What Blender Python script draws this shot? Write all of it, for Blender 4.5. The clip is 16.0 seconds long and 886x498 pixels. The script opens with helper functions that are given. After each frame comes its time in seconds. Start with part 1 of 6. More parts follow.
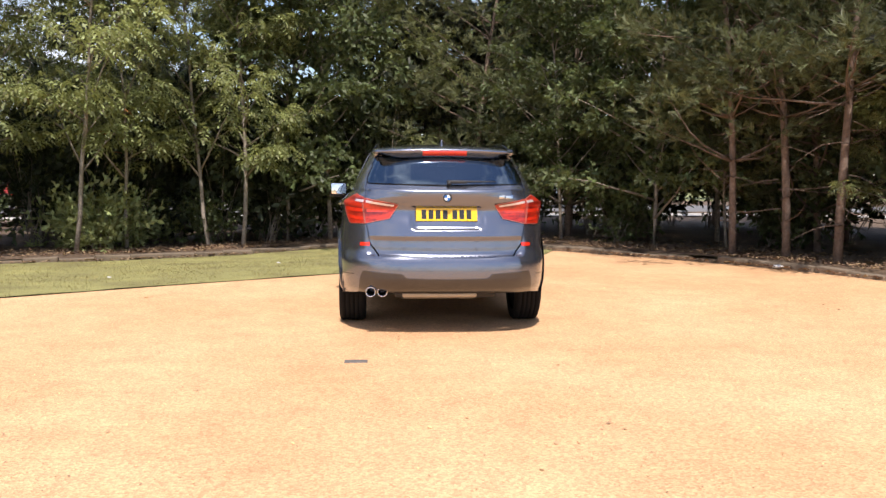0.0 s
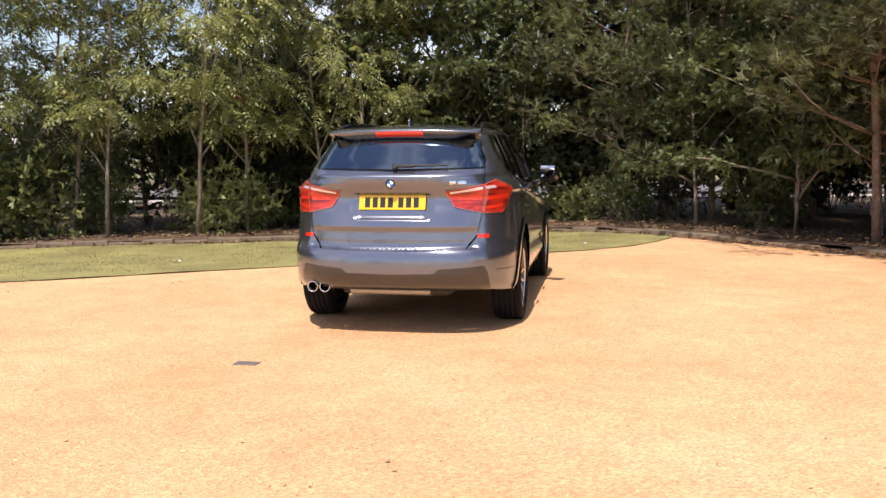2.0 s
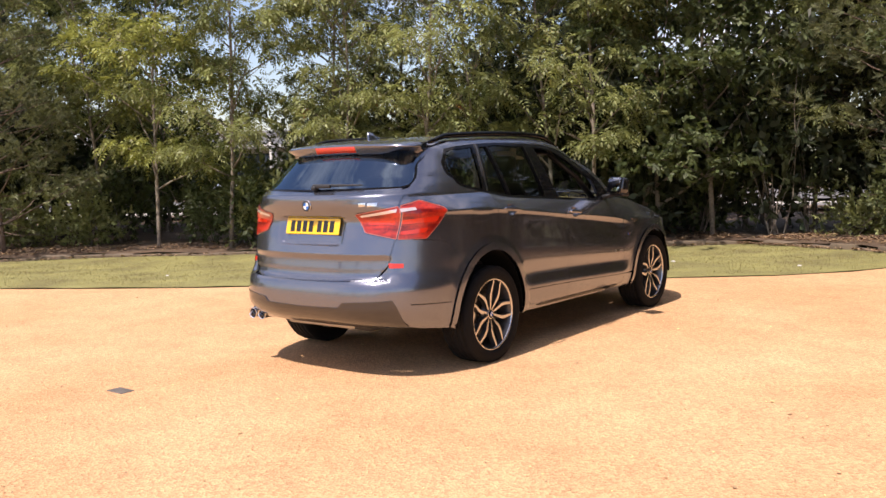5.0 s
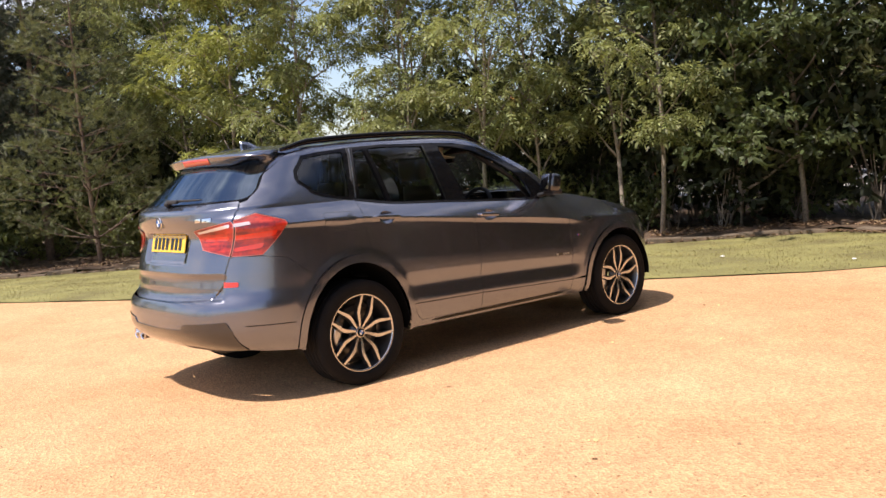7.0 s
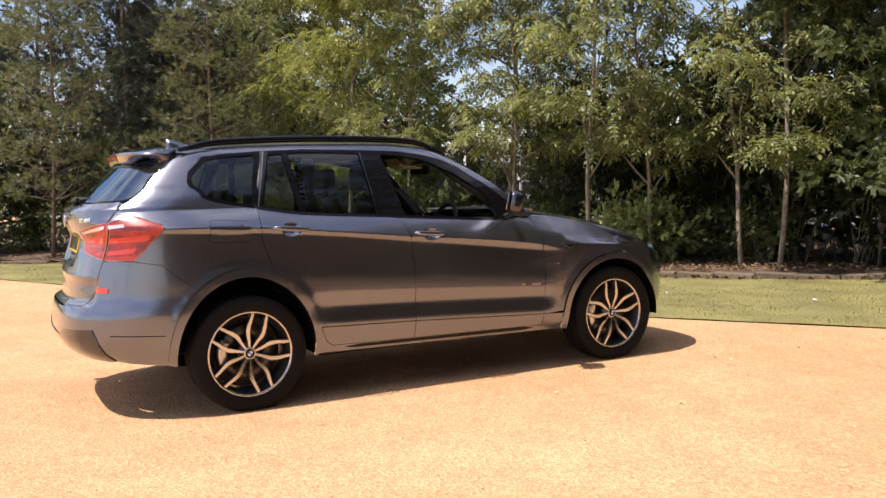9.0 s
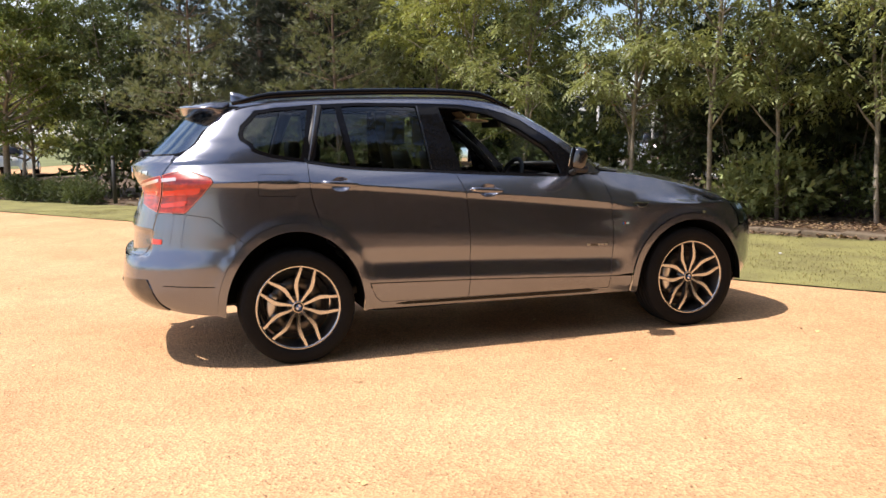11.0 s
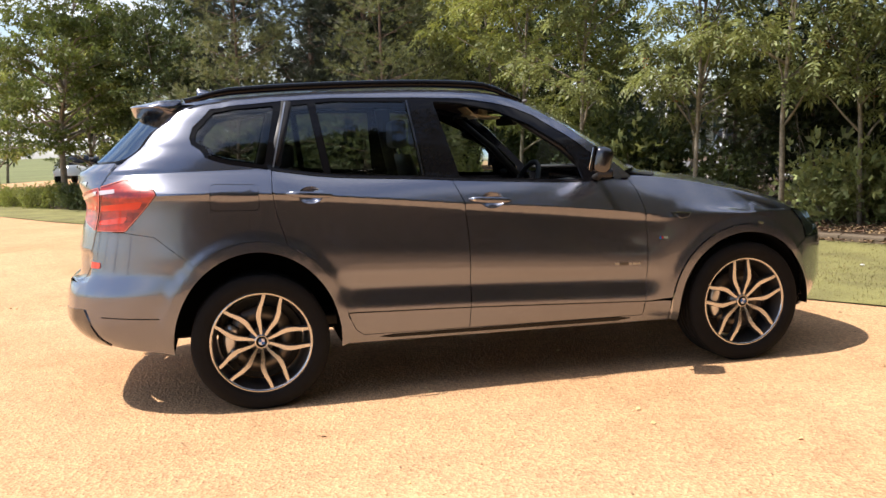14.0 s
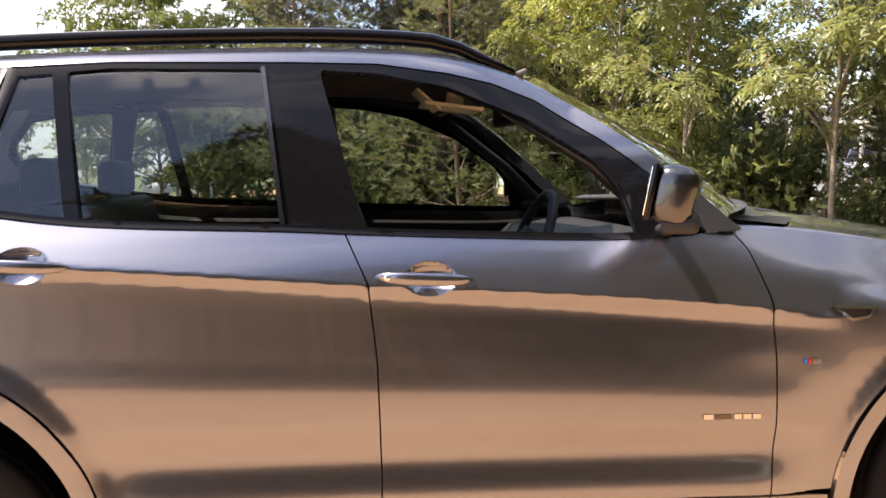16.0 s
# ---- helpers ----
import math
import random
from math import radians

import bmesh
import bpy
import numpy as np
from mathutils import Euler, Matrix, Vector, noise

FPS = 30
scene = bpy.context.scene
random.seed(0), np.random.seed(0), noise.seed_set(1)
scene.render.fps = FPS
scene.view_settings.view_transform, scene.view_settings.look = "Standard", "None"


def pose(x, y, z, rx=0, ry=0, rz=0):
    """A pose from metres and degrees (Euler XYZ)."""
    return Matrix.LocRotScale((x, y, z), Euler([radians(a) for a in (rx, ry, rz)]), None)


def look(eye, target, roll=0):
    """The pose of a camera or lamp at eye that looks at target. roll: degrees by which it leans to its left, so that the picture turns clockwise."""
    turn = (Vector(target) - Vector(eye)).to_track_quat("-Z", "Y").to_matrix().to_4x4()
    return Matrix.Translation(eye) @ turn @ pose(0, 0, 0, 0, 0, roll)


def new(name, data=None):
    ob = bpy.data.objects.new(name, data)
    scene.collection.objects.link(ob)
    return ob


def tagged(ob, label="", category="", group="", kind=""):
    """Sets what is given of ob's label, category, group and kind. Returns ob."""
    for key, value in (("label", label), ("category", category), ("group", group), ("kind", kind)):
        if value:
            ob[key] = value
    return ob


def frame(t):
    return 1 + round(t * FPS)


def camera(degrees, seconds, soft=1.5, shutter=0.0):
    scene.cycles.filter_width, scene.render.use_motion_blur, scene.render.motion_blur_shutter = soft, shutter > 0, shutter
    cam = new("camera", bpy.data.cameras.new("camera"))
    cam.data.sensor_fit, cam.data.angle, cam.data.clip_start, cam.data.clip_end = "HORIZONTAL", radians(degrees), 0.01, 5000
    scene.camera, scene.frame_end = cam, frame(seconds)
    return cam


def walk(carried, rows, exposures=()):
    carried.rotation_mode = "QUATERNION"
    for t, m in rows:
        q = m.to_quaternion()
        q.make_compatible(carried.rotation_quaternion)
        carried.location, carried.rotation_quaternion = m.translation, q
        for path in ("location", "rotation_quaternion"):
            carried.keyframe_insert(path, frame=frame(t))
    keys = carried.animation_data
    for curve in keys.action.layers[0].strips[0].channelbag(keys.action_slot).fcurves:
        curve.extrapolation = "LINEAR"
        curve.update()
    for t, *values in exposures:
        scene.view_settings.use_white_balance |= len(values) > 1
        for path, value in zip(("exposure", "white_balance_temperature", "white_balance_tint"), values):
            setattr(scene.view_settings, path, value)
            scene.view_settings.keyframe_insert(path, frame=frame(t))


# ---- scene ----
cam = camera(53.9, 16.0, soft=1.5)
PATH = [
    (0, (-0.624, -9.753, 1.344), (-0.466, -7.765, 1.184), 0.4),
    (0.5, (-0.052, -9.529, 1.354), (-0.02, -7.534, 1.214), 0.9),
    (1, (0.54, -9.427, 1.384), (0.409, -7.435, 1.261), 0.3),
    (1.5, (1.092, -9.139, 1.36), (0.843, -7.163, 1.188), 0.2),
    (2, (1.641, -8.849, 1.378), (1.271, -6.895, 1.171), -0.4),
    (2.5, (2.193, -8.564, 1.394), (1.646, -6.649, 1.204), -0.2),
    (3, (2.692, -8.231, 1.402), (2.029, -6.355, 1.196), 0.2),
    (3.5, (3.199, -7.889, 1.428), (2.369, -6.08, 1.235), 0.0),
    (4, (3.631, -7.476, 1.388), (2.681, -5.729, 1.179), 0.3),
    (4.5, (4.109, -7.108, 1.417), (3.025, -5.437, 1.237), -1.0),
    (4.7, (4.257, -6.914, 1.431), (3.118, -5.28, 1.249), -1.2),
    (6.8, (5.571, -4.95, 1.384), (4.099, -3.608, 1.204), -5.0),
    (7, (5.672, -4.749, 1.396), (4.167, -3.444, 1.214), -4.6),
    (7.5, (5.865, -4.22, 1.345), (4.279, -3.009, 1.206), -4.3),
    (8, (6.038, -3.732, 1.323), (4.38, -2.62, 1.209), -4.3),
    (8.5, (6.122, -3.248, 1.32), (4.401, -2.235, 1.207), -2.7),
    (9, (6.135, -2.838, 1.327), (4.375, -1.898, 1.189), -1.5),
    (9.5, (6.179, -2.52, 1.33), (4.358, -1.721, 1.117), -2.3),
    (9.7, (6.19, -2.439, 1.335), (4.345, -1.696, 1.127), -1.9),
    (11.8, (6.221, -2.222, 1.38), (4.337, -1.603, 1.119), -1.2),
    (12, (6.217, -2.221, 1.382), (4.335, -1.598, 1.12), -1.2),
    (12.5, (6.212, -2.227, 1.383), (4.331, -1.598, 1.13), -1.3),
    (13, (6.161, -2.162, 1.372), (4.283, -1.519, 1.13), -1.4),
    (13.5, (5.851, -1.884, 1.357), (3.95, -1.326, 1.079), -2.0),
    (14, (5.45, -1.523, 1.338), (3.521, -1.054, 1.099), -2.0),
    (14.5, (4.943, -1.151, 1.319), (2.983, -0.823, 1.094), -0.7),
    (15, (4.34, -0.838, 1.309), (2.378, -0.495, 1.127), -1.0),
    (15.5, (3.708, -0.564, 1.309), (1.732, -0.317, 1.121), -1.4),
    (16, (3.08, -0.351, 1.307), (1.102, -0.122, 1.118), -1.7),
]
walk(cam, [(t, look(eye, target, roll)) for t, eye, target, roll in PATH],
     exposures=[(0.0, 0.5, 6450, 16), (1.5, 0.49, 6500, 17), (2.0, 0.45, 6750, 20), (4.5, 0.42, 6850, 22), (7.0, 0.45, 6700, 18), (9.0, 0.44, 6800, 20), (9.7, 0.45, 6750, 19), (12.0, 0.5, 6600, 13),
                (14.3, 0.5, 6600, 13), (15.2, 0.90, 6900, 18), (16.0, 1.36, 7100, 19)])

# ---- world and sun ----
SUN_DIR = Vector((0.03, 0.52, -1.0)).normalized()          # the way the light travels
ELEV = math.asin(-SUN_DIR.z)
AZ = math.atan2(-SUN_DIR.x, -SUN_DIR.y)                    # compass angle of the sun from +y towards +x

world = bpy.data.worlds.new("sky")
scene.world = world
world.use_nodes = True
wn, wl = world.node_tree.nodes, world.node_tree.links
wn.clear()
w_out = wn.new("ShaderNodeOutputWorld")
w_bg = wn.new("ShaderNodeBackground")
w_sky = wn.new("ShaderNodeTexSky")
w_sky.sky_type = "NISHITA"
w_sky.sun_disc = False
w_sky.sun_elevation = ELEV
w_sky.sun_rotation = AZ
w_bg.inputs["Strength"].default_value = 0.135
# broken fair-weather cloud over the blue
w_tc = wn.new("ShaderNodeTexCoord")
w_map = wn.new("ShaderNodeMapping")
w_map.inputs["Scale"].default_value = (1.0, 1.0, 2.6)
w_noise = wn.new("ShaderNodeTexNoise")
w_noise.inputs["Scale"].default_value = 2.3
w_noise.inputs["Detail"].default_value = 7.0
w_noise.inputs["Roughness"].default_value = 0.58
w_ramp = wn.new("ShaderNodeValToRGB")
w_ramp.color_ramp.elements[0].position = 0.50
w_ramp.color_ramp.elements[1].position = 0.68
w_mix = wn.new("ShaderNodeMixRGB")
w_mix.inputs["Color2"].default_value = (7.0, 7.2, 7.6, 1)
wl.new(w_tc.outputs["Generated"], w_map.inputs["Vector"])
wl.new(w_map.outputs["Vector"], w_noise.inputs["Vector"])
wl.new(w_noise.outputs["Fac"], w_ramp.inputs["Fac"])
wl.new(w_ramp.outputs["Color"], w_mix.inputs["Fac"])
wl.new(w_sky.outputs["Color"], w_mix.inputs["Color1"])
wl.new(w_mix.outputs["Color"], w_bg.inputs["Color"])
wl.new(w_bg.outputs["Background"], w_out.inputs["Surface"])

sun = new("sun", bpy.data.lights.new("sun", "SUN"))
sun.data.energy = 4.6
sun.data.angle = radians(0.55)
sun.data.color = (1.0, 0.955, 0.88)
sun.matrix_world = Matrix.Translation((0, -10, 30)) @ SUN_DIR.to_track_quat("-Z", "Y").to_matrix().to_4x4()


# ---- materials ----
def node_mat(name):
    m = bpy.data.materials.new(name)
    m.use_nodes = True
    nodes, links = m.node_tree.nodes, m.node_tree.links
    return m, nodes, links, nodes["Principled BSDF"]


def mat(name, base, rough=0.5, metal=0.0, var=0.12, scale=6.0, bump=0.0, bscale=60.0, coat=0.0, hue=0.0, spec=0.5, island=0.0):
    """A plain surface with tone variation at two scales and a fine relief."""
    m, nodes, links, bsdf = node_mat(name)
    tc = nodes.new("ShaderNodeTexCoord")
    n1 = nodes.new("ShaderNodeTexNoise")
    n1.inputs["Scale"].default_value, n1.inputs["Detail"].default_value = scale, 5
    n2 = nodes.new("ShaderNodeTexNoise")
    n2.inputs["Scale"].default_value, n2.inputs["Detail"].default_value = bscale, 3
    links.new(tc.outputs["Object"], n1.inputs["Vector"])
    links.new(tc.outputs["Object"], n2.inputs["Vector"])
    add = nodes.new("ShaderNodeMath")
    add.operation = "ADD"
    links.new(n1.outputs["Fac"], add.inputs[0])
    links.new(n2.outputs["Fac"], add.inputs[1])
    ramp = nodes.new("ShaderNodeMapRange")
    ramp.inputs["From Min"].default_value, ramp.inputs["From Max"].default_value = 0.6, 1.4
    ramp.inputs["To Min"].default_value, ramp.inputs["To Max"].default_value = 1 - var, 1 + var
    links.new(add.outputs[0], ramp.inputs["Value"])
    value = ramp.outputs["Result"]
    if island:
        geo = nodes.new("ShaderNodeNewGeometry")
        isl = nodes.new("ShaderNodeMapRange")
        isl.inputs["To Min"].default_value, isl.inputs["To Max"].default_value = 1 - island, 1 + island
        links.new(geo.outputs["Random Per Island"], isl.inputs["Value"])
        mul = nodes.new("ShaderNodeMath")
        mul.operation = "MULTIPLY"
        links.new(value, mul.inputs[0])
        links.new(isl.outputs["Result"], mul.inputs[1])
        value = mul.outputs[0]
    hsv = nodes.new("ShaderNodeHueSaturation")
    hsv.inputs["Color"].default_value = (*base, 1)
    links.new(value, hsv.inputs["Value"])
    if hue:
        hr = nodes.new("ShaderNodeMapRange")
        hr.inputs["To Min"].default_value, hr.inputs["To Max"].default_value = 0.5 - hue, 0.5 + hue
        links.new((isl if island else ramp).outputs["Result"] if not island else geo.outputs["Random Per Island"], hr.inputs["Value"])
        links.new(hr.outputs["Result"], hsv.inputs["Hue"])
    links.new(hsv.outputs["Color"], bsdf.inputs["Base Color"])
    bsdf.inputs["Roughness"].default_value = rough
    bsdf.inputs["Metallic"].default_value = metal
    bsdf.inputs["Specular IOR Level"].default_value = spec
    if coat:
        bsdf.inputs["Coat Weight"].default_value = coat
        bsdf.inputs["Coat Roughness"].default_value = 0.03
    if bump:
        b = nodes.new("ShaderNodeBump")
        b.inputs["Strength"].default_value = 1.0
        b.inputs["Distance"].default_value = bump
        links.new(n2.outputs["Fac"], b.inputs["Height"])
        links.new(b.outputs["Normal"], bsdf.inputs["Normal"])
    return m


def glass_mat(name, tint, gloss=0.004, ior=1.75, film=(1, 1, 1)):
    """A thin pane: tinted see-through with a mirror film that strengthens at a grazing look."""
    m, nodes, links, bsdf = node_mat(name)
    nodes.remove(bsdf)
    out = nodes["Material Output"]
    tr = nodes.new("ShaderNodeBsdfTransparent")
    tr.inputs["Color"].default_value = (*tint, 1)
    gl = nodes.new("ShaderNodeBsdfGlossy")
    gl.inputs["Roughness"].default_value = gloss
    gl.inputs["Color"].default_value = (*film, 1)
    fr = nodes.new("ShaderNodeFresnel")
    fr.inputs["IOR"].default_value = ior
    mix = nodes.new("ShaderNodeMixShader")
    links.new(fr.outputs["Fac"], mix.inputs["Fac"])
    links.new(tr.outputs["BSDF"], mix.inputs[1])
    links.new(gl.outputs["BSDF"], mix.inputs[2])
    links.new(mix.outputs["Shader"], out.inputs["Surface"])
    return m


def lens_mat(name, deep, bright):
    """Moulded lamp plastic over faceted reflectors."""
    m, nodes, links, bsdf = node_mat(name)
    tc = nodes.new("ShaderNodeTexCoord")
    mp = nodes.new("ShaderNodeMapping")
    mp.inputs["Scale"].default_value = (0.45, 0.45, 2.2)
    facet = nodes.new("ShaderNodeTexVoronoi")
    facet.inputs["Scale"].default_value = 60
    big = nodes.new("ShaderNodeTexNoise")
    big.inputs["Scale"].default_value, big.inputs["Detail"].default_value = 11, 3
    links.new(tc.outputs["Object"], facet.inputs["Vector"])
    links.new(tc.outputs["Object"], mp.inputs["Vector"])
    links.new(mp.outputs["Vector"], big.inputs["Vector"])
    sep = nodes.new("ShaderNodeSeparateColor")
    links.new(facet.outputs["Color"], sep.inputs["Color"])
    fac = nodes.new("ShaderNodeMapRange")
    fac.inputs["To Min"].default_value, fac.inputs["To Max"].default_value = -0.05, 0.05
    links.new(sep.outputs["Red"], fac.inputs["Value"])
    mul = nodes.new("ShaderNodeMath")
    mul.operation = "ADD"
    links.new(fac.outputs["Result"], mul.inputs[0])
    links.new(big.outputs["Fac"], mul.inputs[1])
    ramp = nodes.new("ShaderNodeValToRGB")
    ramp.color_ramp.elements[0].position, ramp.color_ramp.elements[0].color = 0.38, (*deep, 1)
    ramp.color_ramp.elements[1].position, ramp.color_ramp.elements[1].color = 0.62, (*bright, 1)
    links.new(mul.outputs[0], ramp.inputs["Fac"])
    links.new(ramp.outputs["Color"], bsdf.inputs["Base Color"])
    bsdf.inputs["Roughness"].default_value = 0.30
    bsdf.inputs["Coat Weight"].default_value = 0.7
    return m


def paint_mat(name, base):
    """Metallic car paint: flake tone under a clear coat, with a little dust."""
    m, nodes, links, bsdf = node_mat(name)
    tc = nodes.new("ShaderNodeTexCoord")
    fl = nodes.new("ShaderNodeTexNoise")
    fl.inputs["Scale"].default_value = 900
    big = nodes.new("ShaderNodeTexNoise")
    big.inputs["Scale"].default_value, big.inputs["Detail"].default_value = 3.0, 6
    for n in (fl, big):
        links.new(tc.outputs["Object"], n.inputs["Vector"])
    mr = nodes.new("ShaderNodeMapRange")
    mr.inputs["To Min"].default_value, mr.inputs["To Max"].default_value = 0.86, 1.14
    links.new(fl.outputs["Fac"], mr.inputs["Value"])
    hsv = nodes.new("ShaderNodeHueSaturation")
    hsv.inputs["Color"].default_value = (*base, 1)
    links.new(mr.outputs["Result"], hsv.inputs["Value"])
    links.new(hsv.outputs["Color"], bsdf.inputs["Base Color"])
    bsdf.inputs["Metallic"].default_value = 0.88
    bsdf.inputs["Roughness"].default_value = 0.24
    bsdf.inputs["Coat Weight"].default_value = 1.0
    cr = nodes.new("ShaderNodeMapRange")
    cr.inputs["To Min"].default_value, cr.inputs["To Max"].default_value = 0.015, 0.05
    links.new(big.outputs["Fac"], cr.inputs["Value"])
    links.new(cr.outputs["Result"], bsdf.inputs["Coat Roughness"])
    return m


def gravel_mat():
    """Golden bound gravel: grit, paler worn patches, faint darker damp stains."""
    m, nodes, links, bsdf = node_mat("golden_gravel")
    tc = nodes.new("ShaderNodeTexCoord")
    grit = nodes.new("ShaderNodeTexVoronoi")
    grit.inputs["Scale"].default_value = 75
    fine = nodes.new("ShaderNodeTexNoise")
    fine.inputs["Scale"].default_value, fine.inputs["Detail"].default_value = 34, 8
    patch = nodes.new("ShaderNodeTexNoise")
    patch.inputs["Scale"].default_value, patch.inputs["Detail"].default_value = 0.55, 9
    mid = nodes.new("ShaderNodeTexNoise")
    mid.inputs["Scale"].default_value, mid.inputs["Detail"].default_value = 3.2, 6
    for n in (grit, fine, patch, mid):
        links.new(tc.outputs["Object"], n.inputs["Vector"])
    r1 = nodes.new("ShaderNodeValToRGB")
    r1.color_ramp.elements[0].position, r1.color_ramp.elements[0].color = 0.28, (0.525, 0.296, 0.146, 1)
    r1.color_ramp.elements[1].position, r1.color_ramp.elements[1].color = 0.72, (0.635, 0.388, 0.208, 1)
    links.new(patch.outputs["Fac"], r1.inputs["Fac"])
    r2 = nodes.new("ShaderNodeMapRange")
    r2.inputs["From Min"].default_value, r2.inputs["From Max"].default_value = 0.25, 0.75
    r2.inputs["To Min"].default_value, r2.inputs["To Max"].default_value = 0.90, 1.10
    links.new(mid.outputs["Fac"], r2.inputs["Value"])
    sep = nodes.new("ShaderNodeSeparateColor")
    links.new(grit.outputs["Color"], sep.inputs["Color"])
    r3 = nodes.new("ShaderNodeMapRange")
    r3.inputs["To Min"].default_value, r3.inputs["To Max"].default_value = 0.73, 1.19
    links.new(sep.outputs["Red"], r3.inputs["Value"])
    mul = nodes.new("ShaderNodeMath")
    mul.operation = "MULTIPLY"
    links.new(r2.outputs["Result"], mul.inputs[0])
    links.new(r3.outputs["Result"], mul.inputs[1])
    hsv = nodes.new("ShaderNodeHueSaturation")
    links.new(r1.outputs["Color"], hsv.inputs["Color"])
    links.new(mul.outputs[0], hsv.inputs["Value"])
    links.new(hsv.outputs["Color"], bsdf.inputs["Base Color"])
    bsdf.inputs["Roughness"].default_value = 0.9
    bsdf.inputs["Specular IOR Level"].default_value = 0.25
    hsum = nodes.new("ShaderNodeMath")
    hsum.operation = "ADD"
    links.new(grit.outputs["Distance"], hsum.inputs[0])
    links.new(fine.outputs["Fac"], hsum.inputs[1])
    b = nodes.new("ShaderNodeBump")
    b.inputs["Strength"].default_value, b.inputs["Distance"].default_value = 0.8, 0.006
    links.new(hsum.outputs[0], b.inputs["Height"])
    links.new(b.outputs["Normal"], bsdf.inputs["Normal"])
    return m


def leaf_mat(name, base, trans, spread=0.22, hue=0.025):
    """Leaves: reflect and let light through, each one its own shade, with lit and dark boughs painted in."""
    m, nodes, links, bsdf = node_mat(name)
    geo = nodes.new("ShaderNodeNewGeometry")
    obi = nodes.new("ShaderNodeObjectInfo")
    mr = nodes.new("ShaderNodeMapRange")
    mr.inputs["To Min"].default_value, mr.inputs["To Max"].default_value = 1 - spread, 1 + spread * 1.5
    links.new(geo.outputs["Random Per Island"], mr.inputs["Value"])
    mo = nodes.new("ShaderNodeMapRange")
    mo.inputs["To Min"].default_value, mo.inputs["To Max"].default_value = 0.82, 1.18
    links.new(obi.outputs["Random"], mo.inputs["Value"])
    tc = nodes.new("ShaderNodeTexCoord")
    # clump-sized noise paints the contrast of sunlit and shaded boughs into the colour
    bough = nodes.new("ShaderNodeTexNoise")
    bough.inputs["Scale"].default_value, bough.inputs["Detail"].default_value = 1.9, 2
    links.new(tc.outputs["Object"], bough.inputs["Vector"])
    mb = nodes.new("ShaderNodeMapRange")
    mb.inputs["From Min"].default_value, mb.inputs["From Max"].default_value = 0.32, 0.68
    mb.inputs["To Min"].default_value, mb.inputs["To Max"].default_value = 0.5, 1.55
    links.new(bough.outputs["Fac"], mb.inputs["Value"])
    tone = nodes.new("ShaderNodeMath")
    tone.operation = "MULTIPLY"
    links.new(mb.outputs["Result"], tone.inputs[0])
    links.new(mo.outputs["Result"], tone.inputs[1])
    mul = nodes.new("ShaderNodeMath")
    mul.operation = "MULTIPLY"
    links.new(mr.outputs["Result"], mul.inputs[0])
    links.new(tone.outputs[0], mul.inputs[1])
    mh = nodes.new("ShaderNodeMapRange")
    mh.inputs["To Min"].default_value, mh.inputs["To Max"].default_value = 0.5 - hue, 0.5 + hue * 0.5
    links.new(geo.outputs["Random Per Island"], mh.inputs["Value"])
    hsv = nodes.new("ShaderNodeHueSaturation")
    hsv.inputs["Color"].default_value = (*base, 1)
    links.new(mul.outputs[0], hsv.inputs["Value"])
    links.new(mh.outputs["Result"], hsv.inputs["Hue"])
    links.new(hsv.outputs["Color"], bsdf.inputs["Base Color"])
    bsdf.inputs["Roughness"].default_value = 0.5
    bsdf.inputs["Specular IOR Level"].default_value = 0.35
    tl = nodes.new("ShaderNodeBsdfTranslucent")
    tl.inputs["Color"].default_value = (*trans, 1)
    mix = nodes.new("ShaderNodeMixShader")
    mix.inputs["Fac"].default_value = 0.33
    links.new(bsdf.outputs["BSDF"], mix.inputs[1])
    links.new(tl.outputs["BSDF"], mix.inputs[2])
    links.new(mix.outputs["Shader"], nodes["Material Output"].inputs["Surface"])
    return m


M_PAINT = paint_mat("space_grey_metallic_paint", (0.190, 0.203, 0.248))
M_DARKPAINT = paint_mat("dark_grey_satin_paint", (0.060, 0.062, 0.070))
M_BLACK = mat("black_gloss_trim", (0.006, 0.006, 0.007), 0.03, var=0.1, spec=0.22)
M_RUBBER = mat("tyre_rubber", (0.0095, 0.0092, 0.0095), 0.85, spec=0.2, var=0.25, scale=9, bump=0.0006, bscale=160)
M_LINER = mat("black_arch_felt", (0.005, 0.005, 0.005), 0.95, var=0.2, bump=0.001, bscale=200, spec=0.1)
M_PLASTIC = mat("matt_black_plastic", (0.018, 0.018, 0.019), 0.6, var=0.2, bump=0.0004, bscale=300)
M_INTERIOR = mat("black_leather", (0.016, 0.015, 0.015), 0.5, var=0.2, bump=0.0006, bscale=220)
M_CHROME = mat("chrome", (0.78, 0.78, 0.80), 0.08, 1.0, var=0.03)
M_SATIN = mat("satin_aluminium", (0.55, 0.55, 0.56), 0.28, 1.0, var=0.06, bscale=200)
M_ALLOY = mat("machined_alloy", (0.62, 0.61, 0.60), 0.22, 1.0, var=0.06, bscale=180)
M_ALLOYDARK = mat("ferric_grey_alloy_paint", (0.085, 0.086, 0.09), 0.35, 0.7, var=0.08, coat=0.5)
M_DISC = mat("cast_iron_disc", (0.15, 0.14, 0.13), 0.45, 1.0, var=0.2, bscale=120)
M_GLASS = glass_mat("clear_glass", (0.72, 0.80, 0.78))
M_PRIVACY = glass_mat("privacy_glass", (0.60, 0.66, 0.66), ior=1.75)
M_REARGLASS = glass_mat("rear_privacy_glass", (0.08, 0.10, 0.13), ior=2.8, film=(0.62, 0.80, 1.0))
M_RED = lens_mat("red_lamp_lens", (0.14, 0.003, 0.002), (0.48, 0.026, 0.008))
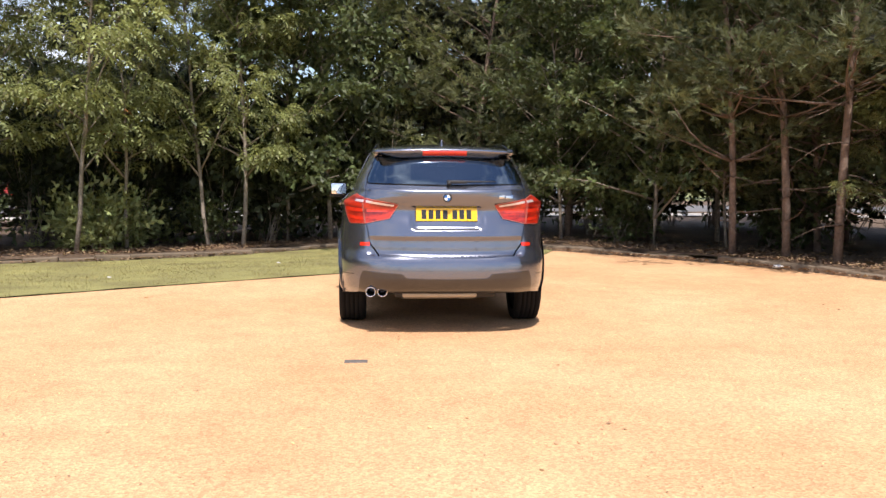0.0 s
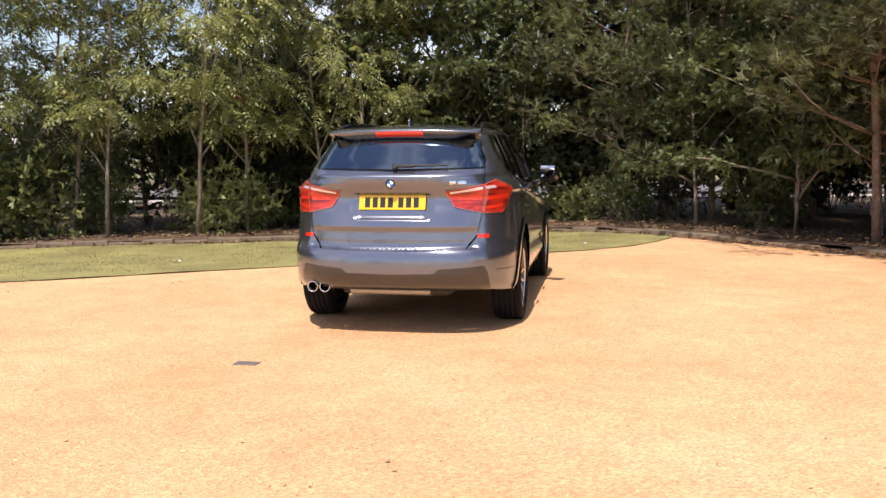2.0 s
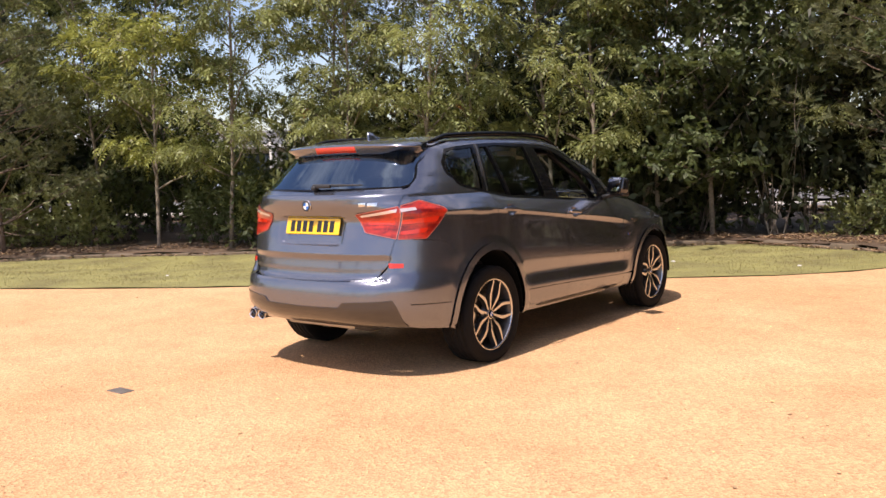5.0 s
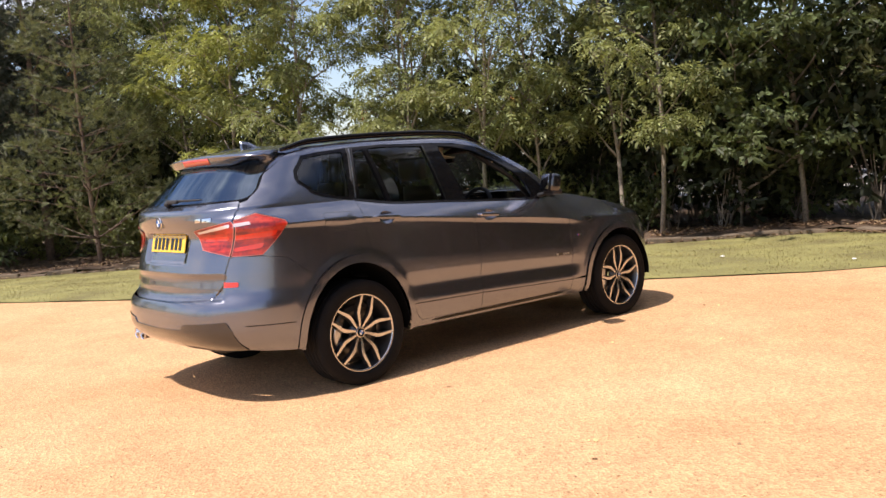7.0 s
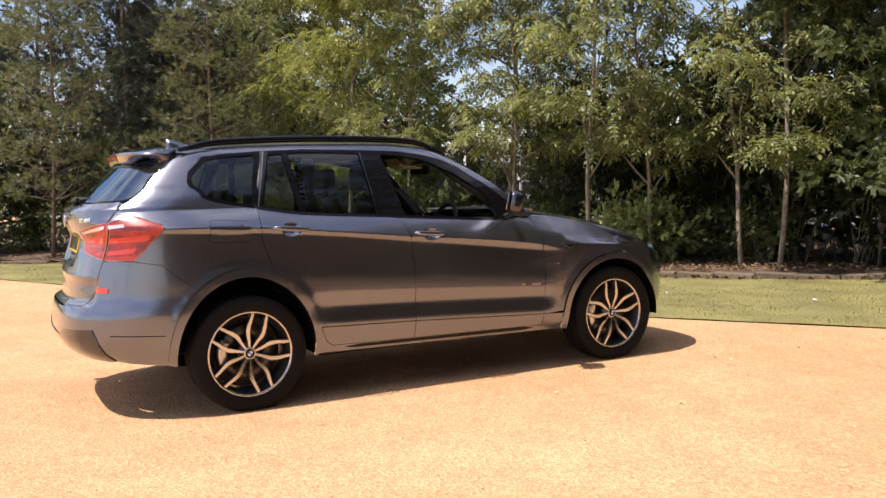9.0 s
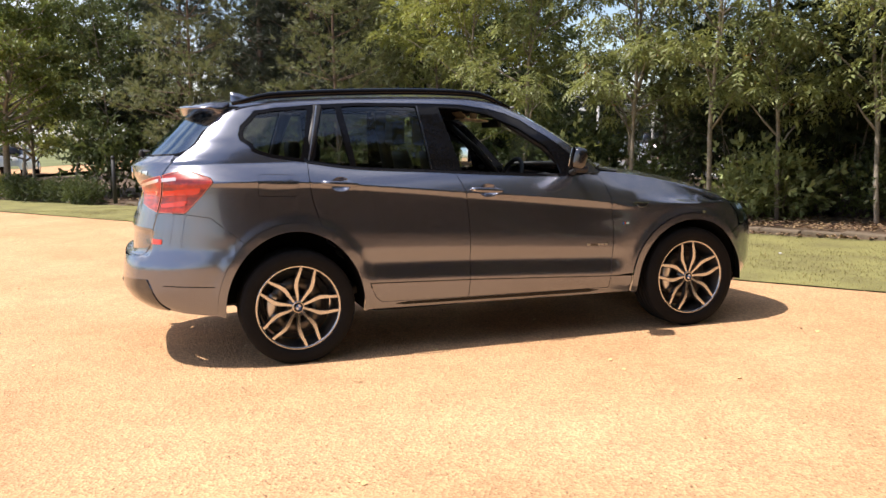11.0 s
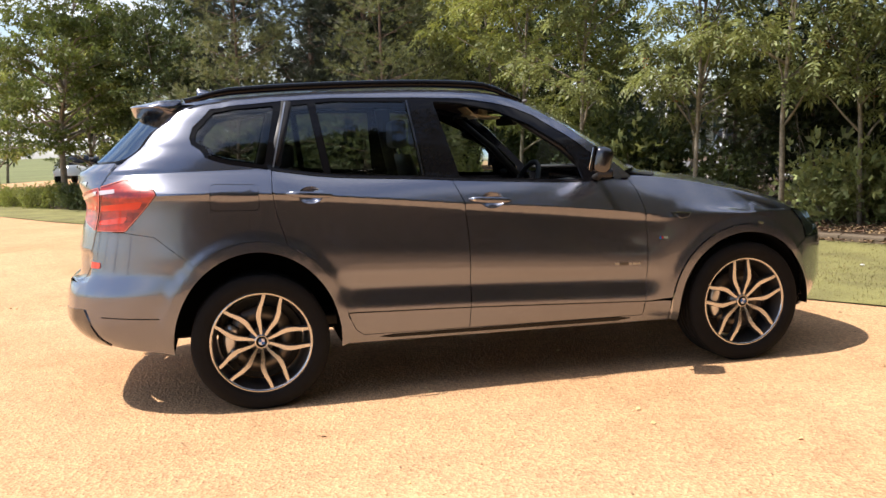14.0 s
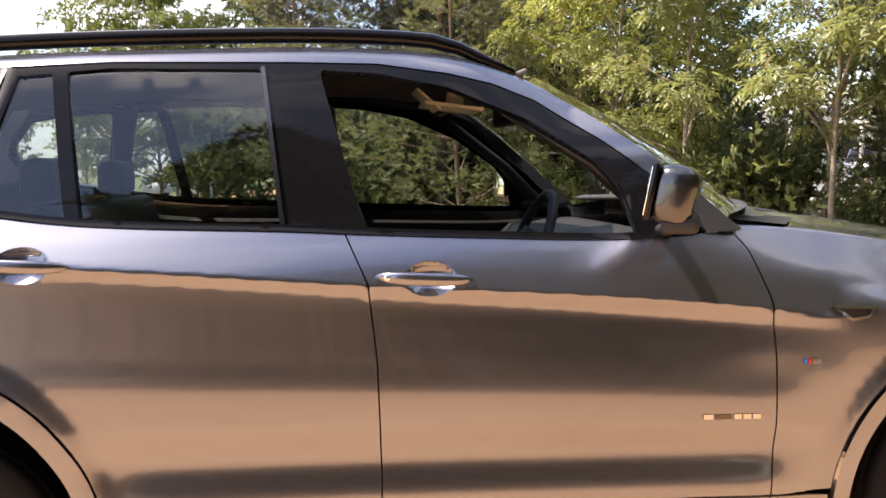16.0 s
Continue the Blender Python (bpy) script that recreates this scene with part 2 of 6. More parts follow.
M_REDLIGHT = mat("bright_red_reflector", (0.58, 0.028, 0.010), 0.12, var=0.1, coat=1.0)
M_LAMPRIM = mat("pale_red_lamp_edge", (0.55, 0.15, 0.11), 0.2, var=0.06, coat=1.0)
M_CLEARLAMP = mat("silver_lamp_bar", (0.74, 0.62, 0.60), 0.15, 0.4, var=0.08, coat=1.0)
M_PLATE = mat("yellow_plate_acrylic", (0.80, 0.50, 0.012), 0.22, var=0.04, coat=0.5)
M_INK = mat("black_ink", (0.012, 0.012, 0.012), 0.4, var=0.05)
M_WHITE = mat("white_enamel", (0.80, 0.80, 0.80), 0.2, var=0.03)
M_BLUE = mat("blue_enamel", (0.03, 0.16, 0.50), 0.2, var=0.03)
M_HEADLINER = mat("grey_headlining", (0.16, 0.155, 0.15), 0.9, var=0.1)
M_MIRROR = mat("mirror_glass", (0.88, 0.89, 0.90), 0.02, 1.0, var=0.0)
M_PAPER = mat("cream_paper", (0.72, 0.66, 0.48), 0.7, var=0.08)

M_GRAVEL = gravel_mat()
M_STONES = mat("loose_grit", (0.50, 0.34, 0.17), 0.9, var=0.2, scale=3, island=0.45, hue=0.02)
M_SOIL = mat("leaf_strewn_soil", (0.115, 0.075, 0.045), 0.95, var=0.5, scale=1.7, bump=0.02, bscale=26)
M_TURF = mat("short_dry_turf", (0.225, 0.182, 0.072), 0.95, var=0.55, scale=1.1, hue=0.03, bump=0.012, bscale=70)
M_FARLAND = mat("far_rough_grass", (0.16, 0.17, 0.06), 0.95, var=0.35, scale=0.08, bump=0.02, bscale=3)
M_BLADE = leaf_mat("grass_blade", (0.27, 0.235, 0.092), (0.30, 0.26, 0.09), 0.35, 0.04)
M_KERB = mat("weathered_stone_kerb", (0.165, 0.125, 0.085), 0.9, var=0.3, scale=5, bump=0.004, bscale=45)
M_ASPHALT = mat("grey_asphalt", (0.14, 0.135, 0.13), 0.9, var=0.2, scale=2, bump=0.004, bscale=150)
M_BARK = mat("grey_brown_bark", (0.25, 0.21, 0.165), 0.95, var=0.45, scale=7, bump=0.012, bscale=28)
M_PINEBARK = mat("reddish_pine_bark", (0.17, 0.12, 0.09), 0.95, var=0.45, scale=9, bump=0.015, bscale=24)
M_ASH = leaf_mat("ash_leaf", (0.205, 0.228, 0.092), (0.37, 0.40, 0.13), 0.35)
M_OAK = leaf_mat("dark_leaf", (0.076, 0.096, 0.037), (0.13, 0.16, 0.045), 0.35)
# understorey shade put into the leaf colour, near black
M_SHADE = leaf_mat("shade_darkened_leaf", (0.034, 0.043, 0.020), (0.05, 0.065, 0.02), 0.35)
M_GREEN = leaf_mat("fresh_green_leaf", (0.120, 0.150, 0.042), (0.22, 0.27, 0.06), 0.35)
M_LIME = leaf_mat("yellow_green_leaf", (0.240, 0.255, 0.072), (0.42, 0.45, 0.10), 0.35)
M_NEEDLE = leaf_mat("pine_needle", (0.160, 0.172, 0.082), (0.18, 0.20, 0.07), 0.35)
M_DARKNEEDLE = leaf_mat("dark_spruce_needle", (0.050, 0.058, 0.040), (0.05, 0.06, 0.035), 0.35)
M_RUST = leaf_mat("rusty_leaf", (0.30, 0.12, 0.03), (0.35, 0.14, 0.03), 0.3)


# ---- builders ----
def link_mesh(name, bm, material, smooth=True):
    me = bpy.data.meshes.new(name)
    bm.to_mesh(me)
    bm.free()
    for m in (material if isinstance(material, (list, tuple)) else [material]):
        me.materials.append(m)
    if smooth:
        me.polygons.foreach_set("use_smooth", [True] * len(me.polygons))
    return new(name, me)


def part(name, bm, material, parent, label="", smooth=True):
    ob = link_mesh(name, bm, material, smooth)
    ob.parent = parent
    if label:
        tagged(ob, label)
    return ob


def thing(name, label, category, group="", at=None):
    ob = new(name)
    ob.empty_display_size = 0.2
    if at is not None:
        ob.matrix_basis = at
    return tagged(ob, label, category, group)


def raw_mesh(name, verts, faces, material, smooth=False):
    me = bpy.data.meshes.new(name)
    me.from_pydata([tuple(v) for v in verts], [], faces)
    me.materials.append(material)
    if smooth:
        me.polygons.foreach_set("use_smooth", [True] * len(me.polygons))
    return me


def box(bm, c, size, bevel=0.0, m=None, seg=2):
    r = bmesh.ops.create_cube(bm, size=1.0)
    vs = r["verts"]
    bmesh.ops.scale(bm, vec=size, verts=vs)
    if bevel:
        es = list({e for v in vs for e in v.link_edges})
        o = bmesh.ops.bevel(bm, geom=es, offset=bevel, segments=seg, affect="EDGES", profile=0.6)
        vs = list({v for f in o["faces"] for v in f.verts} | {v for v in vs if v.is_valid})
    if m is not None:
        bmesh.ops.transform(bm, matrix=m, verts=vs)
    bmesh.ops.translate(bm, vec=c, verts=vs)
    return vs


def cyl(bm, a, b, r0, r1=None, n=16, caps=True):
    a, b = Vector(a), Vector(b)
    r1 = r0 if r1 is None else r1
    d = b - a
    q = d.to_track_quat("Z", "Y").to_matrix().to_4x4()
    o = bmesh.ops.create_cone(bm, cap_ends=caps, segments=n, radius1=r0, radius2=r1, depth=d.length,
                              matrix=Matrix.Translation((a + b) / 2) @ q)
    return o["verts"]


def loft(bm, rings, closed=False, cap=False):
    """Skin a list of equally long point rings."""
    vs = [[bm.verts.new(p) for p in ring] for ring in rings]
    n = len(rings[0])
    for i in range(len(vs) - 1):
        for j in range(n if closed else n - 1):
            k = (j + 1) % n
            bm.faces.new((vs[i][j], vs[i][k], vs[i + 1][k], vs[i + 1][j]))
    if cap:
        bm.faces.new(list(reversed(vs[0])))
        bm.faces.new(vs[-1])
    return vs


def tube(bm, pts, radii, n=8, cap=True, squash=1.0):
    """A round bar along a line of points."""
    pts = [Vector(p) for p in pts]
    rings = []
    up = Vector((0, 0, 1))
    for i, p in enumerate(pts):
        d = (pts[min(i + 1, len(pts) - 1)] - pts[max(i - 1, 0)]).normalized()
        side = d.cross(up)
        if side.length < 1e-3:
            side = d.cross(Vector((1, 0, 0)))
        side.normalize()
        u = side.cross(d).normalized()
        r = radii[i] if hasattr(radii, "__len__") else radii
        rings.append([p + side * (r * math.cos(2 * math.pi * k / n)) + u * (r * squash * math.sin(2 * math.pi * k / n)) for k in range(n)])
    loft(bm, rings, closed=True, cap=cap)


def lerp_table(table, v):
    """Piecewise-smooth lookup in a short table of (key, value)."""
    if v <= table[0][0]:
        return table[0][1]
    for (a, fa), (b, fb) in zip(table, table[1:]):
        if v <= b:
            t = (v - a) / (b - a)
            return fa + (fb - fa) * t
    return table[-1][1]


def spline(table, v):
    """Monotone-ish cubic lookup, for smooth curves."""
    n = len(table)
    if v <= table[0][0]:
        return table[0][1]
    if v >= table[-1][0]:
        return table[-1][1]
    for i in range(n - 1):
        a, fa = table[i]
        b, fb = table[i + 1]
        if v <= b:
            h = b - a
            s = (fb - fa) / h
            sa = s if i == 0 else (fb - table[i - 1][1]) / (b - table[i - 1][0])
            sb = s if i == n - 2 else (table[i + 2][1] - fa) / (table[i + 2][0] - a)
            if i > 0:
                sp = (fa - table[i - 1][1]) / (a - table[i - 1][0])
                sa = 0.0 if sp * s <= 0 else max(-3 * min(abs(sp), abs(s)), min(3 * min(abs(sp), abs(s)), sa))
            if i < n - 2:
                sn = (table[i + 2][1] - fb) / (table[i + 2][0] - b)
                sb = 0.0 if sn * s <= 0 else max(-3 * min(abs(sn), abs(s)), min(3 * min(abs(sn), abs(s)), sb))
            t = (v - a) / h
            return fa * (1 + 2 * t) * (1 - t) ** 2 + sa * h * t * (1 - t) ** 2 + fb * t * t * (3 - 2 * t) + sb * h * t * t * (t - 1)


def smooth01(a, b, v):
    t = max(0.0, min(1.0, (v - a) / (b - a)))
    return t * t * (3 - 2 * t)


def inside(p, poly):
    x, y = p
    hit = False
    j = len(poly) - 1
    for i in range(len(poly)):
        xi, yi = poly[i]
        xj, yj = poly[j]
        if (yi > y) != (yj > y) and x < (xj - xi) * (y - yi) / (yj - yi) + xi:
            hit = not hit
        j = i
    return hit


def dense(poly, step, closed=True):
    out = []
    n = len(poly)
    for i in range(n if closed else n - 1):
        a, b = poly[i], poly[(i + 1) % n]
        k = max(1, int(math.ceil(math.hypot(b[0] - a[0], b[1] - a[1]) / step)))
        out += [(a[0] + (b[0] - a[0]) * t / k, a[1] + (b[1] - a[1]) * t / k) for t in range(k)]
    if not closed:
        out.append(poly[-1])
    return out


def rounded(poly, r, seg=4):
    """Round every corner of a polygon."""
    out = []
    n = len(poly)
    for i in range(n):
        p, q, s = Vector(poly[i - 1]), Vector(poly[i]), Vector(poly[(i + 1) % n])
        d1, d2 = (p - q), (s - q)
        k = min(r, d1.length * 0.45, d2.length * 0.45)
        a, b = q + d1.normalized() * k, q + d2.normalized() * k
        for j in range(seg + 1):
            t = j / seg
            out.append(tuple(a * (1 - t) ** 2 + q * 2 * t * (1 - t) + b * t * t))
    return out


def shrink(poly, d):
    """Move an outline inwards by d."""
    n = len(poly)
    area = sum(poly[i - 1][0] * poly[i][1] - poly[i][0] * poly[i - 1][1] for i in range(n))
    s = 1 if area > 0 else -1
    out = []
    for i in range(n):
        p, q, r = Vector(poly[i - 1]), Vector(poly[i]), Vector(poly[(i + 1) % n])
        e1, e2 = (q - p), (r - q)
        if e1.length < 1e-7 or e2.length < 1e-7:
            out.append(tuple(q))
            continue
        n1, n2 = Vector((-e1.y, e1.x)).normalized() * s, Vector((-e2.y, e2.x)).normalized() * s
        m = n1 + n2
        if m.length < 1e-3:
            m = n1
        m.normalize()
        k = d / max(0.45, m.dot(n1))
        out.append((q.x + m.x * k, q.y + m.y * k))
    return out


from mathutils import geometry


def fill(poly, holes, du, dv, step):
    """Triangles of an outline with holes, with a regular net of points inside. Returns points, triangles, loops."""
    loops = [dense(poly, step)] + [dense(h, step) for h in holes]
    pts, edges, spans = [], [], []
    for lp in loops:
        k = len(pts)
        pts += lp
        edges += [(k + i, k + (i + 1) % len(lp)) for i in range(len(lp))]
        spans.append((k, len(lp)))
    us, vs = [p[0] for p in poly], [p[1] for p in poly]
    nb = len(pts)
    arr = np.array(pts)
    u = math.floor(min(us) / du) * du
    while u < max(us):
        v = math.floor(min(vs) / dv) * dv
        while v < max(vs):
            if inside((u, v), loops[0]) and not any(inside((u, v), h) for h in loops[1:]):
                if np.min(((arr[:, 0] - u) / du) ** 2 + ((arr[:, 1] - v) / dv) ** 2) > 0.12:
                    pts.append((u, v))
            v += dv
        u += du
    vo, _, fo, vmap, _, _ = geometry.delaunay_2d_cdt([Vector(p) for p in pts], edges, [], 0, 1e-7)
    tris = []
    for f in fo:
        c = ((vo[f[0]].x + vo[f[1]].x + vo[f[2]].x) / 3, (vo[f[0]].y + vo[f[1]].y + vo[f[2]].y) / 3)
        if inside(c, loops[0]) and not any(inside(c, h) for h in loops[1:]):
            tris.append(tuple(f))
    back = {}
    for i, src in enumerate(vmap):
        for k in src:
            back.setdefault(k, i)
    spans = [[back.get(k + i, None) for i in range(n)] for k, n in spans]
    return [(p.x, p.y) for p in vo], tris, spans


def skin(name, poly, chart, material, parent, holes=(), du=0.06, dv=0.022, step=0.025, gap=0.0, lift=0.0, rim=0.014, flip=False, label=""):
    """A thin pressed panel: an outline laid onto the surface chart(u, v), with turned-in edges and true surface normals."""
    if gap:
        poly = shrink(dense(poly, step), gap)
    pts, tris, loops = fill(poly, list(holes), du, dv, step)
    e = 1e-3
    co, no = [], []
    for u, v in pts:
        p = chart(u, v)
        n = (chart(u + e, v) - chart(u - e, v)).cross(chart(u, v + e) - chart(u, v - e))
        n.normalize()
        if flip:
            n = -n
        co.append(p + n * lift)
        no.append(n)
    verts, normals, faces = list(co), list(no), []
    for a, b, c in tris:
        fn = (co[b] - co[a]).cross(co[c] - co[a])
        faces.append((a, b, c) if fn.dot(no[a]) > 0 else (a, c, b))
    if rim:
        for lp in loops:
            lp = [i for i in lp if i is not None]
            n = len(lp)
            base = len(verts)
            for i in lp:
                verts.append(co[i])
                normals.append(no[i])
                verts.append(co[i] - no[i] * rim)
                normals.append(no[i])
            for j in range(n):
                k = (j + 1) % n
                faces.append((base + 2 * j, base + 2 * k, base + 2 * k + 1, base + 2 * j + 1))
    me = bpy.data.meshes.new(name)
    me.from_pydata([tuple(v) for v in verts], [], faces)
    me.materials.append(material)
    me.polygons.foreach_set("use_smooth", [True] * len(me.polygons))
    me.normals_split_custom_set_from_vertices([tuple(v) for v in normals])
    ob = new(name, me)
    ob.parent = parent
    if label:
        tagged(ob, label)
    return ob


# ---- ground ----
LAWN_EDGE = [(-60, -31), (-30, -14.5), (-14.4, -5.3), (-10.3, -2.6), (-7.6, -1.35), (-6.0, -0.55), (-4.7, 0.15), (-3.2, 1.2), (-1.2, 2.5), (-0.4, 3.0), (0.5, 3.6), (1.3, 4.15), (2.0, 4.9), (2.45, 5.7), (2.75, 6.5)]
KERB_LINE = [(-60, -27), (-30, -11.6), (-20.3, -6.1), (-15.6, -2.4), (-12.9, 0.9), (-10.7, 3.05), (-7.0, 5.3), (-5.2, 5.9), (-4.3, 6.4), (-3.2, 7.1), (-1.7, 8.6), (-0.7, 9.3), (0.2, 9.0), (1.1, 8.15), (2.8, 6.65), (3.8, 5.6), (4.45, 4.9), (5.25, 3.85), (5.8, 2.95), (6.45, 1.5), (7.6, -1.0), (9.5, -4.0), (13, -8.0), (30, -24), (60, -52)]


def seg_dist(p, line):
    best = 1e9
    for a, b in zip(line, line[1:]):
        ax, ay, bx, by = *a, *b
        t = max(0, min(1, ((p[0] - ax) * (bx - ax) + (p[1] - ay) * (by - ay)) / ((bx - ax) ** 2 + (by - ay) ** 2)))
        best = min(best, math.hypot(p[0] - ax - t * (bx - ax), p[1] - ay - t * (by - ay)))
    return best


GRAVEL_AREA = LAWN_EDGE[:-1] + KERB_LINE[14:] + [(60, -120), (-120, -120), (-120, -61)]
LAWN_AREA = LAWN_EDGE + KERB_LINE[14::-1]


def ground_z(x, y):
    """The lot is level; lawn and bank fall away a little beyond its edge."""
    if inside((x, y), GRAVEL_AREA):
        return 0.0
    d = seg_dist((x, y), LAWN_EDGE)
    return -0.13 * smooth01(0.0, 4.5, d) * (1 - smooth01(0.5, 3.5, x))


def sheet(name, area, z, material, label, du, lim=None, rough=0.0, cat_=None):
    pts, tris, _ = fill(area, [], du, du, du)
    vs = []
    for x, y in pts:
        h = noise.noise((x * 1.7, y * 1.7, 3)) * rough + noise.noise((x * 6, y * 6, 9)) * rough * 0.35
        vs.append((x, y, ground_z(x, y) + z + h))
    ob = new(name, raw_mesh(name, vs, tris, material, True))
    return tagged(ob, label, cat_ or name, kind="structure")


bm = bmesh.new()
rings = []
radii = [0, 3, 6, 9, 12, 15, 18, 22, 27, 34, 45, 70, 120, 250, 600, 1500, 3000]
for r in radii:
    ring = []
    for k in range(72):
        a = 2 * math.pi * k / 72
        x, y = r * math.cos(a) - 2, r * math.sin(a) + 2
        ring.append((x, y, ground_z(x, y) - 0.035 if r < 100 else -0.16))
    rings.append(ring)
loft(bm, rings, closed=True)
bmesh.ops.remove_doubles(bm, verts=bm.verts, dist=0.001)
tagged(link_mesh("ground", bm, M_FARLAND), "rough grassland reaching to the horizon", "ground", kind="structure")


def clip_area(area, x0, y0, x1, y1):
    """The part of an outline inside a rectangle."""
    def cut(poly, keep, cross):
        out = []
        for i in range(len(poly)):
            a, b = poly[i - 1], poly[i]
            if keep(b):
                if not keep(a):
                    out.append(cross(a, b))
                out.append(b)
            elif keep(a):
                out.append(cross(a, b))
        return out
    def at_x(v):
        return lambda a, b: (v, a[1] + (b[1] - a[1]) * (v - a[0]) / (b[0] - a[0]))
    def at_y(v):
        return lambda a, b: (a[0] + (b[0] - a[0]) * (v - a[1]) / (b[1] - a[1]), v)
    area = cut(area, lambda p: p[0] >= x0, at_x(x0))
    area = cut(area, lambda p: p[0] <= x1, at_x(x1))
    area = cut(area, lambda p: p[1] >= y0, at_y(y0))
    return cut(area, lambda p: p[1] <= y1, at_y(y1))


sheet("pavement", clip_area(GRAVEL_AREA, -60, -40, 40, 60), 0.0, M_GRAVEL, "golden compacted gravel of the parking lot", 0.6, cat_="gravel")
sheet("lawn", clip_area(LAWN_AREA, -32, -16, 4, 12), 0.012, M_TURF, "short dry grass strip along the gravel", 0.35, rough=0.012)
BED = KERB_LINE[1:-1] + [(40, -10), (40, 45), (-45, 45), (-45, -2)]
sheet("planting_bed", BED, 0.075, M_SOIL, "dark leaf-strewn soil under the trees", 0.7, rough=0.06, cat_="soil")


# ---- trees ----
def leaf_template(kind):
    """Corner points (n, 4, 3) of one small spray of foliage that grows along +x."""
    out = []
    if kind == "ash":                       # feathered leaf: narrow leaflets in pairs, drooping to the tip
        for i in range(3):
            x = 0.06 + 0.055 * i
            z = -1.1 * x * x
            for s in (1, -1):
                ln = 0.088 - 0.010 * i
                out.append([(x, 0, z), (x + 0.030, s * ln * 0.42, z + 0.006), (x + 0.034, s * ln, z - 0.026), (x - 0.002, s * ln * 0.52, z - 0.004)])
        out.append([(0.20, 0, -0.044), (0.235, 0.019, -0.056), (0.285, 0, -0.090), (0.235, -0.019, -0.060)])
    elif kind == "broad":                   # a few rounder leaves on a twig
        for i, a in enumerate((0.2, 1.3, 2.6, 3.9, 5.2, 5.9)):
            x, r = 0.03 + 0.03 * i, 0.085
            c, s = math.cos(a), math.sin(a)
            out.append([(x, 0, 0), (x + r * (0.5 - 0.4 * s), r * (0.5 * c + 0.3), 0.35 * r * s), (x + r * 0.9, r * c, r * s * 0.7 - 0.02), (x + r * (0.5 + 0.4 * s), r * (0.5 * c - 0.3), 0.35 * r * s - 0.01)])
    elif kind == "far_needle":              # a coarse tuft for trees far off
        for i in range(5):
            a, b = 1.2566 * i, 0.75
            d = np.array([math.cos(b), math.sin(b) * math.cos(a), math.sin(b) * math.sin(a)])
            n = np.cross(d, [0.3, 0.5, 0.8])
            n = n / np.linalg.norm(n) * 0.020
            out.append([-n, n, d * 0.12])
    else:                                   # needle tuft: a short brush that opens towards its tip
        rng = np.random.RandomState(5)
        for i in range(10):
            a, b = 2.4 * i, rng.uniform(0.25, 1.15)
            d = np.array([math.cos(b), math.sin(b) * math.cos(a), math.sin(b) * math.sin(a)])
            o = np.array([0.075 * i / 10, 0, 0])
            n = np.cross(d, [0.3, 0.5, 0.8])
            n = n / np.linalg.norm(n) * 0.0062
            out.append([o - n, o + n, o + d * rng.uniform(0.075, 0.12)])
    return np.array(out, dtype=float)


def rot_to(dirs, spin):
    """Rotation matrices that turn +x onto each direction, spun about it."""
    d = dirs / np.linalg.norm(dirs, axis=1)[:, None]
    up = np.tile([0.0, 0.0, 1.0], (len(d), 1))
    side = np.cross(up, d)
    ln = np.linalg.norm(side, axis=1)
    side[ln < 1e-3] = [0, 1, 0]
    side /= np.maximum(np.linalg.norm(side, axis=1), 1e-6)[:, None]
    u = np.cross(d, side)
    c, s = np.cos(spin)[:, None], np.sin(spin)[:, None]
    return np.stack([d, side * c + u * s, u * c - side * s], axis=2)


def foliage_mesh(name, kind, places, dirs, size, material, seed, extra=None):
    """All sprays of one crown joined into one mesh."""
    rng = np.random.RandomState(seed)
    tpl = leaf_template(kind)
    n = len(places)
    spin = rng.uniform(-0.7, 0.7, n) if kind == "ash" else rng.uniform(0, 6.28, n)
    R = rot_to(dirs, spin)
    sc = size * rng.uniform(0.7, 1.25, n)
    pts = np.einsum("nij,lkj->nlki", R, tpl) * sc[:, None, None, None] + places[:, None, None, :]
    v = pts.reshape(-1, 3)
    q = tpl.shape[1]
    nf = len(v) // q
    me = bpy.data.meshes.new(name)
    me.vertices.add(len(v))
    me.vertices.foreach_set("co", v.astype(np.float32).ravel())
    me.loops.add(nf * q)
    me.loops.foreach_set("vertex_index", np.arange(nf * q, dtype=np.int32))
    me.polygons.add(nf)
    me.polygons.foreach_set("loop_start", np.arange(0, nf * q, q, dtype=np.int32))
    me.materials.append(material)
    if extra is not None:
        me.materials.append(extra)
        idx = np.repeat((rng.uniform(size=n) < 0.012).astype(np.int32), len(tpl))
        me.polygons.foreach_set("material_index", idx)
    me.update()
    me.validate()
    return me


def limb(bm, rng, a, d, length, r0, bend, n=5, droop=0.0):
    pts, radii = [Vector(a)], [r0]
    d = Vector(d).normalized()
    for i in range(n):
        d = (d + Vector((rng.uniform(-bend, bend), rng.uniform(-bend, bend), rng.uniform(-bend, bend) - droop))).normalized()
        pts.append(pts[-1] + d * (length / n))
        radii.append(r0 * (1 - 0.8 * (i + 1) / n))
    tube(bm, pts, radii, 7 if r0 > 0.03 else 3)
    return pts


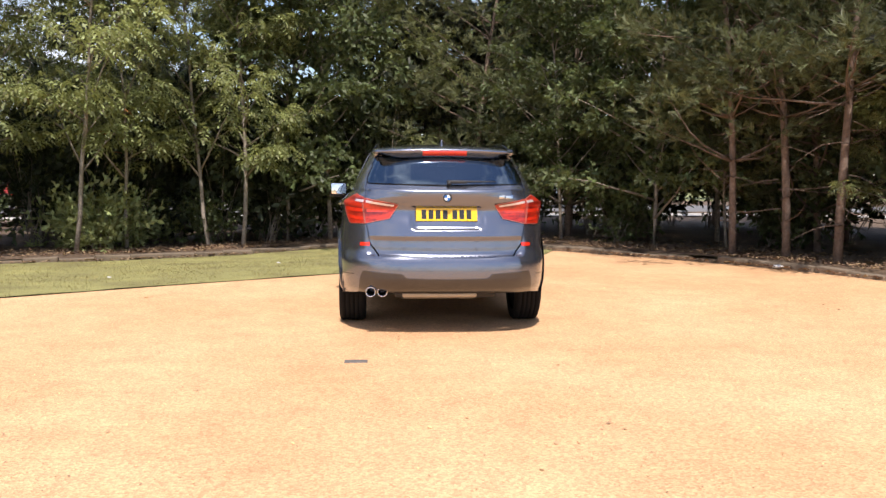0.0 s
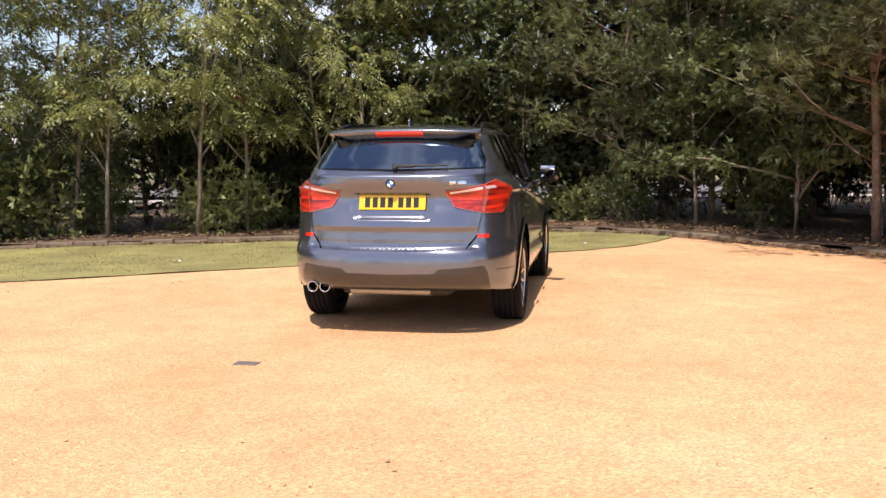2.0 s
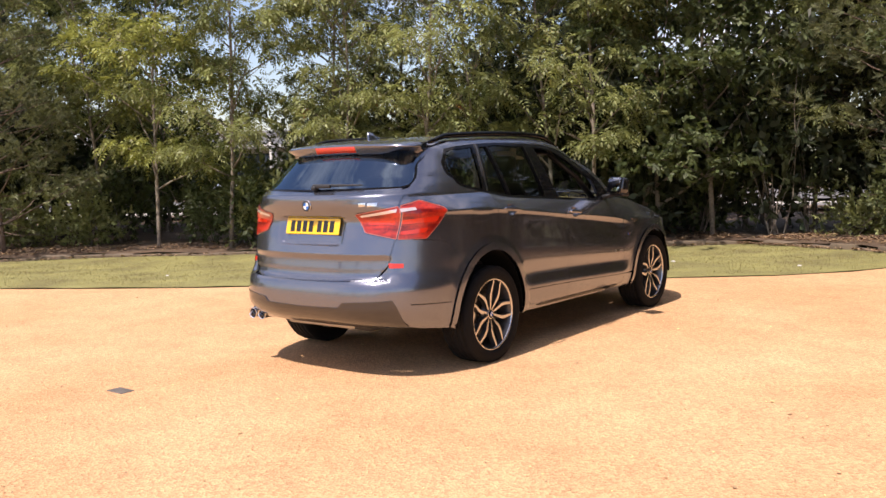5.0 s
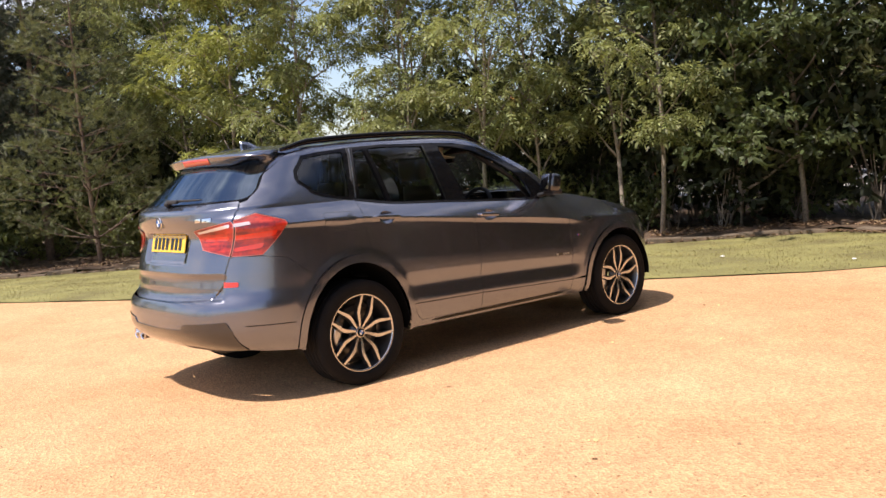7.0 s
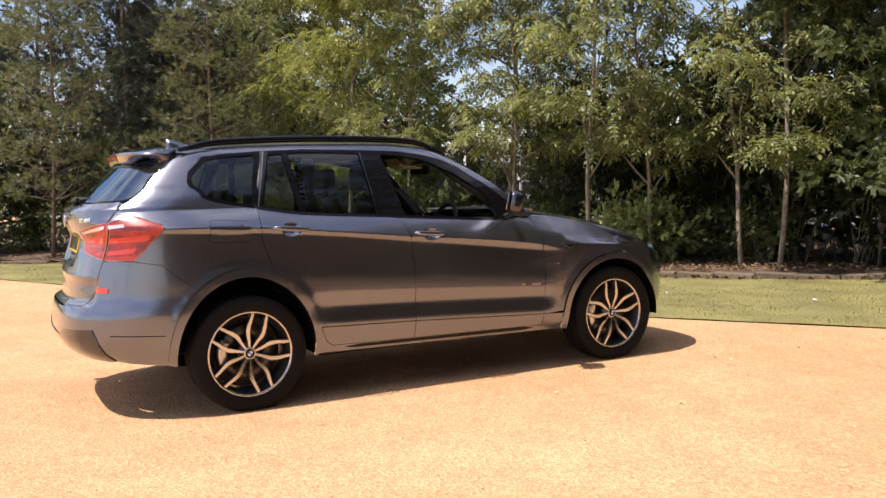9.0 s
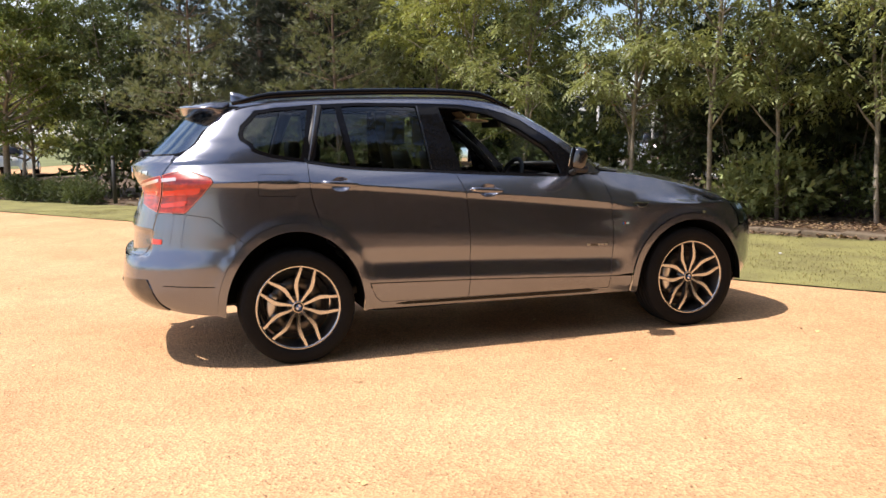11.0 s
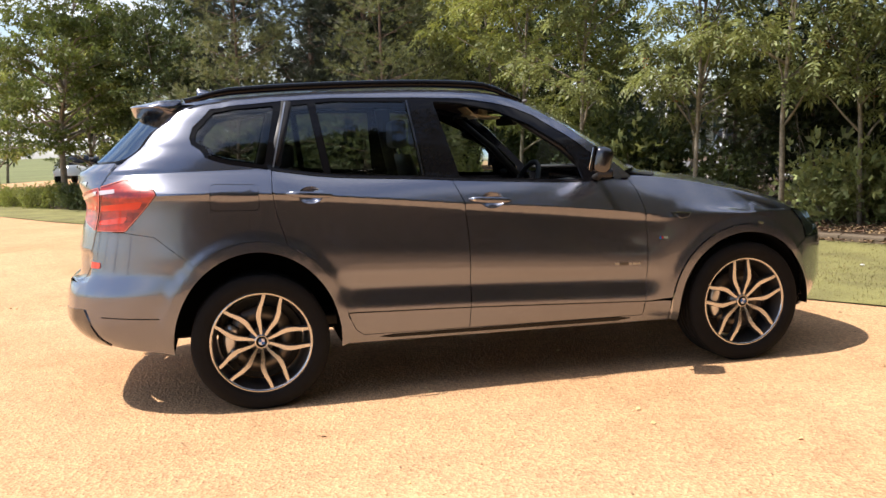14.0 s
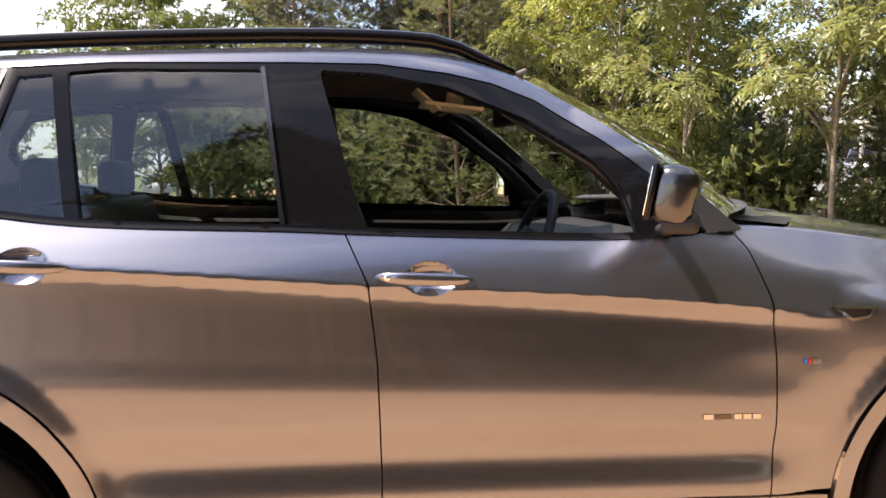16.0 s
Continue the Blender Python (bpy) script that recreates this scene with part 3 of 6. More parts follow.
def deciduous(seed, height, clear, spread, leaf, kind, clusters, sprays, size, trunk_r, extra=None, rise=(0.35, 1.3)):
    """A young slender broadleaf: leaning trunk that forks, rising limbs, foliage in separate clouds with dark gaps between."""
    rng = random.Random(seed)
    nrg = np.random.RandomState(seed)
    bm = bmesh.new()
    lean = Vector((rng.uniform(-0.10, 0.10), rng.uniform(-0.10, 0.10), 1))
    trunk = limb(bm, rng, (0, 0, -0.15), lean, height * 0.9, trunk_r, 0.07, 9)
    tips = []
    for i in range(clusters):
        f = clear + (1 - clear) * (i + rng.random()) / clusters
        k = f * (len(trunk) - 1)
        j = min(int(k), len(trunk) - 2)
        p = trunk[j].lerp(trunk[j + 1], k - j)
        a = i * 2.4 + rng.uniform(-0.5, 0.5)
        shape = math.sin(math.pi * min(1, 0.25 + 0.75 * (f - clear) / (1 - clear))) ** 0.7
        ln = spread * (0.35 + 0.65 * shape) * rng.uniform(0.55, 1.15)
        up = rng.uniform(*rise)
        pts = limb(bm, rng, p, (math.cos(a), math.sin(a), up), ln, trunk_r * 0.42 * (1.15 - f) + 0.009, 0.16, 4, 0.05)
        tips += [pts[-1], pts[2].lerp(pts[3], rng.uniform(0.2, 0.9))]
        for side in (0.9, -0.8):
            if rng.random() < 0.55:
                q = limb(bm, rng, pts[2], (math.cos(a + side), math.sin(a + side), up * 0.6), ln * rng.uniform(0.35, 0.6), 0.010, 0.2, 3)
                tips.append(q[-1])
    me_t = bpy.data.meshes.new("trunk")
    bm.to_mesh(me_t)
    bm.free()
    me_t.materials.append(M_BARK)
    me_t.polygons.foreach_set("use_smooth", [True] * len(me_t.polygons))
    places, dirs = [], []
    for t in tips:
        c = np.array(t)
        m = int(sprays * nrg.uniform(0.45, 1.5))
        r = nrg.uniform(0.20, 0.40)
        off = nrg.normal(size=(m, 3))
        off[:, 2] = np.abs(off[:, 2]) * 0.9 - 0.35
        off /= np.linalg.norm(off, axis=1)[:, None]
        rad = r * nrg.uniform(0.15, 1.0, m) ** 0.5
        off = off * rad[:, None] * np.array([1.15, 1.15, 0.8])
        places.append(c + off)
        d = off / r + np.array([0, 0, -0.55]) + nrg.normal(scale=0.30, size=(m, 3))
        out = np.array([c[0], c[1], 0.0])
        d += 0.45 * out / (np.linalg.norm(out) + 0.3)
        dirs.append(d)
    return me_t, foliage_mesh("crown", kind, np.concatenate(places), np.concatenate(dirs), size, leaf, seed, extra)


def pine(seed, height, clear, spread, tufts, trunk_r, size=1.0, bare=0.42, needle="needle", leaf=None):
    """A pine: straight trunk, dead snags below, whorls of branches whose twigs end in pads of needle tufts."""
    rng = random.Random(seed)
    nrg = np.random.RandomState(seed)
    bm = bmesh.new()
    trunk = limb(bm, rng, (0, 0, -0.15), (rng.uniform(-0.05, 0.05), rng.uniform(-0.05, 0.05), 1), height, trunk_r, 0.03, 10)
    for i in range(16):                      # bare snags
        f = rng.uniform(0.08, clear + 0.10)
        p = trunk[0].lerp(trunk[-1], f)
        a = rng.uniform(0, 6.28)
        limb(bm, rng, p, (math.cos(a), math.sin(a), rng.uniform(-0.25, 0.35)), rng.uniform(0.5, 1.5), 0.013, 0.28, 5)
    places, dirs = [], []
    levels = int((1 - clear) * height / 0.50)
    for i in range(levels):
        f = clear + (1 - clear) * (i + rng.uniform(0, 0.6)) / levels
        k = min(f, 0.999) * (len(trunk) - 1)
        p = trunk[int(k)].lerp(trunk[min(int(k) + 1, len(trunk) - 1)], k - int(k))
        for b in range(5):
            a = b * 1.2566 + i * 0.7 + rng.uniform(-0.4, 0.4)
            ln = spread * (1.05 - f) ** 0.75 * rng.uniform(0.5, 1.2) + 0.25
            pts = limb(bm, rng, p, (math.cos(a), math.sin(a), rng.uniform(0.0, 0.45)), ln, 0.02 * (1.2 - f) + 0.006, 0.14, 5, -0.05)
            pa = np.array([list(q) for q in pts])
            twigs = max(3, int(4.2 * ln))
            for w in range(twigs):           # each twig carries one pad
                t = bare + (1 - bare) * (w + 1) / twigs
                j = min(int(t * 5), 4)
                base = pa[j] * (1 - (t * 5 - j)) + pa[j + 1] * (t * 5 - j)
                side = (-1) ** w * (1 - (t - bare) / (1 - bare)) * 0.42 * ln
                at = base + np.array([-math.sin(a) * side, math.cos(a) * side, nrg.uniform(0.0, 0.14)])
                m = max(4, int(tufts * nrg.uniform(0.6, 1.4)))
                off = nrg.normal(size=(m, 3)) * np.array([0.125, 0.125, 0.075])
                places.append(at + off)
                d = np.array([math.cos(a), math.sin(a), 0.55]) * 0.55 + off * 4.5 + nrg.normal(scale=0.2, size=(m, 3))
                dirs.append(d)
    me_t = bpy.data.meshes.new("trunk")
    bm.to_mesh(me_t)
    bm.free()
    me_t.materials.append(M_PINEBARK)
    me_t.polygons.foreach_set("use_smooth", [True] * len(me_t.polygons))
    return me_t, foliage_mesh("crown", needle, np.concatenate(places), np.concatenate(dirs), 1.35 * size, leaf or M_NEEDLE, seed)


def shrub(seed, height, spread, leaf, kind, count, size):
    rng = random.Random(seed)
    nrg = np.random.RandomState(seed)
    bm = bmesh.new()
    tips = []
    for i in range(9):
        a = rng.uniform(0, 6.28)
        pts = limb(bm, rng, (rng.uniform(-0.1, 0.1), rng.uniform(-0.1, 0.1), -0.05), (math.cos(a) * spread, math.sin(a) * spread, height), height * rng.uniform(0.6, 1.0), 0.014, 0.16, 4)
        tips += pts[2:]
    me_t = bpy.data.meshes.new("woody_frame")
    bm.to_mesh(me_t)
    bm.free()
    me_t.materials.append(M_BARK)
    c = np.array([list(t) for t in tips])[nrg.randint(0, len(tips), count)]
    off = nrg.normal(scale=0.19, size=(count, 3))
    places = c + off
    places[:, 2] = np.maximum(places[:, 2], 0.08)
    return me_t, foliage_mesh("crown", kind, places, off + np.array([0, 0, 0.12]), size, leaf, seed)


def plant(meshes, names, x, y, turn, scale, name, label, category, group, z=None):
    zz = (ground_z(x, y) + 0.05) if z is None else z
    top = thing(name, label, category, group, pose(x, y, zz, 0, 0, turn))
    for me, nm in zip(meshes, names):
        ob = new(nm, me)
        ob.parent = top
        ob.scale = (scale, scale, scale)
    return top


ASH = [deciduous(11, 8.5, 0.17, 1.9, M_ASH, "ash", 30, 36, 1.1, 0.048, M_RUST),
       deciduous(12, 7.6, 0.17, 2.1, M_ASH, "ash", 30, 36, 1.15, 0.045, M_LIME),
       deciduous(13, 9.2, 0.18, 1.8, M_ASH, "ash", 32, 36, 1.1, 0.050, M_LIME),
       deciduous(14, 8.0, 0.18, 2.0, M_LIME, "ash", 30, 36, 1.1, 0.044, M_ASH),
       deciduous(15, 8.8, 0.18, 1.7, M_ASH, "ash", 26, 22, 1.15, 0.046, M_LIME, (0.6, 1.6)),
       deciduous(16, 8.2, 0.17, 1.6, M_ASH, "ash", 24, 22, 1.15, 0.042, M_RUST, (0.6, 1.7))]
OAK = [deciduous(21, 8.6, 0.14, 2.1, M_OAK, "broad", 34, 26, 1.2, 0.055),
       deciduous(22, 7.8, 0.10, 2.2, M_OAK, "broad", 34, 26, 1.2, 0.052)]
LIME = [deciduous(25, 7.5, 0.20, 2.2, M_LIME, "broad", 36, 26, 1.0, 0.09),
        deciduous(26, 8.2, 0.27, 2.9, M_GREEN, "broad", 64, 34, 1.15, 0.13, rise=(0.2, 0.9))]
PINE = [pine(31, 9.0, 0.20, 2.4, 9, 0.070, 1.08), pine(32, 8.2, 0.10, 2.5, 9, 0.07, 1.08), pine(33, 9.6, 0.24, 2.3, 9, 0.075, 1.08)]


def repainted(meshes, leaf):
    """The same tree with foliage of another tone, here a shaded one."""
    crown = meshes[1].copy()
    crown.materials[0] = leaf
    return meshes[0], crown


# shaded copy of the pine needle: the shade is in its colour
M_SHADEPINE = leaf_mat("shade_toned_pine_needle", (0.100, 0.112, 0.050), (0.11, 0.125, 0.04), 0.35)
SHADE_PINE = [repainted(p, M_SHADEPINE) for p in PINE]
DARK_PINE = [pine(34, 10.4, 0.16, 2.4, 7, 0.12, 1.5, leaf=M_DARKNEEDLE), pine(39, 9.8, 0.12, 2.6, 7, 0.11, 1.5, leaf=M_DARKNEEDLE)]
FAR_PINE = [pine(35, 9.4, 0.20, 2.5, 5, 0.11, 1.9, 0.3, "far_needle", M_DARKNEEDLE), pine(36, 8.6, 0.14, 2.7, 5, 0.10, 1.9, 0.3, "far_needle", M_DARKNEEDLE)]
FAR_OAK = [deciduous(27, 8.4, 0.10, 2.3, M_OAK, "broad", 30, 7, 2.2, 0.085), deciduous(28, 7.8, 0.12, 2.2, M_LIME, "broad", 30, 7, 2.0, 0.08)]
# reflection-only pines: coarse, crowded, and dark-needled to darken the car's side
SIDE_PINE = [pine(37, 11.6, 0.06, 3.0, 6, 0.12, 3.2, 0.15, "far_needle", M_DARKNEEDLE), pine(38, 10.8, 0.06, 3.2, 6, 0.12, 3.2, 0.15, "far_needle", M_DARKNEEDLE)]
# filler shrubs whose near-black leaves stand in for deep shade
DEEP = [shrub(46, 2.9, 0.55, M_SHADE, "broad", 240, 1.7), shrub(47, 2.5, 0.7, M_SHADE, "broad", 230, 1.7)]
BUSH = [shrub(41, 1.6, 0.7, M_OAK, "broad", 420, 1.1), shrub(42, 1.2, 0.9, M_ASH, "broad", 380, 1.0), shrub(43, 1.9, 0.6, M_LIME, "ash", 300, 0.8), shrub(44, 1.1, 0.8, M_NEEDLE, "needle", 420, 1.2)]

TREE_ROWS = [
    # kind, variant, x, y, turn, scale
    ("ash", 4, -6.05, 6.52, 20, 1.0), ("ash", 5, -7.55, 5.95, 140, 1.0), ("ash", 2, -9.6, 4.75, 250, 0.95), ("ash", 5, -5.35, 7.35, 75, 0.95),
    ("ash", 2, -3.27, 8.07, 300, 0.95), ("ash", 4, -3.90, 7.95, 200, 0.95), ("oak", 0, -1.6, 10.0, 110, 1.0), ("oak", 1, -2.5, 9.4, 30, 0.95), ("ash", 4, -8.6, 6.35, 80, 1.0),
    ("ash", 3, -11.1, 4.1, 15, 1.0),
    ("pine", 1, -13.1, 1.9, 40, 0.82), ("pine", 0, -16.0, -1.3, 190, 0.80), ("spruce", 0, -17.8, 0.7, 60, 0.95), ("spruce", 1, -16.5, 1.9, 300, 0.95),
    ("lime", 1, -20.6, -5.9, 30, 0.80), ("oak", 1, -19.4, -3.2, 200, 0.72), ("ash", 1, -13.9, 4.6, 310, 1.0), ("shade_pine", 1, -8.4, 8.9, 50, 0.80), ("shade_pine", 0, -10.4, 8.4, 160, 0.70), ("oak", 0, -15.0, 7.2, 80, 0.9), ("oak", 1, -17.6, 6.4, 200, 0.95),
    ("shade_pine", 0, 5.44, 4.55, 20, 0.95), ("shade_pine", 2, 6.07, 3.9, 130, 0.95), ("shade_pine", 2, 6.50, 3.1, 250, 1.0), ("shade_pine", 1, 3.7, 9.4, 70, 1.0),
    ("pine", 0, 1.7, 10.7, 200, 1.05), ("oak", 1, 4.75, 6.6, 280, 0.85), ("oak", 0, 6.6, 8.1, 100, 1.0), ("pine", 1, 8.6, 6.6, 330, 1.05), ("shade_pine", 1, 7.4, 5.4, 300, 1.0),
    ("oak", 1, 8.9, 3.2, 45, 0.9), ("pine", 0, 0.4, 12.6, 15, 1.0), ("ash", 0, -0.25, 11.95, 40, 1.0),
    ("pine", 2, 8.6, 1.3, 10, 1.0), ("pine", 0, 10.2, 1.2, 90, 1.2), ("pine", 1, 11.3, 3.0, 170, 1.1),
    ("ash", 0, -17.6, 3.6, 120, 1.0),
    ("spruce", 1, -20.2, -1.4, 220, 0.8), ("oak", 0, 3.3, 8.3, 95, 0.7), ("ash", 2, 5.95, 6.0, 35, 0.6), ("ash", 0, 7.4, 3.2, 310, 0.55),
    ("oak", 1, -21.8, -2.6, 60, 0.9), ("lime", 0, -23.4, -5.6, 80, 0.75),
]
LABELS = {"ash": ("ash_tree", "slender young ash tree with feathered pale green leaves", "tree", ("trunk", "crown")),
          "oak": ("broadleaf_tree", "dark green broadleaf tree in the shaded belt", "tree", ("trunk", "crown")),
          "lime": ("broadleaf_tree", "bright yellow-green broadleaf tree beside the drive", "tree", ("trunk", "crown")),
          "pine": ("pine_tree", "pine tree with bare lower snags and needle tufts", "tree", ("trunk", "crown"))}
LABELS["shade_pine"] = ("pine_tree", "pine with bare snags behind the kerb, needles darkened as if shaded", "tree", ("trunk", "crown"))
LABELS["spruce"] = ("conifer_tree", "tall dark conifer with blue-black needles", "tree", ("trunk", "crown"))
KINDS = {"shade_pine": SHADE_PINE, "spruce": DARK_PINE, "ash": ASH, "oak": OAK, "lime": LIME, "pine": PINE}
for kind, v, x, y, turn, sc in TREE_ROWS:
    nm, lab, cat_, names = LABELS[kind]
    plant(KINDS[kind][v], names, x, y, turn, sc, nm, lab, cat_, "tree belt")

# the belt goes on round the right of the lot, and far trees close it behind
rng = random.Random(77)
# these pines stay out of view and only show mirrored in the car
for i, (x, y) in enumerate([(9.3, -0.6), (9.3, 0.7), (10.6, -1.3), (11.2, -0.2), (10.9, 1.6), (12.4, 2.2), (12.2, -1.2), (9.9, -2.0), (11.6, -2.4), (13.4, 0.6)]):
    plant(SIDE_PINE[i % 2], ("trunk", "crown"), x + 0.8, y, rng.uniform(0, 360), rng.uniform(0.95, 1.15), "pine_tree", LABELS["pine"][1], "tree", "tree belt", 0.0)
# unseen shrub row, added to keep the doors' reflection dark down to the ground
for i in range(26):
    t = i / 25
    plant(DEEP[i % 2], ("woody_frame", "crown"), 8.2 + 1.7 * t + 0.8 * (i % 3), -0.1 - 2.1 * t + 1.0 * (i % 3), rng.uniform(0, 360), rng.uniform(1.0, 1.3), "shrub", "tall shrub with leaves coloured near-black for the belt's shade", "shrub", "understorey", 0.0)
for i in range(0, 9, 2):
    plant((FAR_PINE, FAR_OAK, FAR_PINE)[i % 3][i % 2], ("trunk", "crown"), -24 + i * 6 + rng.uniform(-1.5, 1.5), -40 + rng.uniform(-2, 2), rng.uniform(0, 360), rng.uniform(0.55, 0.75), "broadleaf_tree" if i % 3 == 1 else "pine_tree", LABELS["oak" if i % 3 == 1 else "pine"][1], "tree", "tree belt", 0.0)

# the back of the belt: a second line of crowns, and tall undergrowth whose leaf colour holds the shade
def belt_place(s, d):
    """A point d metres behind the kerb, s metres along it."""
    for a, b in zip(KERB_LINE[2:], KERB_LINE[3:]):
        a, b = Vector(a), Vector(b)
        ln = (b - a).length
        if s < ln:
            q = a + (b - a) * (s / ln)
            return q + Vector((-(b - a).y, (b - a).x)) / ln * d
        s -= ln
    return Vector(KERB_LINE[20])


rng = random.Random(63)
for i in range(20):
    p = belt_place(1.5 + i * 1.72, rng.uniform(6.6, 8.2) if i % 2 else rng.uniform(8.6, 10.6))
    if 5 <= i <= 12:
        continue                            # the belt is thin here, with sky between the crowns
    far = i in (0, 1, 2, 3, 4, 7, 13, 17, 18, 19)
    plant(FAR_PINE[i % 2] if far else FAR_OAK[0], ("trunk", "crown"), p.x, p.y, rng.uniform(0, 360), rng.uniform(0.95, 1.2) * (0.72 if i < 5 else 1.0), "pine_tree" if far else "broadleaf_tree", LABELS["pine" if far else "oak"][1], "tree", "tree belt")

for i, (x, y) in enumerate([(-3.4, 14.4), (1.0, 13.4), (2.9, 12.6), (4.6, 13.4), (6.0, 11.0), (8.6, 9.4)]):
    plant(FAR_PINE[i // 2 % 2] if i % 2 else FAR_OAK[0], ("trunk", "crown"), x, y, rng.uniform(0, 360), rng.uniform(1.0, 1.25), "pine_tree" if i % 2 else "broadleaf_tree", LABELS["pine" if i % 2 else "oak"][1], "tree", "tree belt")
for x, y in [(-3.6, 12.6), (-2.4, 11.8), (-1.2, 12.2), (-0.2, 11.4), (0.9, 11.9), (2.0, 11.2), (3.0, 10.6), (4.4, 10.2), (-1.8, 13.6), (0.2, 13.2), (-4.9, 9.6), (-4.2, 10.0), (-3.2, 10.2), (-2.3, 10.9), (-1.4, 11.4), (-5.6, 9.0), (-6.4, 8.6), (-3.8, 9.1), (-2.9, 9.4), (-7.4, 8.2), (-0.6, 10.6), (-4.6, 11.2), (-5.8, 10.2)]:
    plant(DEEP[int(x * 10) % 2], ("woody_frame", "crown"), x, y, rng.uniform(0, 360), rng.uniform(0.9, 1.2), "shrub", "tall shrub with leaves coloured near-black for the belt's shade", "shrub", "understorey")

# shrubs of the understorey
rng = random.Random(5)
for i in range(44):
    p = belt_place(rng.uniform(3.0, 34.0), rng.uniform(0.9, 4.5))
    plant(BUSH[rng.choice((0, 0, 1, 0, 1)) if p.x < 3 else rng.choice((0, 0, 3, 1))], ("woody_frame", "crown"), p.x, p.y, rng.uniform(0, 360), rng.uniform(0.6, 1.2), "shrub", "loose green shrub among the tree trunks", "shrub", "understorey")
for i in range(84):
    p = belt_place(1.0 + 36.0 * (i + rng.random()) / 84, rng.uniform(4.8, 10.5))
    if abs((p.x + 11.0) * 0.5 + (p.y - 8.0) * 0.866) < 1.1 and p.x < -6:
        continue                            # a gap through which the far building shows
    plant(DEEP[i % 2], ("woody_frame", "crown"), p.x, p.y, rng.uniform(0, 360), rng.uniform(0.85, 1.35), "shrub", "tall shrub with leaves coloured near-black for the belt's shade", "shrub", "understorey")


# ---- the car: body surface ----
YCR, YCF, D0, W0, NR, NF, K45 = -1.45, 1.35, 0.88, 0.885, 3.0, 2.7, 0.7937
MID_R, MID_F = YCR - K45 * (D0 + W0), YCF + K45 * (D0 + W0)
SWAGE = [(-2.3, 1.13), (-1.84, 1.128), (-1.33, 1.112), (-0.96, 1.082), (-0.29, 1.015), (0.21, 0.972), (0.6, 0.93), (0.9, 0.89), (1.3, 0.83), (1.8, 0.76), (2.3, 0.70)]
BELT = [(-1.72, 1.40), (-1.63, 1.313), (-1.516, 1.272), (-1.30, 1.236), (-1.0, 1.190), (-0.47, 1.156), (-0.33, 1.145), (0.03, 1.122), (0.41, 1.104), (0.70, 1.112), (1.0, 1.085), (1.4, 1.005), (1.7, 0.915), (2.0, 0.80), (2.3, 0.72)]
CREASE = [(-1.0, 0.473), (-0.27, 0.449), (0.9, 0.396)]
GREEN = [(1.0, 0.900), (1.10, 0.868), (1.25, 0.820), (1.40, 0.760), (1.55, 0.690), (1.60, 0.660), (1.63, 0.630), (1.65, 0.590), (1.70, 0.52)]
DROP = [(-2.2, 0.11), (-1.95, 0.075), (-1.7, 0.042), (-1.2, 0.010), (-0.6, 0.0), (-0.2, 0.010), (0.0, 0.035), (0.19, 0.10), (0.3, 0.16)]
REARLINE = [(0.20, -2.16), (0.34, -2.285), (0.40, -2.372), (0.45, -2.412), (0.50, -2.430), (0.60, -2.426), (0.66, -2.412), (0.685, -2.396), (0.70, -2.360), (0.76, -2.352), (0.825, -2.346), (0.838, -2.351), (0.85, -2.354), (0.865, -2.350), (0.95, -2.328), (1.08, -2.292), (1.15, -2.318), (1.19, -2.332), (1.23, -2.334), (1.255, -2.318), (1.285, -2.265), (1.40, -2.140), (1.55, -1.985), (1.65, -1.90)]
FRONTLINE = [(0.20, 2.09), (0.30, 2.19), (0.45, 2.258), (0.62, 2.263), (0.75, 2.232), (0.85, 2.16), (0.95, 2.03)]
SIDEREAR = [(0.20, -2.16), (0.34, -2.285), (0.40, -2.372), (0.45, -2.406), (0.50, -2.420), (0.60, -2.418), (0.685, -2.400), (0.76, -2.378), (0.85, -2.360), (0.95, -2.338), (1.08, -2.316), (1.15, -2.320), (1.19, -2.332), (1.23, -2.334), (1.255, -2.318), (1.285, -2.265), (1.40, -2.140), (1.55, -1.985), (1.65, -1.90)]
ARCH_R, ARCH_F = (-1.413, 0.345, 0.425, 0.478), (1.405, 0.345, 0.428, 0.422)   # centre y, z, half width, half height


def corner(z):
    """How boxy the tail's corners are at a height, and the stretch of the chart that goes with it."""
    n = 3.0 + 1.7 * smooth01(1.20, 1.42, z) + 0.35 * (1 - smooth01(0.62, 0.74, z))
    return n, 2 ** (-1 / n) / K45


def bow(x, y, z, d):
    """The tail's window is bowed across, so its sides stand further forward than its middle."""
    return 0.20 * smooth01(1.24, 1.38, z) * x * x * smooth01(0.0, 0.40, (YCR - y) / d)


def arch_r(y, z, a):
    return math.hypot((y - a[0]) / a[2], (z - a[1]) / a[3])


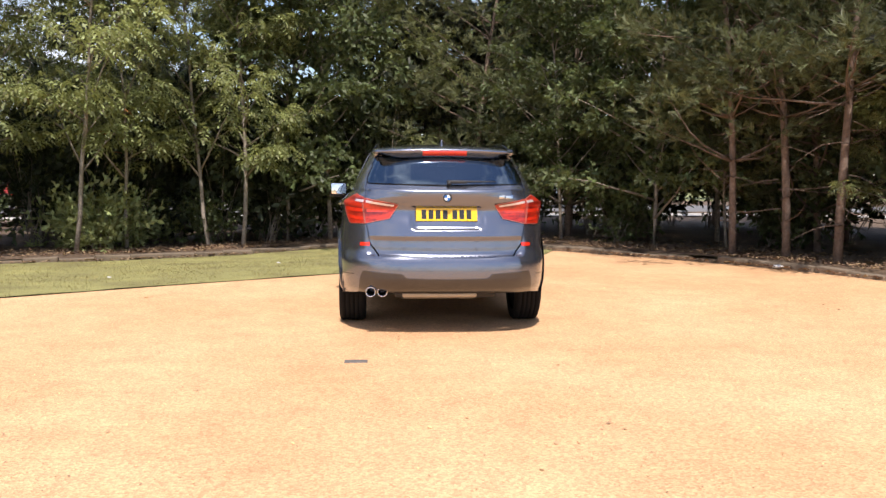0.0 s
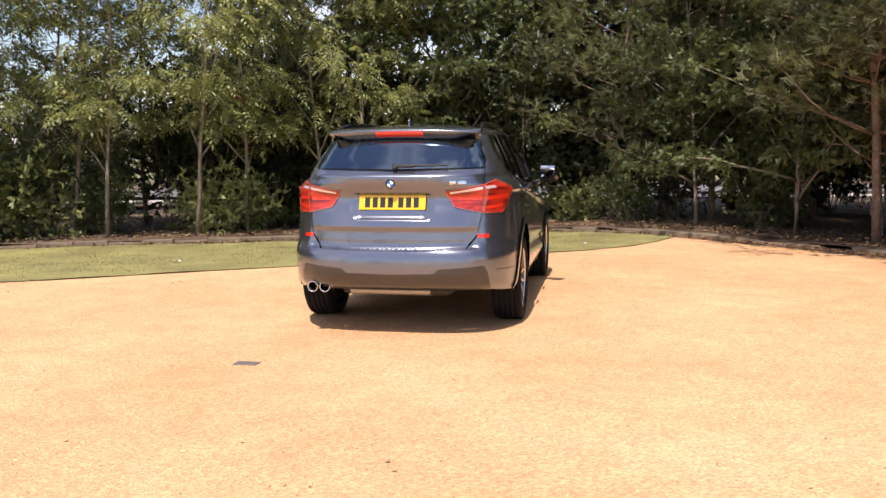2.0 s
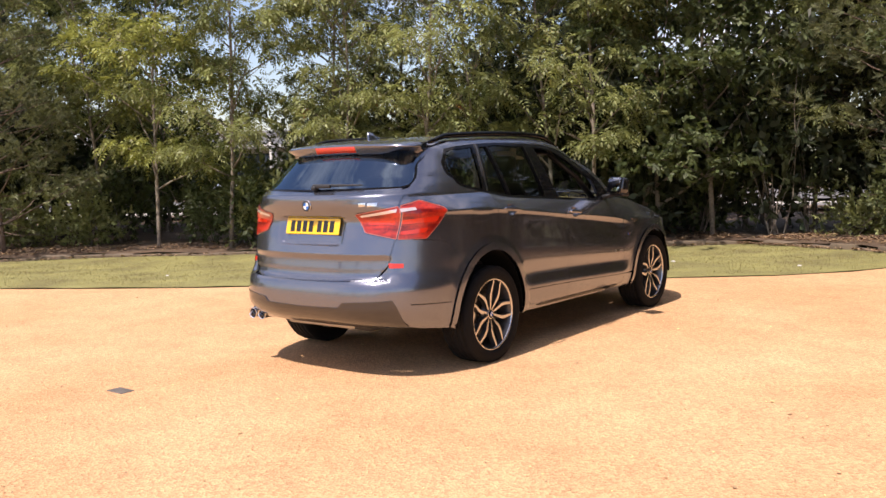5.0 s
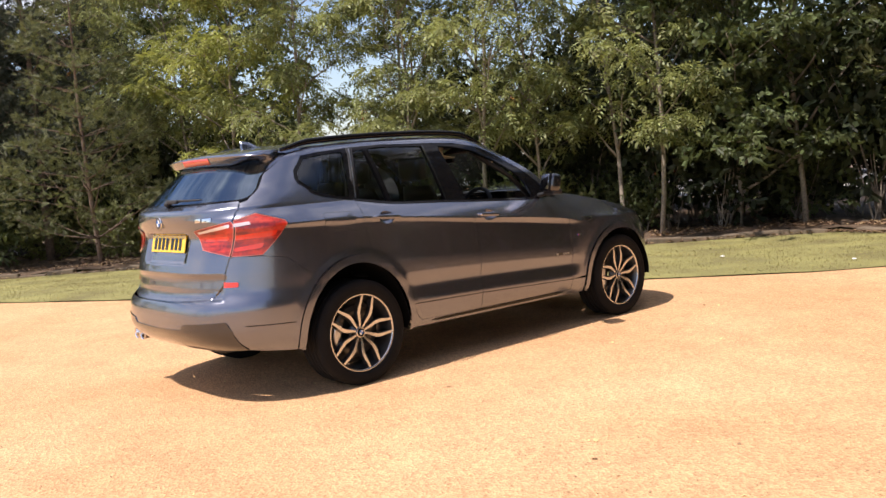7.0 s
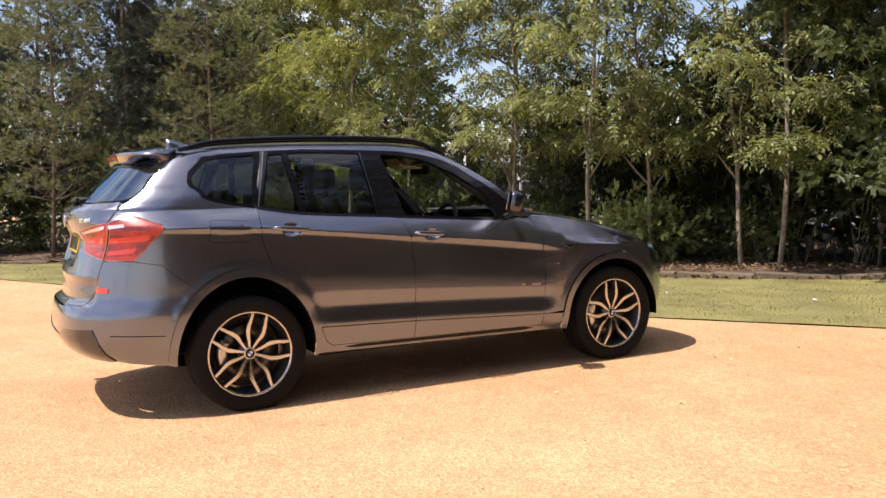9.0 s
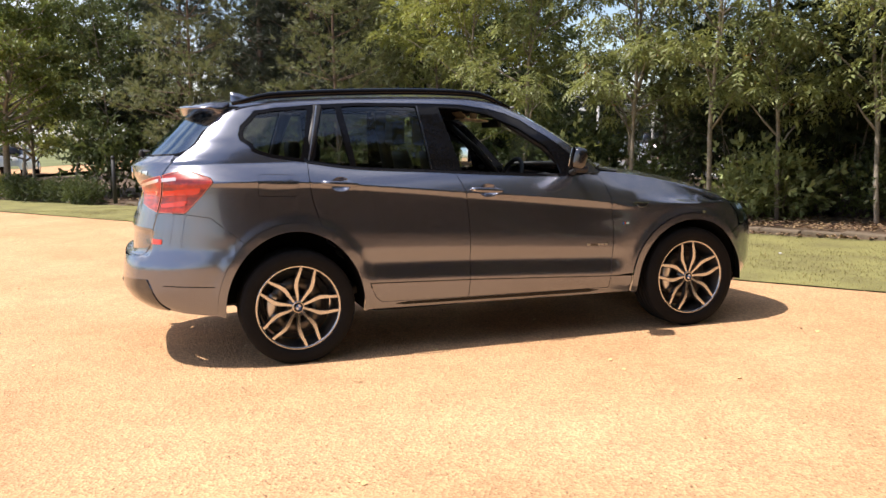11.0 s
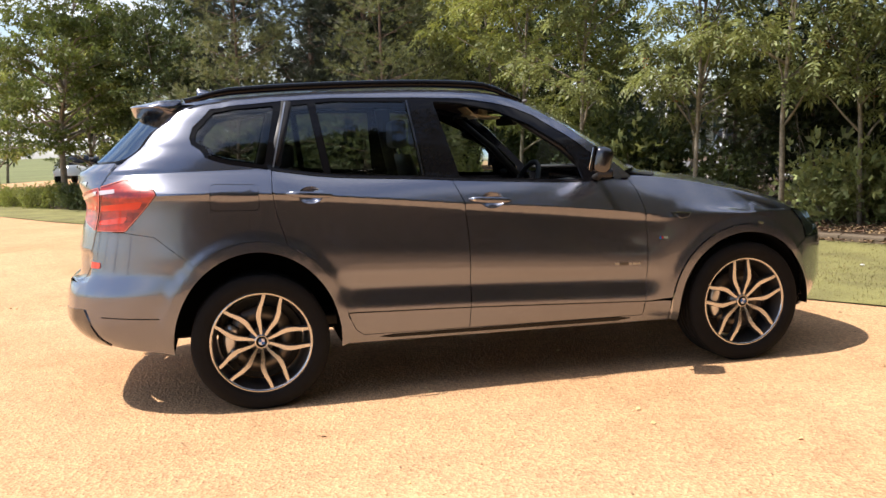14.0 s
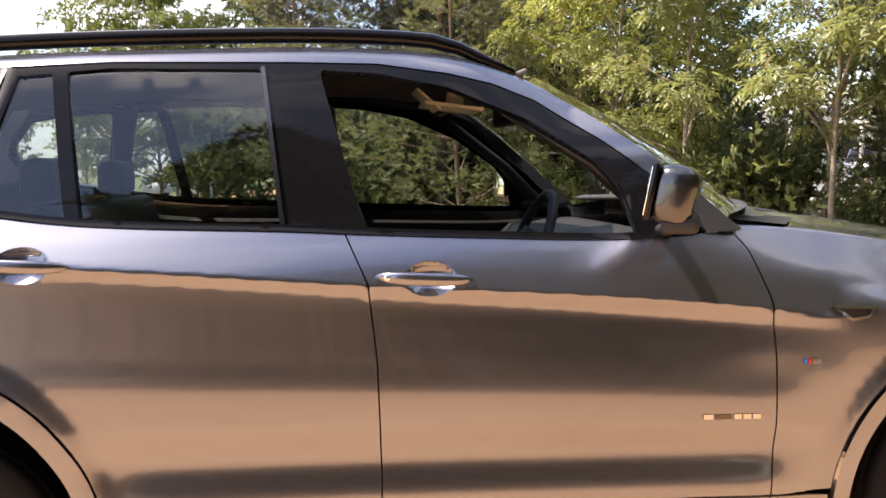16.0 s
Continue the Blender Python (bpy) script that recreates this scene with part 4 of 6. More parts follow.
def half_width(y, z):
    zs, zb, zc = spline(SWAGE, y), spline(BELT, max(y, -1.30)), spline(CREASE, y)
    drop = spline(DROP, y) if y > -1.95 else spline(DROP, max(y, -2.2))
    fend = smooth01(0.50, 0.95, y)
    if z >= zb:
        return spline(GREEN, z + drop * smooth01(1.3, 1.55, z))
    xb = spline(GREEN, zb) * (1 - fend) + (0.815 - 0.05 * smooth01(1.0, 1.9, y)) * fend
    zq = max(zs + 0.03, zb)
    soft = [(0.20, 0.81), (0.27, 0.880), (0.345, 0.916), (0.45, 0.931), (0.68, 0.938), (0.88, 0.933), (zs, 0.929), (zs + 0.45 * (zq - zs), 0.929 - 0.34 * (0.929 - xb)), (zq, xb)]
    fwd = smooth01(-0.7, 0.6, y)
    zl, zh = zc + 0.13, zs - 0.026 - 0.020 * fwd
    sharp = [(0.20, 0.81), (0.27, 0.880), (0.345, 0.916), (zc - 0.008, 0.934), (zc, 0.937), (zc + 0.014, 0.9385), (zl, 0.9205),
             (zl + 0.22 * (zh - zl), 0.9375), (zl + 0.40 * (zh - zl), 0.9365), (zl + 0.60 * (zh - zl), 0.9290), (zl + 0.82 * (zh - zl), 0.9228 - 0.0058 * fwd), (zh, 0.9205 - 0.0115 * fwd),
             (zs - 0.008, 0.9260), (zs, 0.9310), (zs + 0.010, 0.9280), (zs + 0.45 * (zq - zs), 0.9310 - 0.36 * (0.9310 - xb)), (zs + 0.75 * (zq - zs), 0.9310 - 0.68 * (0.9310 - xb)), (zq, xb)]
    soft = [p for i, p in enumerate(soft) if i == 0 or p[0] > soft[i - 1][0]]
    s, h = spline(soft, z), spline(sharp, z)
    low = smooth01(-1.12, -0.80, y) * (1 - smooth01(0.70, 0.95, y))
    high = smooth01(-2.0, -1.75, y) * (1 - smooth01(0.45, 1.05, y))
    k = low * (1 - smooth01(0.70, 0.80, z)) + high * smooth01(0.70, 0.80, z)
    x = s + (h - s) * k
    for a in (ARCH_R, ARCH_F):
        x += 0.009 * (1 - smooth01(1.10, 1.24, arch_r(y, z, a))) * smooth01(0.2, 0.4, z)
    return x


def body(u, z):
    """The outer skin: u runs from the middle of the tail forwards along the side to the middle of the nose."""
    if u < MID_R:
        p = body(2 * MID_R - u, z)
        return Vector((-p.x, p.y, p.z))
    if u > MID_F:
        p = body(2 * MID_F - u, z)
        return Vector((-p.x, p.y, p.z))
    if YCR <= u <= YCF:
        return Vector((half_width(u, z), u, z))
    if u < YCR:
        d = YCR - spline(SIDEREAR, z)
        n, k = corner(z)
        s = (YCR - u) / D0
        if s <= K45:
            s *= k
            y = YCR - s * d
            x = half_width(y, z) * (1 - s ** n) ** (1 / n)
            return Vector((x, y + bow(x, y, z, d), z))
        r = (K45 - (s - K45) * D0 / W0) * k
        wc = half_width(YCR - K45 * k * d, z)
        sag = (1 - min(1.0, abs(r)) ** n) ** (1 / n)
        x = r * wc
        f = smooth01(0.635, 0.695, abs(x))
        y = YCR - (d * f + (YCR - spline(REARLINE, z)) * (1 - f)) * sag
        y += bow(x, y, z, d)
        if 0.86 < z < 1.16:      # the pressed recess round the number plate
            y += 0.026 * (1 - smooth01(0.270, 0.325, abs(x) + 0.10 * max(0, 0.97 - z))) * smooth01(0.905, 0.93, z) * (1 - smooth01(1.095, 1.115, z))
        return Vector((x, y, z))
    d = spline(FRONTLINE, z) - YCF
    s = (u - YCF) / D0
    if s <= K45:
        y = YCF + s * d
        return Vector((half_width(y, z) * (1 - s ** NF) ** (1 / NF), y, z))
    r = K45 - (s - K45) * D0 / W0
    return Vector((r * half_width(YCF + K45 * d, z), YCF + d * (1 - min(1.0, abs(r)) ** NF) ** (1 / NF), z))


def body_left(u, z):
    p = body(u, z)
    return Vector((-p.x, p.y, p.z))


def us(y, z):
    """Chart place of a point of the side seen at (y, z)."""
    if YCR <= y <= YCF:
        return (y, z)
    if y < YCR:
        d, k = YCR - spline(SIDEREAR, z), corner(z)[1]
        s = min(K45, (YCR - y) / d / k)
        for _ in range(8):
            s = min(K45, max(0.0, s + (body(YCR - s * D0, z).y - y) / d / k))
        return (YCR - s * D0, z)
    s = min(K45, (y - YCF) / (spline(FRONTLINE, z) - YCF))
    return (YCF + s * D0, z)


def ur(x, z):
    """Chart place of a point of the tail seen at (x, z)."""
    d = YCR - spline(SIDEREAR, z)
    n, k = corner(z)
    r = x / half_width(YCR - K45 * k * d, z)
    if r > K45 * k:
        s = max(0.0, 1 - r ** n) ** (1 / n)
        return (YCR - s / k * D0, z)
    return (YCR - K45 * D0 - (K45 - r / k) * W0, z)


def uf(x, z):
    d = spline(FRONTLINE, z) - YCF
    r = x / half_width(YCF + K45 * d, z)
    if r > K45:
        s = max(0.0, 1 - r ** NF) ** (1 / NF)
        return (YCF + s * D0, z)
    return (YCF + K45 * D0 + (K45 - r) * W0, z)


def arch_pts(a, k, t0, t1, n=28):
    """Points of a wheel arch from angle t0 to t1 (degrees, 0 ahead, 90 up), k times its opening."""
    return [us(a[0] + a[2] * k * math.cos(radians(t0 + (t1 - t0) * i / n)), a[1] + a[3] * k * math.sin(radians(t0 + (t1 - t0) * i / n))) for i in range(n + 1)]


def belt_pts(y0, y1, n, dz=0.0):
    return [(y0 + (y1 - y0) * i / n, spline(BELT, y0 + (y1 - y0) * i / n) + dz) for i in range(n + 1)]


RA, FA = 1.115, 1.11            # outer edge of the arch mouldings
DLO_TOP = [(-1.685, 1.47), (-1.592, 1.562), (-1.385, 1.583), (-1.227, 1.596), (-0.931, 1.607), (-0.463, 1.598), (-0.237, 1.590), (-0.042, 1.560), (0.08, 1.530), (0.193, 1.482), (0.355, 1.368), (0.50, 1.252), (0.590, 1.165)]
DLO_REAR = [(-1.516, 1.272), (-1.629, 1.313), (-1.693, 1.378), (-1.703, 1.415)]
DLO_TOP, DLO_REAR = [us(*p) for p in DLO_TOP], [us(*p) for p in DLO_REAR]
A_EDGE = [(0.715, 1.118), (0.682, 1.146), (0.514, 1.303), (0.355, 1.430), (0.193, 1.545)]
SEAM_RR = [(-1.236, 0.819), (-1.292, 1.010), (-1.308, 1.128), (-1.302, 1.236)]
SEAM_B = [(-0.285, 0.334), (-0.274, 0.527), (-0.276, 0.827), (-0.292, 1.020), (-0.345, 1.147)]
SEAM_F = [(0.752, 0.318), (0.773, 0.538), (0.779, 0.765), (0.768, 0.934), (0.728, 1.060), (0.690, 1.113)]


def roof_edge(y):
    return 1.648 - spline(DROP, y)


car = thing("car", "dark grey metallic off-road estate car parked on golden gravel", "car")
PANELS = {
    "rear_door": SEAM_RR[::-1] + arch_pts(ARCH_R, RA, 67, 16, 14)[1:] + [(-0.935, 0.43), (-0.912, 0.378), (-0.87, 0.344)] + SEAM_B + belt_pts(-0.36, -1.28, 12)[1:],
    "front_door": SEAM_B[::-1] + SEAM_F + belt_pts(0.66, -0.32, 12),
    "sill": [(-0.960, 0.300), (0.925, 0.272), (0.925, 0.395), (0.770, 0.400), (0.752, 0.318), (-0.285, 0.334), (-0.87, 0.344), (-0.912, 0.378), (-0.935, 0.43), (-0.950, 0.455)],
    "front_wing": SEAM_F[::-1] + [(0.774, 0.400)] + arch_pts(ARCH_F, FA, 172, 40, 24) + [us(1.86, 0.70), us(1.83, 0.80), us(1.74, 0.885)] + belt_pts(1.68, 0.72, 14),
    "side_frame": SEAM_RR + DLO_REAR + DLO_TOP + belt_pts(0.612, 0.69, 3) + A_EDGE
    + [(y, roof_edge(y)) for y in (0.13, 0.0, -0.2, -0.5, -0.9, -1.3, -1.45)] + [us(y, roof_edge(y)) for y in (-1.6, -1.74)]
    + [us(-1.83, 1.598), ur(0.575, 1.588), ur(0.594, 1.555), ur(0.645, 1.45), ur(0.691, 1.32), ur(0.706, 1.25), ur(0.700, 1.183), ur(0.765, 1.216), us(-1.885, 1.160), us(-1.874, 1.135), us(-2.05, 0.949), us(-1.90, 0.924)]
    + arch_pts(ARCH_R, RA, 128.5, 69, 16),
}
REAR_BUMPER = [us(-1.90, 0.924)] + [us(-2.05, 0.949), ur(0.700, 0.952), ur(0.690, 0.943), ur(0.662, 0.785), ur(0.640, 0.755), ur(0.585, 0.685), ur(0.30, 0.672), ur(0.0, 0.670)]

CUP_AT = {"rear_door": (-1.112, 1.100), "front_door": (-0.135, 1.026)}
CUPS = {k: [(cy + 0.068 * math.cos(2 * math.pi * i / 28), cz + 0.044 * math.sin(2 * math.pi * i / 28)) for i in range(28)] for k, (cy, cz) in CUP_AT.items()}
FUEL = rounded([us(-1.622, 1.042), us(-1.374, 1.034), us(-1.374, 1.166), us(-1.616, 1.178)], 0.03, 5)
for side, chart, flip in (("right", body, False), ("left", body_left, True)):
    for name, poly in PANELS.items():
        holes = [CUPS[name]] if name in CUPS else [FUEL] if (name, side) == ("side_frame", "right") else []
        skin(name, poly, chart, M_PAINT, car, holes=holes, gap=0.0014 if name in ("sill", "side_frame") else 0.0020, du=0.028, dv=0.0095, flip=flip)
    for name, (cy, cz) in CUP_AT.items():

        def cup_chart(u, z, cy=cy, cz=cz, chart=chart):
            q = min(1.0, ((u - cy) / 0.068) ** 2 + ((z - cz) / 0.044) ** 2)
            return chart(u, z) - Vector((0.036 * (1 - q) * (1 if chart is body else -1), 0, 0))
        skin("handle_cup", CUPS[name], cup_chart, M_PAINT, car, du=0.016, dv=0.012, step=0.014, rim=0, flip=flip)
    if side == "right":
        skin("fuel_flap", shrink(dense(FUEL, 0.02), 0.0028), chart, M_PAINT, car, flip=flip, label="flush fuel filler flap")
    skin("wheel_arch_moulding", arch_pts(ARCH_R, 1.0, 183, -6, 40) + arch_pts(ARCH_R, RA, -3, 181, 40), chart, M_PAINT, car, lift=0.012, rim=0.020, flip=flip, gap=0.001)
    skin("wheel_arch_moulding", arch_pts(ARCH_F, 1.0, 190, -8, 40) + arch_pts(ARCH_F, FA, -6, 188, 40), chart, M_PAINT, car, lift=0.012, rim=0.020, flip=flip, gap=0.001)
    skin("headlamp", [us(1.755, 0.885), us(1.845, 0.80), us(1.88, 0.705), uf(0.62, 0.715), uf(0.50, 0.735), uf(0.46, 0.80), uf(0.60, 0.845)], chart, M_GLASS, car, rim=0.03, flip=flip, label="clear wraparound headlamp")
    skin("side_blackout", [us(1.755, 0.885), us(1.845, 0.80), us(1.88, 0.705), uf(0.62, 0.715), uf(0.50, 0.735), uf(0.46, 0.80), uf(0.60, 0.845)], chart, M_SATIN, car, lift=-0.03, rim=0, flip=flip, label="silver headlamp reflector bowl")
    lamp_poly = rounded([ur(0.6985, 1.180), ur(0.765, 1.213), us(-1.887, 1.157), us(-1.877, 1.135), us(-2.04, 0.953), ur(0.6985, 0.955)], 0.010, 4)
    lamp = skin("tail_lamp", lamp_poly, chart, M_RED, car, gap=0.001, lift=0.004, du=0.04, dv=0.02, flip=flip, label="red wraparound tail lamp")
    skin("lamp_edge", shrink(dense(lamp_poly, 0.02), 0.001), chart, M_LAMPRIM, lamp, holes=[shrink(dense(lamp_poly, 0.02), 0.0045)], lift=0.0062, rim=0.002, du=0.2, dv=0.1, step=0.015, flip=flip)
    skin("light_bar", [ur(0.705, 1.160), us(-2.08, 1.166), us(-2.08, 1.148), ur(0.705, 1.138)], chart, M_CLEARLAMP, lamp, lift=0.0065, rim=0.003, flip=flip)
    for z0, z1, y1 in ((1.055, 1.085, -1.96), (0.985, 1.010, -2.04)):
        skin("light_guide", rounded([ur(0.715, z0), us(y1, z0 + 0.012), us(y1 + 0.02, z1 + 0.02), ur(0.715, z1)], 0.012), chart, M_REDLIGHT, lamp, lift=0.0060, rim=0.002, flip=flip)
    skin("gate_channel", [ur(0.655, 0.80), ur(0.735, 0.80), ur(0.745, 1.24), ur(0.735, 1.33), ur(0.66, 1.33), ur(0.675, 1.20)], chart, M_PAINT, car, lift=-0.012, rim=0, du=0.05, dv=0.04, flip=flip)
    lobe_poly = rounded([ur(0.694, 1.176), ur(0.42, 1.130), ur(0.415, 1.120), ur(0.487, 1.002), ur(0.694, 0.957)], 0.008, 4)
    lobe = skin("tail_lamp_inner", lobe_poly, chart, M_RED, car, lift=0.007, du=0.04, dv=0.02, flip=flip, label="red tail lamp lobe on the tailgate")
    skin("lamp_edge", lobe_poly, chart, M_LAMPRIM, lobe, holes=[shrink(dense(lobe_poly, 0.02), 0.0038)], lift=0.0085, rim=0.002, du=0.2, dv=0.1, step=0.015, flip=flip)
    skin("light_bar", [ur(0.690, 1.158), ur(0.45, 1.122), ur(0.455, 1.108), ur(0.690, 1.138)], chart, M_CLEARLAMP, lobe, lift=0.0095, rim=0.003, flip=flip)
    skin("light_guide", rounded([ur(0.685, 1.055), ur(0.50, 1.055), ur(0.515, 1.080), ur(0.685, 1.085)], 0.010), chart, M_REDLIGHT, lobe, lift=0.0090, rim=0.002, flip=flip)
    skin("bumper_reflector", rounded([ur(0.656, 0.800), us(-2.215, 0.796), us(-2.185, 0.782), us(-2.215, 0.766), ur(0.662, 0.766)], 0.006), chart, M_REDLIGHT, car, lift=0.004, rim=0.004, flip=flip)
    # daylight opening: black surround with the panes let into it
    quarter = rounded([us(*p) for p in ((-1.335, 1.262), (-1.505, 1.292), (-1.612, 1.330), (-1.672, 1.395), (-1.668, 1.45), (-1.575, 1.545), (-1.39, 1.565), (-1.262, 1.575))], 0.02)
    vent = [(-1.258, 1.238), (-1.030, 1.206), (-1.085, 1.580), (-1.170, 1.574)]
    rearp = rounded([(-0.990, 1.200), (-0.505, 1.172), (-0.548, 1.582), (-0.93, 1.592), (-1.045, 1.584)], 0.012)
    frontp = rounded([(-0.295, 1.158), (0.03, 1.136), (0.425, 1.112), (0.380, 1.245), (0.325, 1.315), (0.160, 1.432), (-0.045, 1.522), (-0.24, 1.566), (-0.395, 1.578)], 0.02)
    surround = [(-1.302, 1.236)] + DLO_REAR + DLO_TOP + belt_pts(0.60, -1.28, 22)
    skin("window_surround", surround, chart, M_BLACK, car, holes=[quarter, vent, rearp, frontp], lift=-0.003, rim=0.02, du=0.2, dv=0.08, flip=flip, label="black gloss window surround")
    for nm, pl, mt in (("quarter_glass", quarter, M_PRIVACY), ("vent_glass", vent, M_PRIVACY), ("rear_door_glass", rearp, M_PRIVACY), ("front_door_glass", frontp, M_GLASS)):
        if nm == "front_door_glass" and side == "right":
            continue                       # wound down
        g = skin(nm, pl, chart, mt, car, lift=-0.010, rim=0, du=0.12, dv=0.06, flip=flip)
        g.visible_shadow = False
    skin("belt_trim", belt_pts(-1.30, 0.58, 26, 0.014) + belt_pts(0.58, -1.30, 26, -0.004), chart, M_BLACK, car, lift=0.004, rim=0.008, flip=flip)
    skin("pillar_strip", [(-1.295, 1.248), (-1.288, 1.247), (-1.199, 1.588), (-1.206, 1.590)], chart, M_SATIN, car, lift=0.004, rim=0.006, flip=flip)
    skin("division_bar", [(-1.030, 1.204), (-0.994, 1.200), (-1.046, 1.585), (-1.084, 1.582)], chart, M_BLACK, car, lift=0.002, rim=0.006, flip=flip)
    skin("pillar_strip", [(-0.505, 1.170), (-0.493, 1.169), (-0.538, 1.586), (-0.549, 1.584)], chart, M_DARKPAINT, car, lift=0.004, rim=0.006, flip=flip)
    # inner linings, seen through the glass
    skin("door_lining", [(-1.30, 0.85), (-0.93, 0.85), (-0.91, 0.36), (0.75, 0.34), (0.68, 1.09)] + belt_pts(0.45, -1.28, 18, -0.005), chart, M_INTERIOR, car, lift=-0.085, rim=0.02, du=0.15, dv=0.08, flip=flip)
    skin("load_bay_lining", [(-1.30, 0.85), (-1.30, 1.22), (-1.62, 1.29), us(-1.95, 1.20), us(-2.00, 0.85)], chart, M_INTERIOR, car, lift=-0.07, rim=0, du=0.15, dv=0.08, flip=flip)
    sx = 1 if side == "right" else -1
    for a in (ARCH_R, ARCH_F):
        bm = bmesh.new()
        ang = [radians(183 - 188 * i / 30) for i in range(31)]
        loft(bm, [[(sx * x, a[0] + a[2] * k * math.cos(t), a[1] + a[3] * k * math.sin(t)) for t in ang] for x, k in ((0.922, 1.003), (0.86, 1.012), (0.46, 1.012), (0.455, 0.02))])
        part("wheel_arch_liner", bm, M_LINER, car)




mid = MID_R
right_side = arch_pts(ARCH_R, RA, 182, 128.5, 14) + REAR_BUMPER[:-1]
left_side = [(2 * mid - u, v) for u, v in reversed(right_side)]
under = [(2 * mid - ur(x, z)[0], z) for x, z in ((0.80, 0.345), (0.70, 0.37), (0.4, 0.37))] + [ur(0.0, 0.37)] + [ur(x, z) for x, z in ((0.4, 0.37), (0.70, 0.37), (0.80, 0.345))]
bumper = skin("rear_bumper", right_side + [REAR_BUMPER[-1]] + left_side + under, body, M_PAINT, car, gap=0.0013, du=0.04, dv=0.016, rim=0.03, label="painted rear bumper")
val_half = [ur(0.0, 0.494), ur(0.345, 0.502), ur(0.385, 0.538), ur(0.715, 0.556), ur(0.740, 0.50), ur(0.752, 0.366), ur(0.4, 0.366), ur(0.0, 0.366)]
skin("rear_valance", val_half[:-1] + [ur(0.0, 0.366)] + [(2 * mid - u, v) for u, v in reversed(val_half[1:-1])], body, M_DARKPAINT, bumper, lift=0.006, rim=0.02, du=0.05, label="dark grey diffuser insert")
gate_half = [ur(0.0, 1.280), ur(0.60, 1.296), ur(0.665, 1.30), ur(0.700, 1.25), ur(0.696, 1.18), ur(0.696, 0.955), ur(0.684, 0.943), ur(0.655, 0.788), ur(0.632, 0.760), ur(0.580, 0.692), ur(0.3, 0.679), ur(0.0, 0.677)]
gate = skin("tailgate", gate_half + [(2 * mid - u, v) for u, v in reversed(gate_half[1:-1])], body, M_PAINT, car, gap=0.0025, du=0.035, dv=0.016, rim=0.02)
frame_half = [ur(0.0, 1.585), ur(0.588, 1.575), ur(0.642, 1.45), ur(0.688, 1.315), ur(0.665, 1.302), ur(0.60, 1.298), ur(0.0, 1.283)]
glass_half = [ur(0.0, 1.572), ur(0.592, 1.562), ur(0.640, 1.44), ur(0.684, 1.322), ur(0.660, 1.308), ur(0.0, 1.296)]
skin("tailgate_window_frame", frame_half + [(2 * mid - u, v) for u, v in reversed(frame_half[1:-1])], body, M_BLACK, car, holes=[rounded(glass_half + [(2 * mid - u, v) for u, v in reversed(glass_half[1:-1])], 0.015)], lift=0.0, rim=0.012, du=0.3, dv=0.1)
skin("rear_window", glass_half + [(2 * mid - u, v) for u, v in reversed(glass_half[1:-1])], body, M_REARGLASS, car, lift=-0.002, rim=0, du=0.08, dv=0.05, label="dark tinted rear window").visible_shadow = False

# front end
fb_half = arch_pts(ARCH_F, FA, -4, 39, 12) + [us(1.865, 0.695), uf(0.62, 0.705), uf(0.50, 0.725), uf(0.45, 0.80), uf(0.3, 0.83), uf(0.0, 0.835)]
midf = MID_F
grille = rounded([uf(0.20, 0.66), uf(0.20, 0.80), uf(0.03, 0.80), uf(0.03, 0.66)], 0.02)
grille_l = [(2 * midf - u, v) for u, v in grille]
intake = rounded([uf(0.45, 0.34), uf(0.42, 0.50), (2 * midf - uf(0.42, 0.5)[0], 0.50), (2 * midf - uf(0.45, 0.34)[0], 0.34)], 0.03)
skin("front_bumper", fb_half + [(2 * midf - u, v) for u, v in reversed(fb_half[:-1])] + [(2 * midf - uf(0.75, 0.26)[0], 0.26), uf(0.0, 0.26), uf(0.75, 0.26)], body, M_PAINT, car, holes=[grille, grille_l, intake], gap=0.002, rim=0.03, du=0.06, label="painted front bumper")
for g in (grille, grille_l, intake):
    skin("grille", g, body, M_PLASTIC, car, lift=-0.03, rim=0, du=0.1, dv=0.05)

# bonnet, windscreen, roof
bm = bmesh.new()
rings = []
for i in range(25):
    y = 0.70 + i / 24 * 1.16
    zb = spline(BELT, y)
    xe = half_width(min(y, 1.35), zb - 0.002) * (1 - max(0.0, (y - 1.35) / 0.80) ** 2.7 * 0.62)
    ring = []
    for j in range(25):
        r = -1 + j / 12
        bulge = 0.20 * (1 - r * r) * smooth01(0.9, 1.86, y) + 0.26 * (1 - r * r) * (1 - smooth01(0.70, 0.95, y))
        crown = 0.055 * (1 - abs(r) ** 2.2) + 0.012 * math.exp(-((abs(r) - 0.62) / 0.10) ** 2)
        ring.append((xe * r * 0.995, y + bulge, zb + 0.002 + crown - 0.16 * bulge * smooth01(1.2, 1.86, y)))
    ring = [(-xe * 0.985, y, zb - 0.06)] + ring + [(xe * 0.985, y, zb - 0.06)]      # folded edge
    rings.append(ring)
loft(bm, rings)
part("bonnet", bm, M_PAINT, car)


def screen_pt(t, r, lift=0.0):
    """Windscreen: t from scuttle to header, r across."""
    y = 0.675 + (0.190 - 0.675) * t
    z = lerp_table([(0.193, 1.545), (0.355, 1.430), (0.514, 1.303), (0.682, 1.146)], y)
    xe = half_width(y, z) - 0.012
    return Vector((xe * r, y + (0.30 - 0.18 * t) * (1 - abs(r) ** 2.2), z - 0.006 + (0.01 + 0.05 * t) * (1 - r * r) + lift))


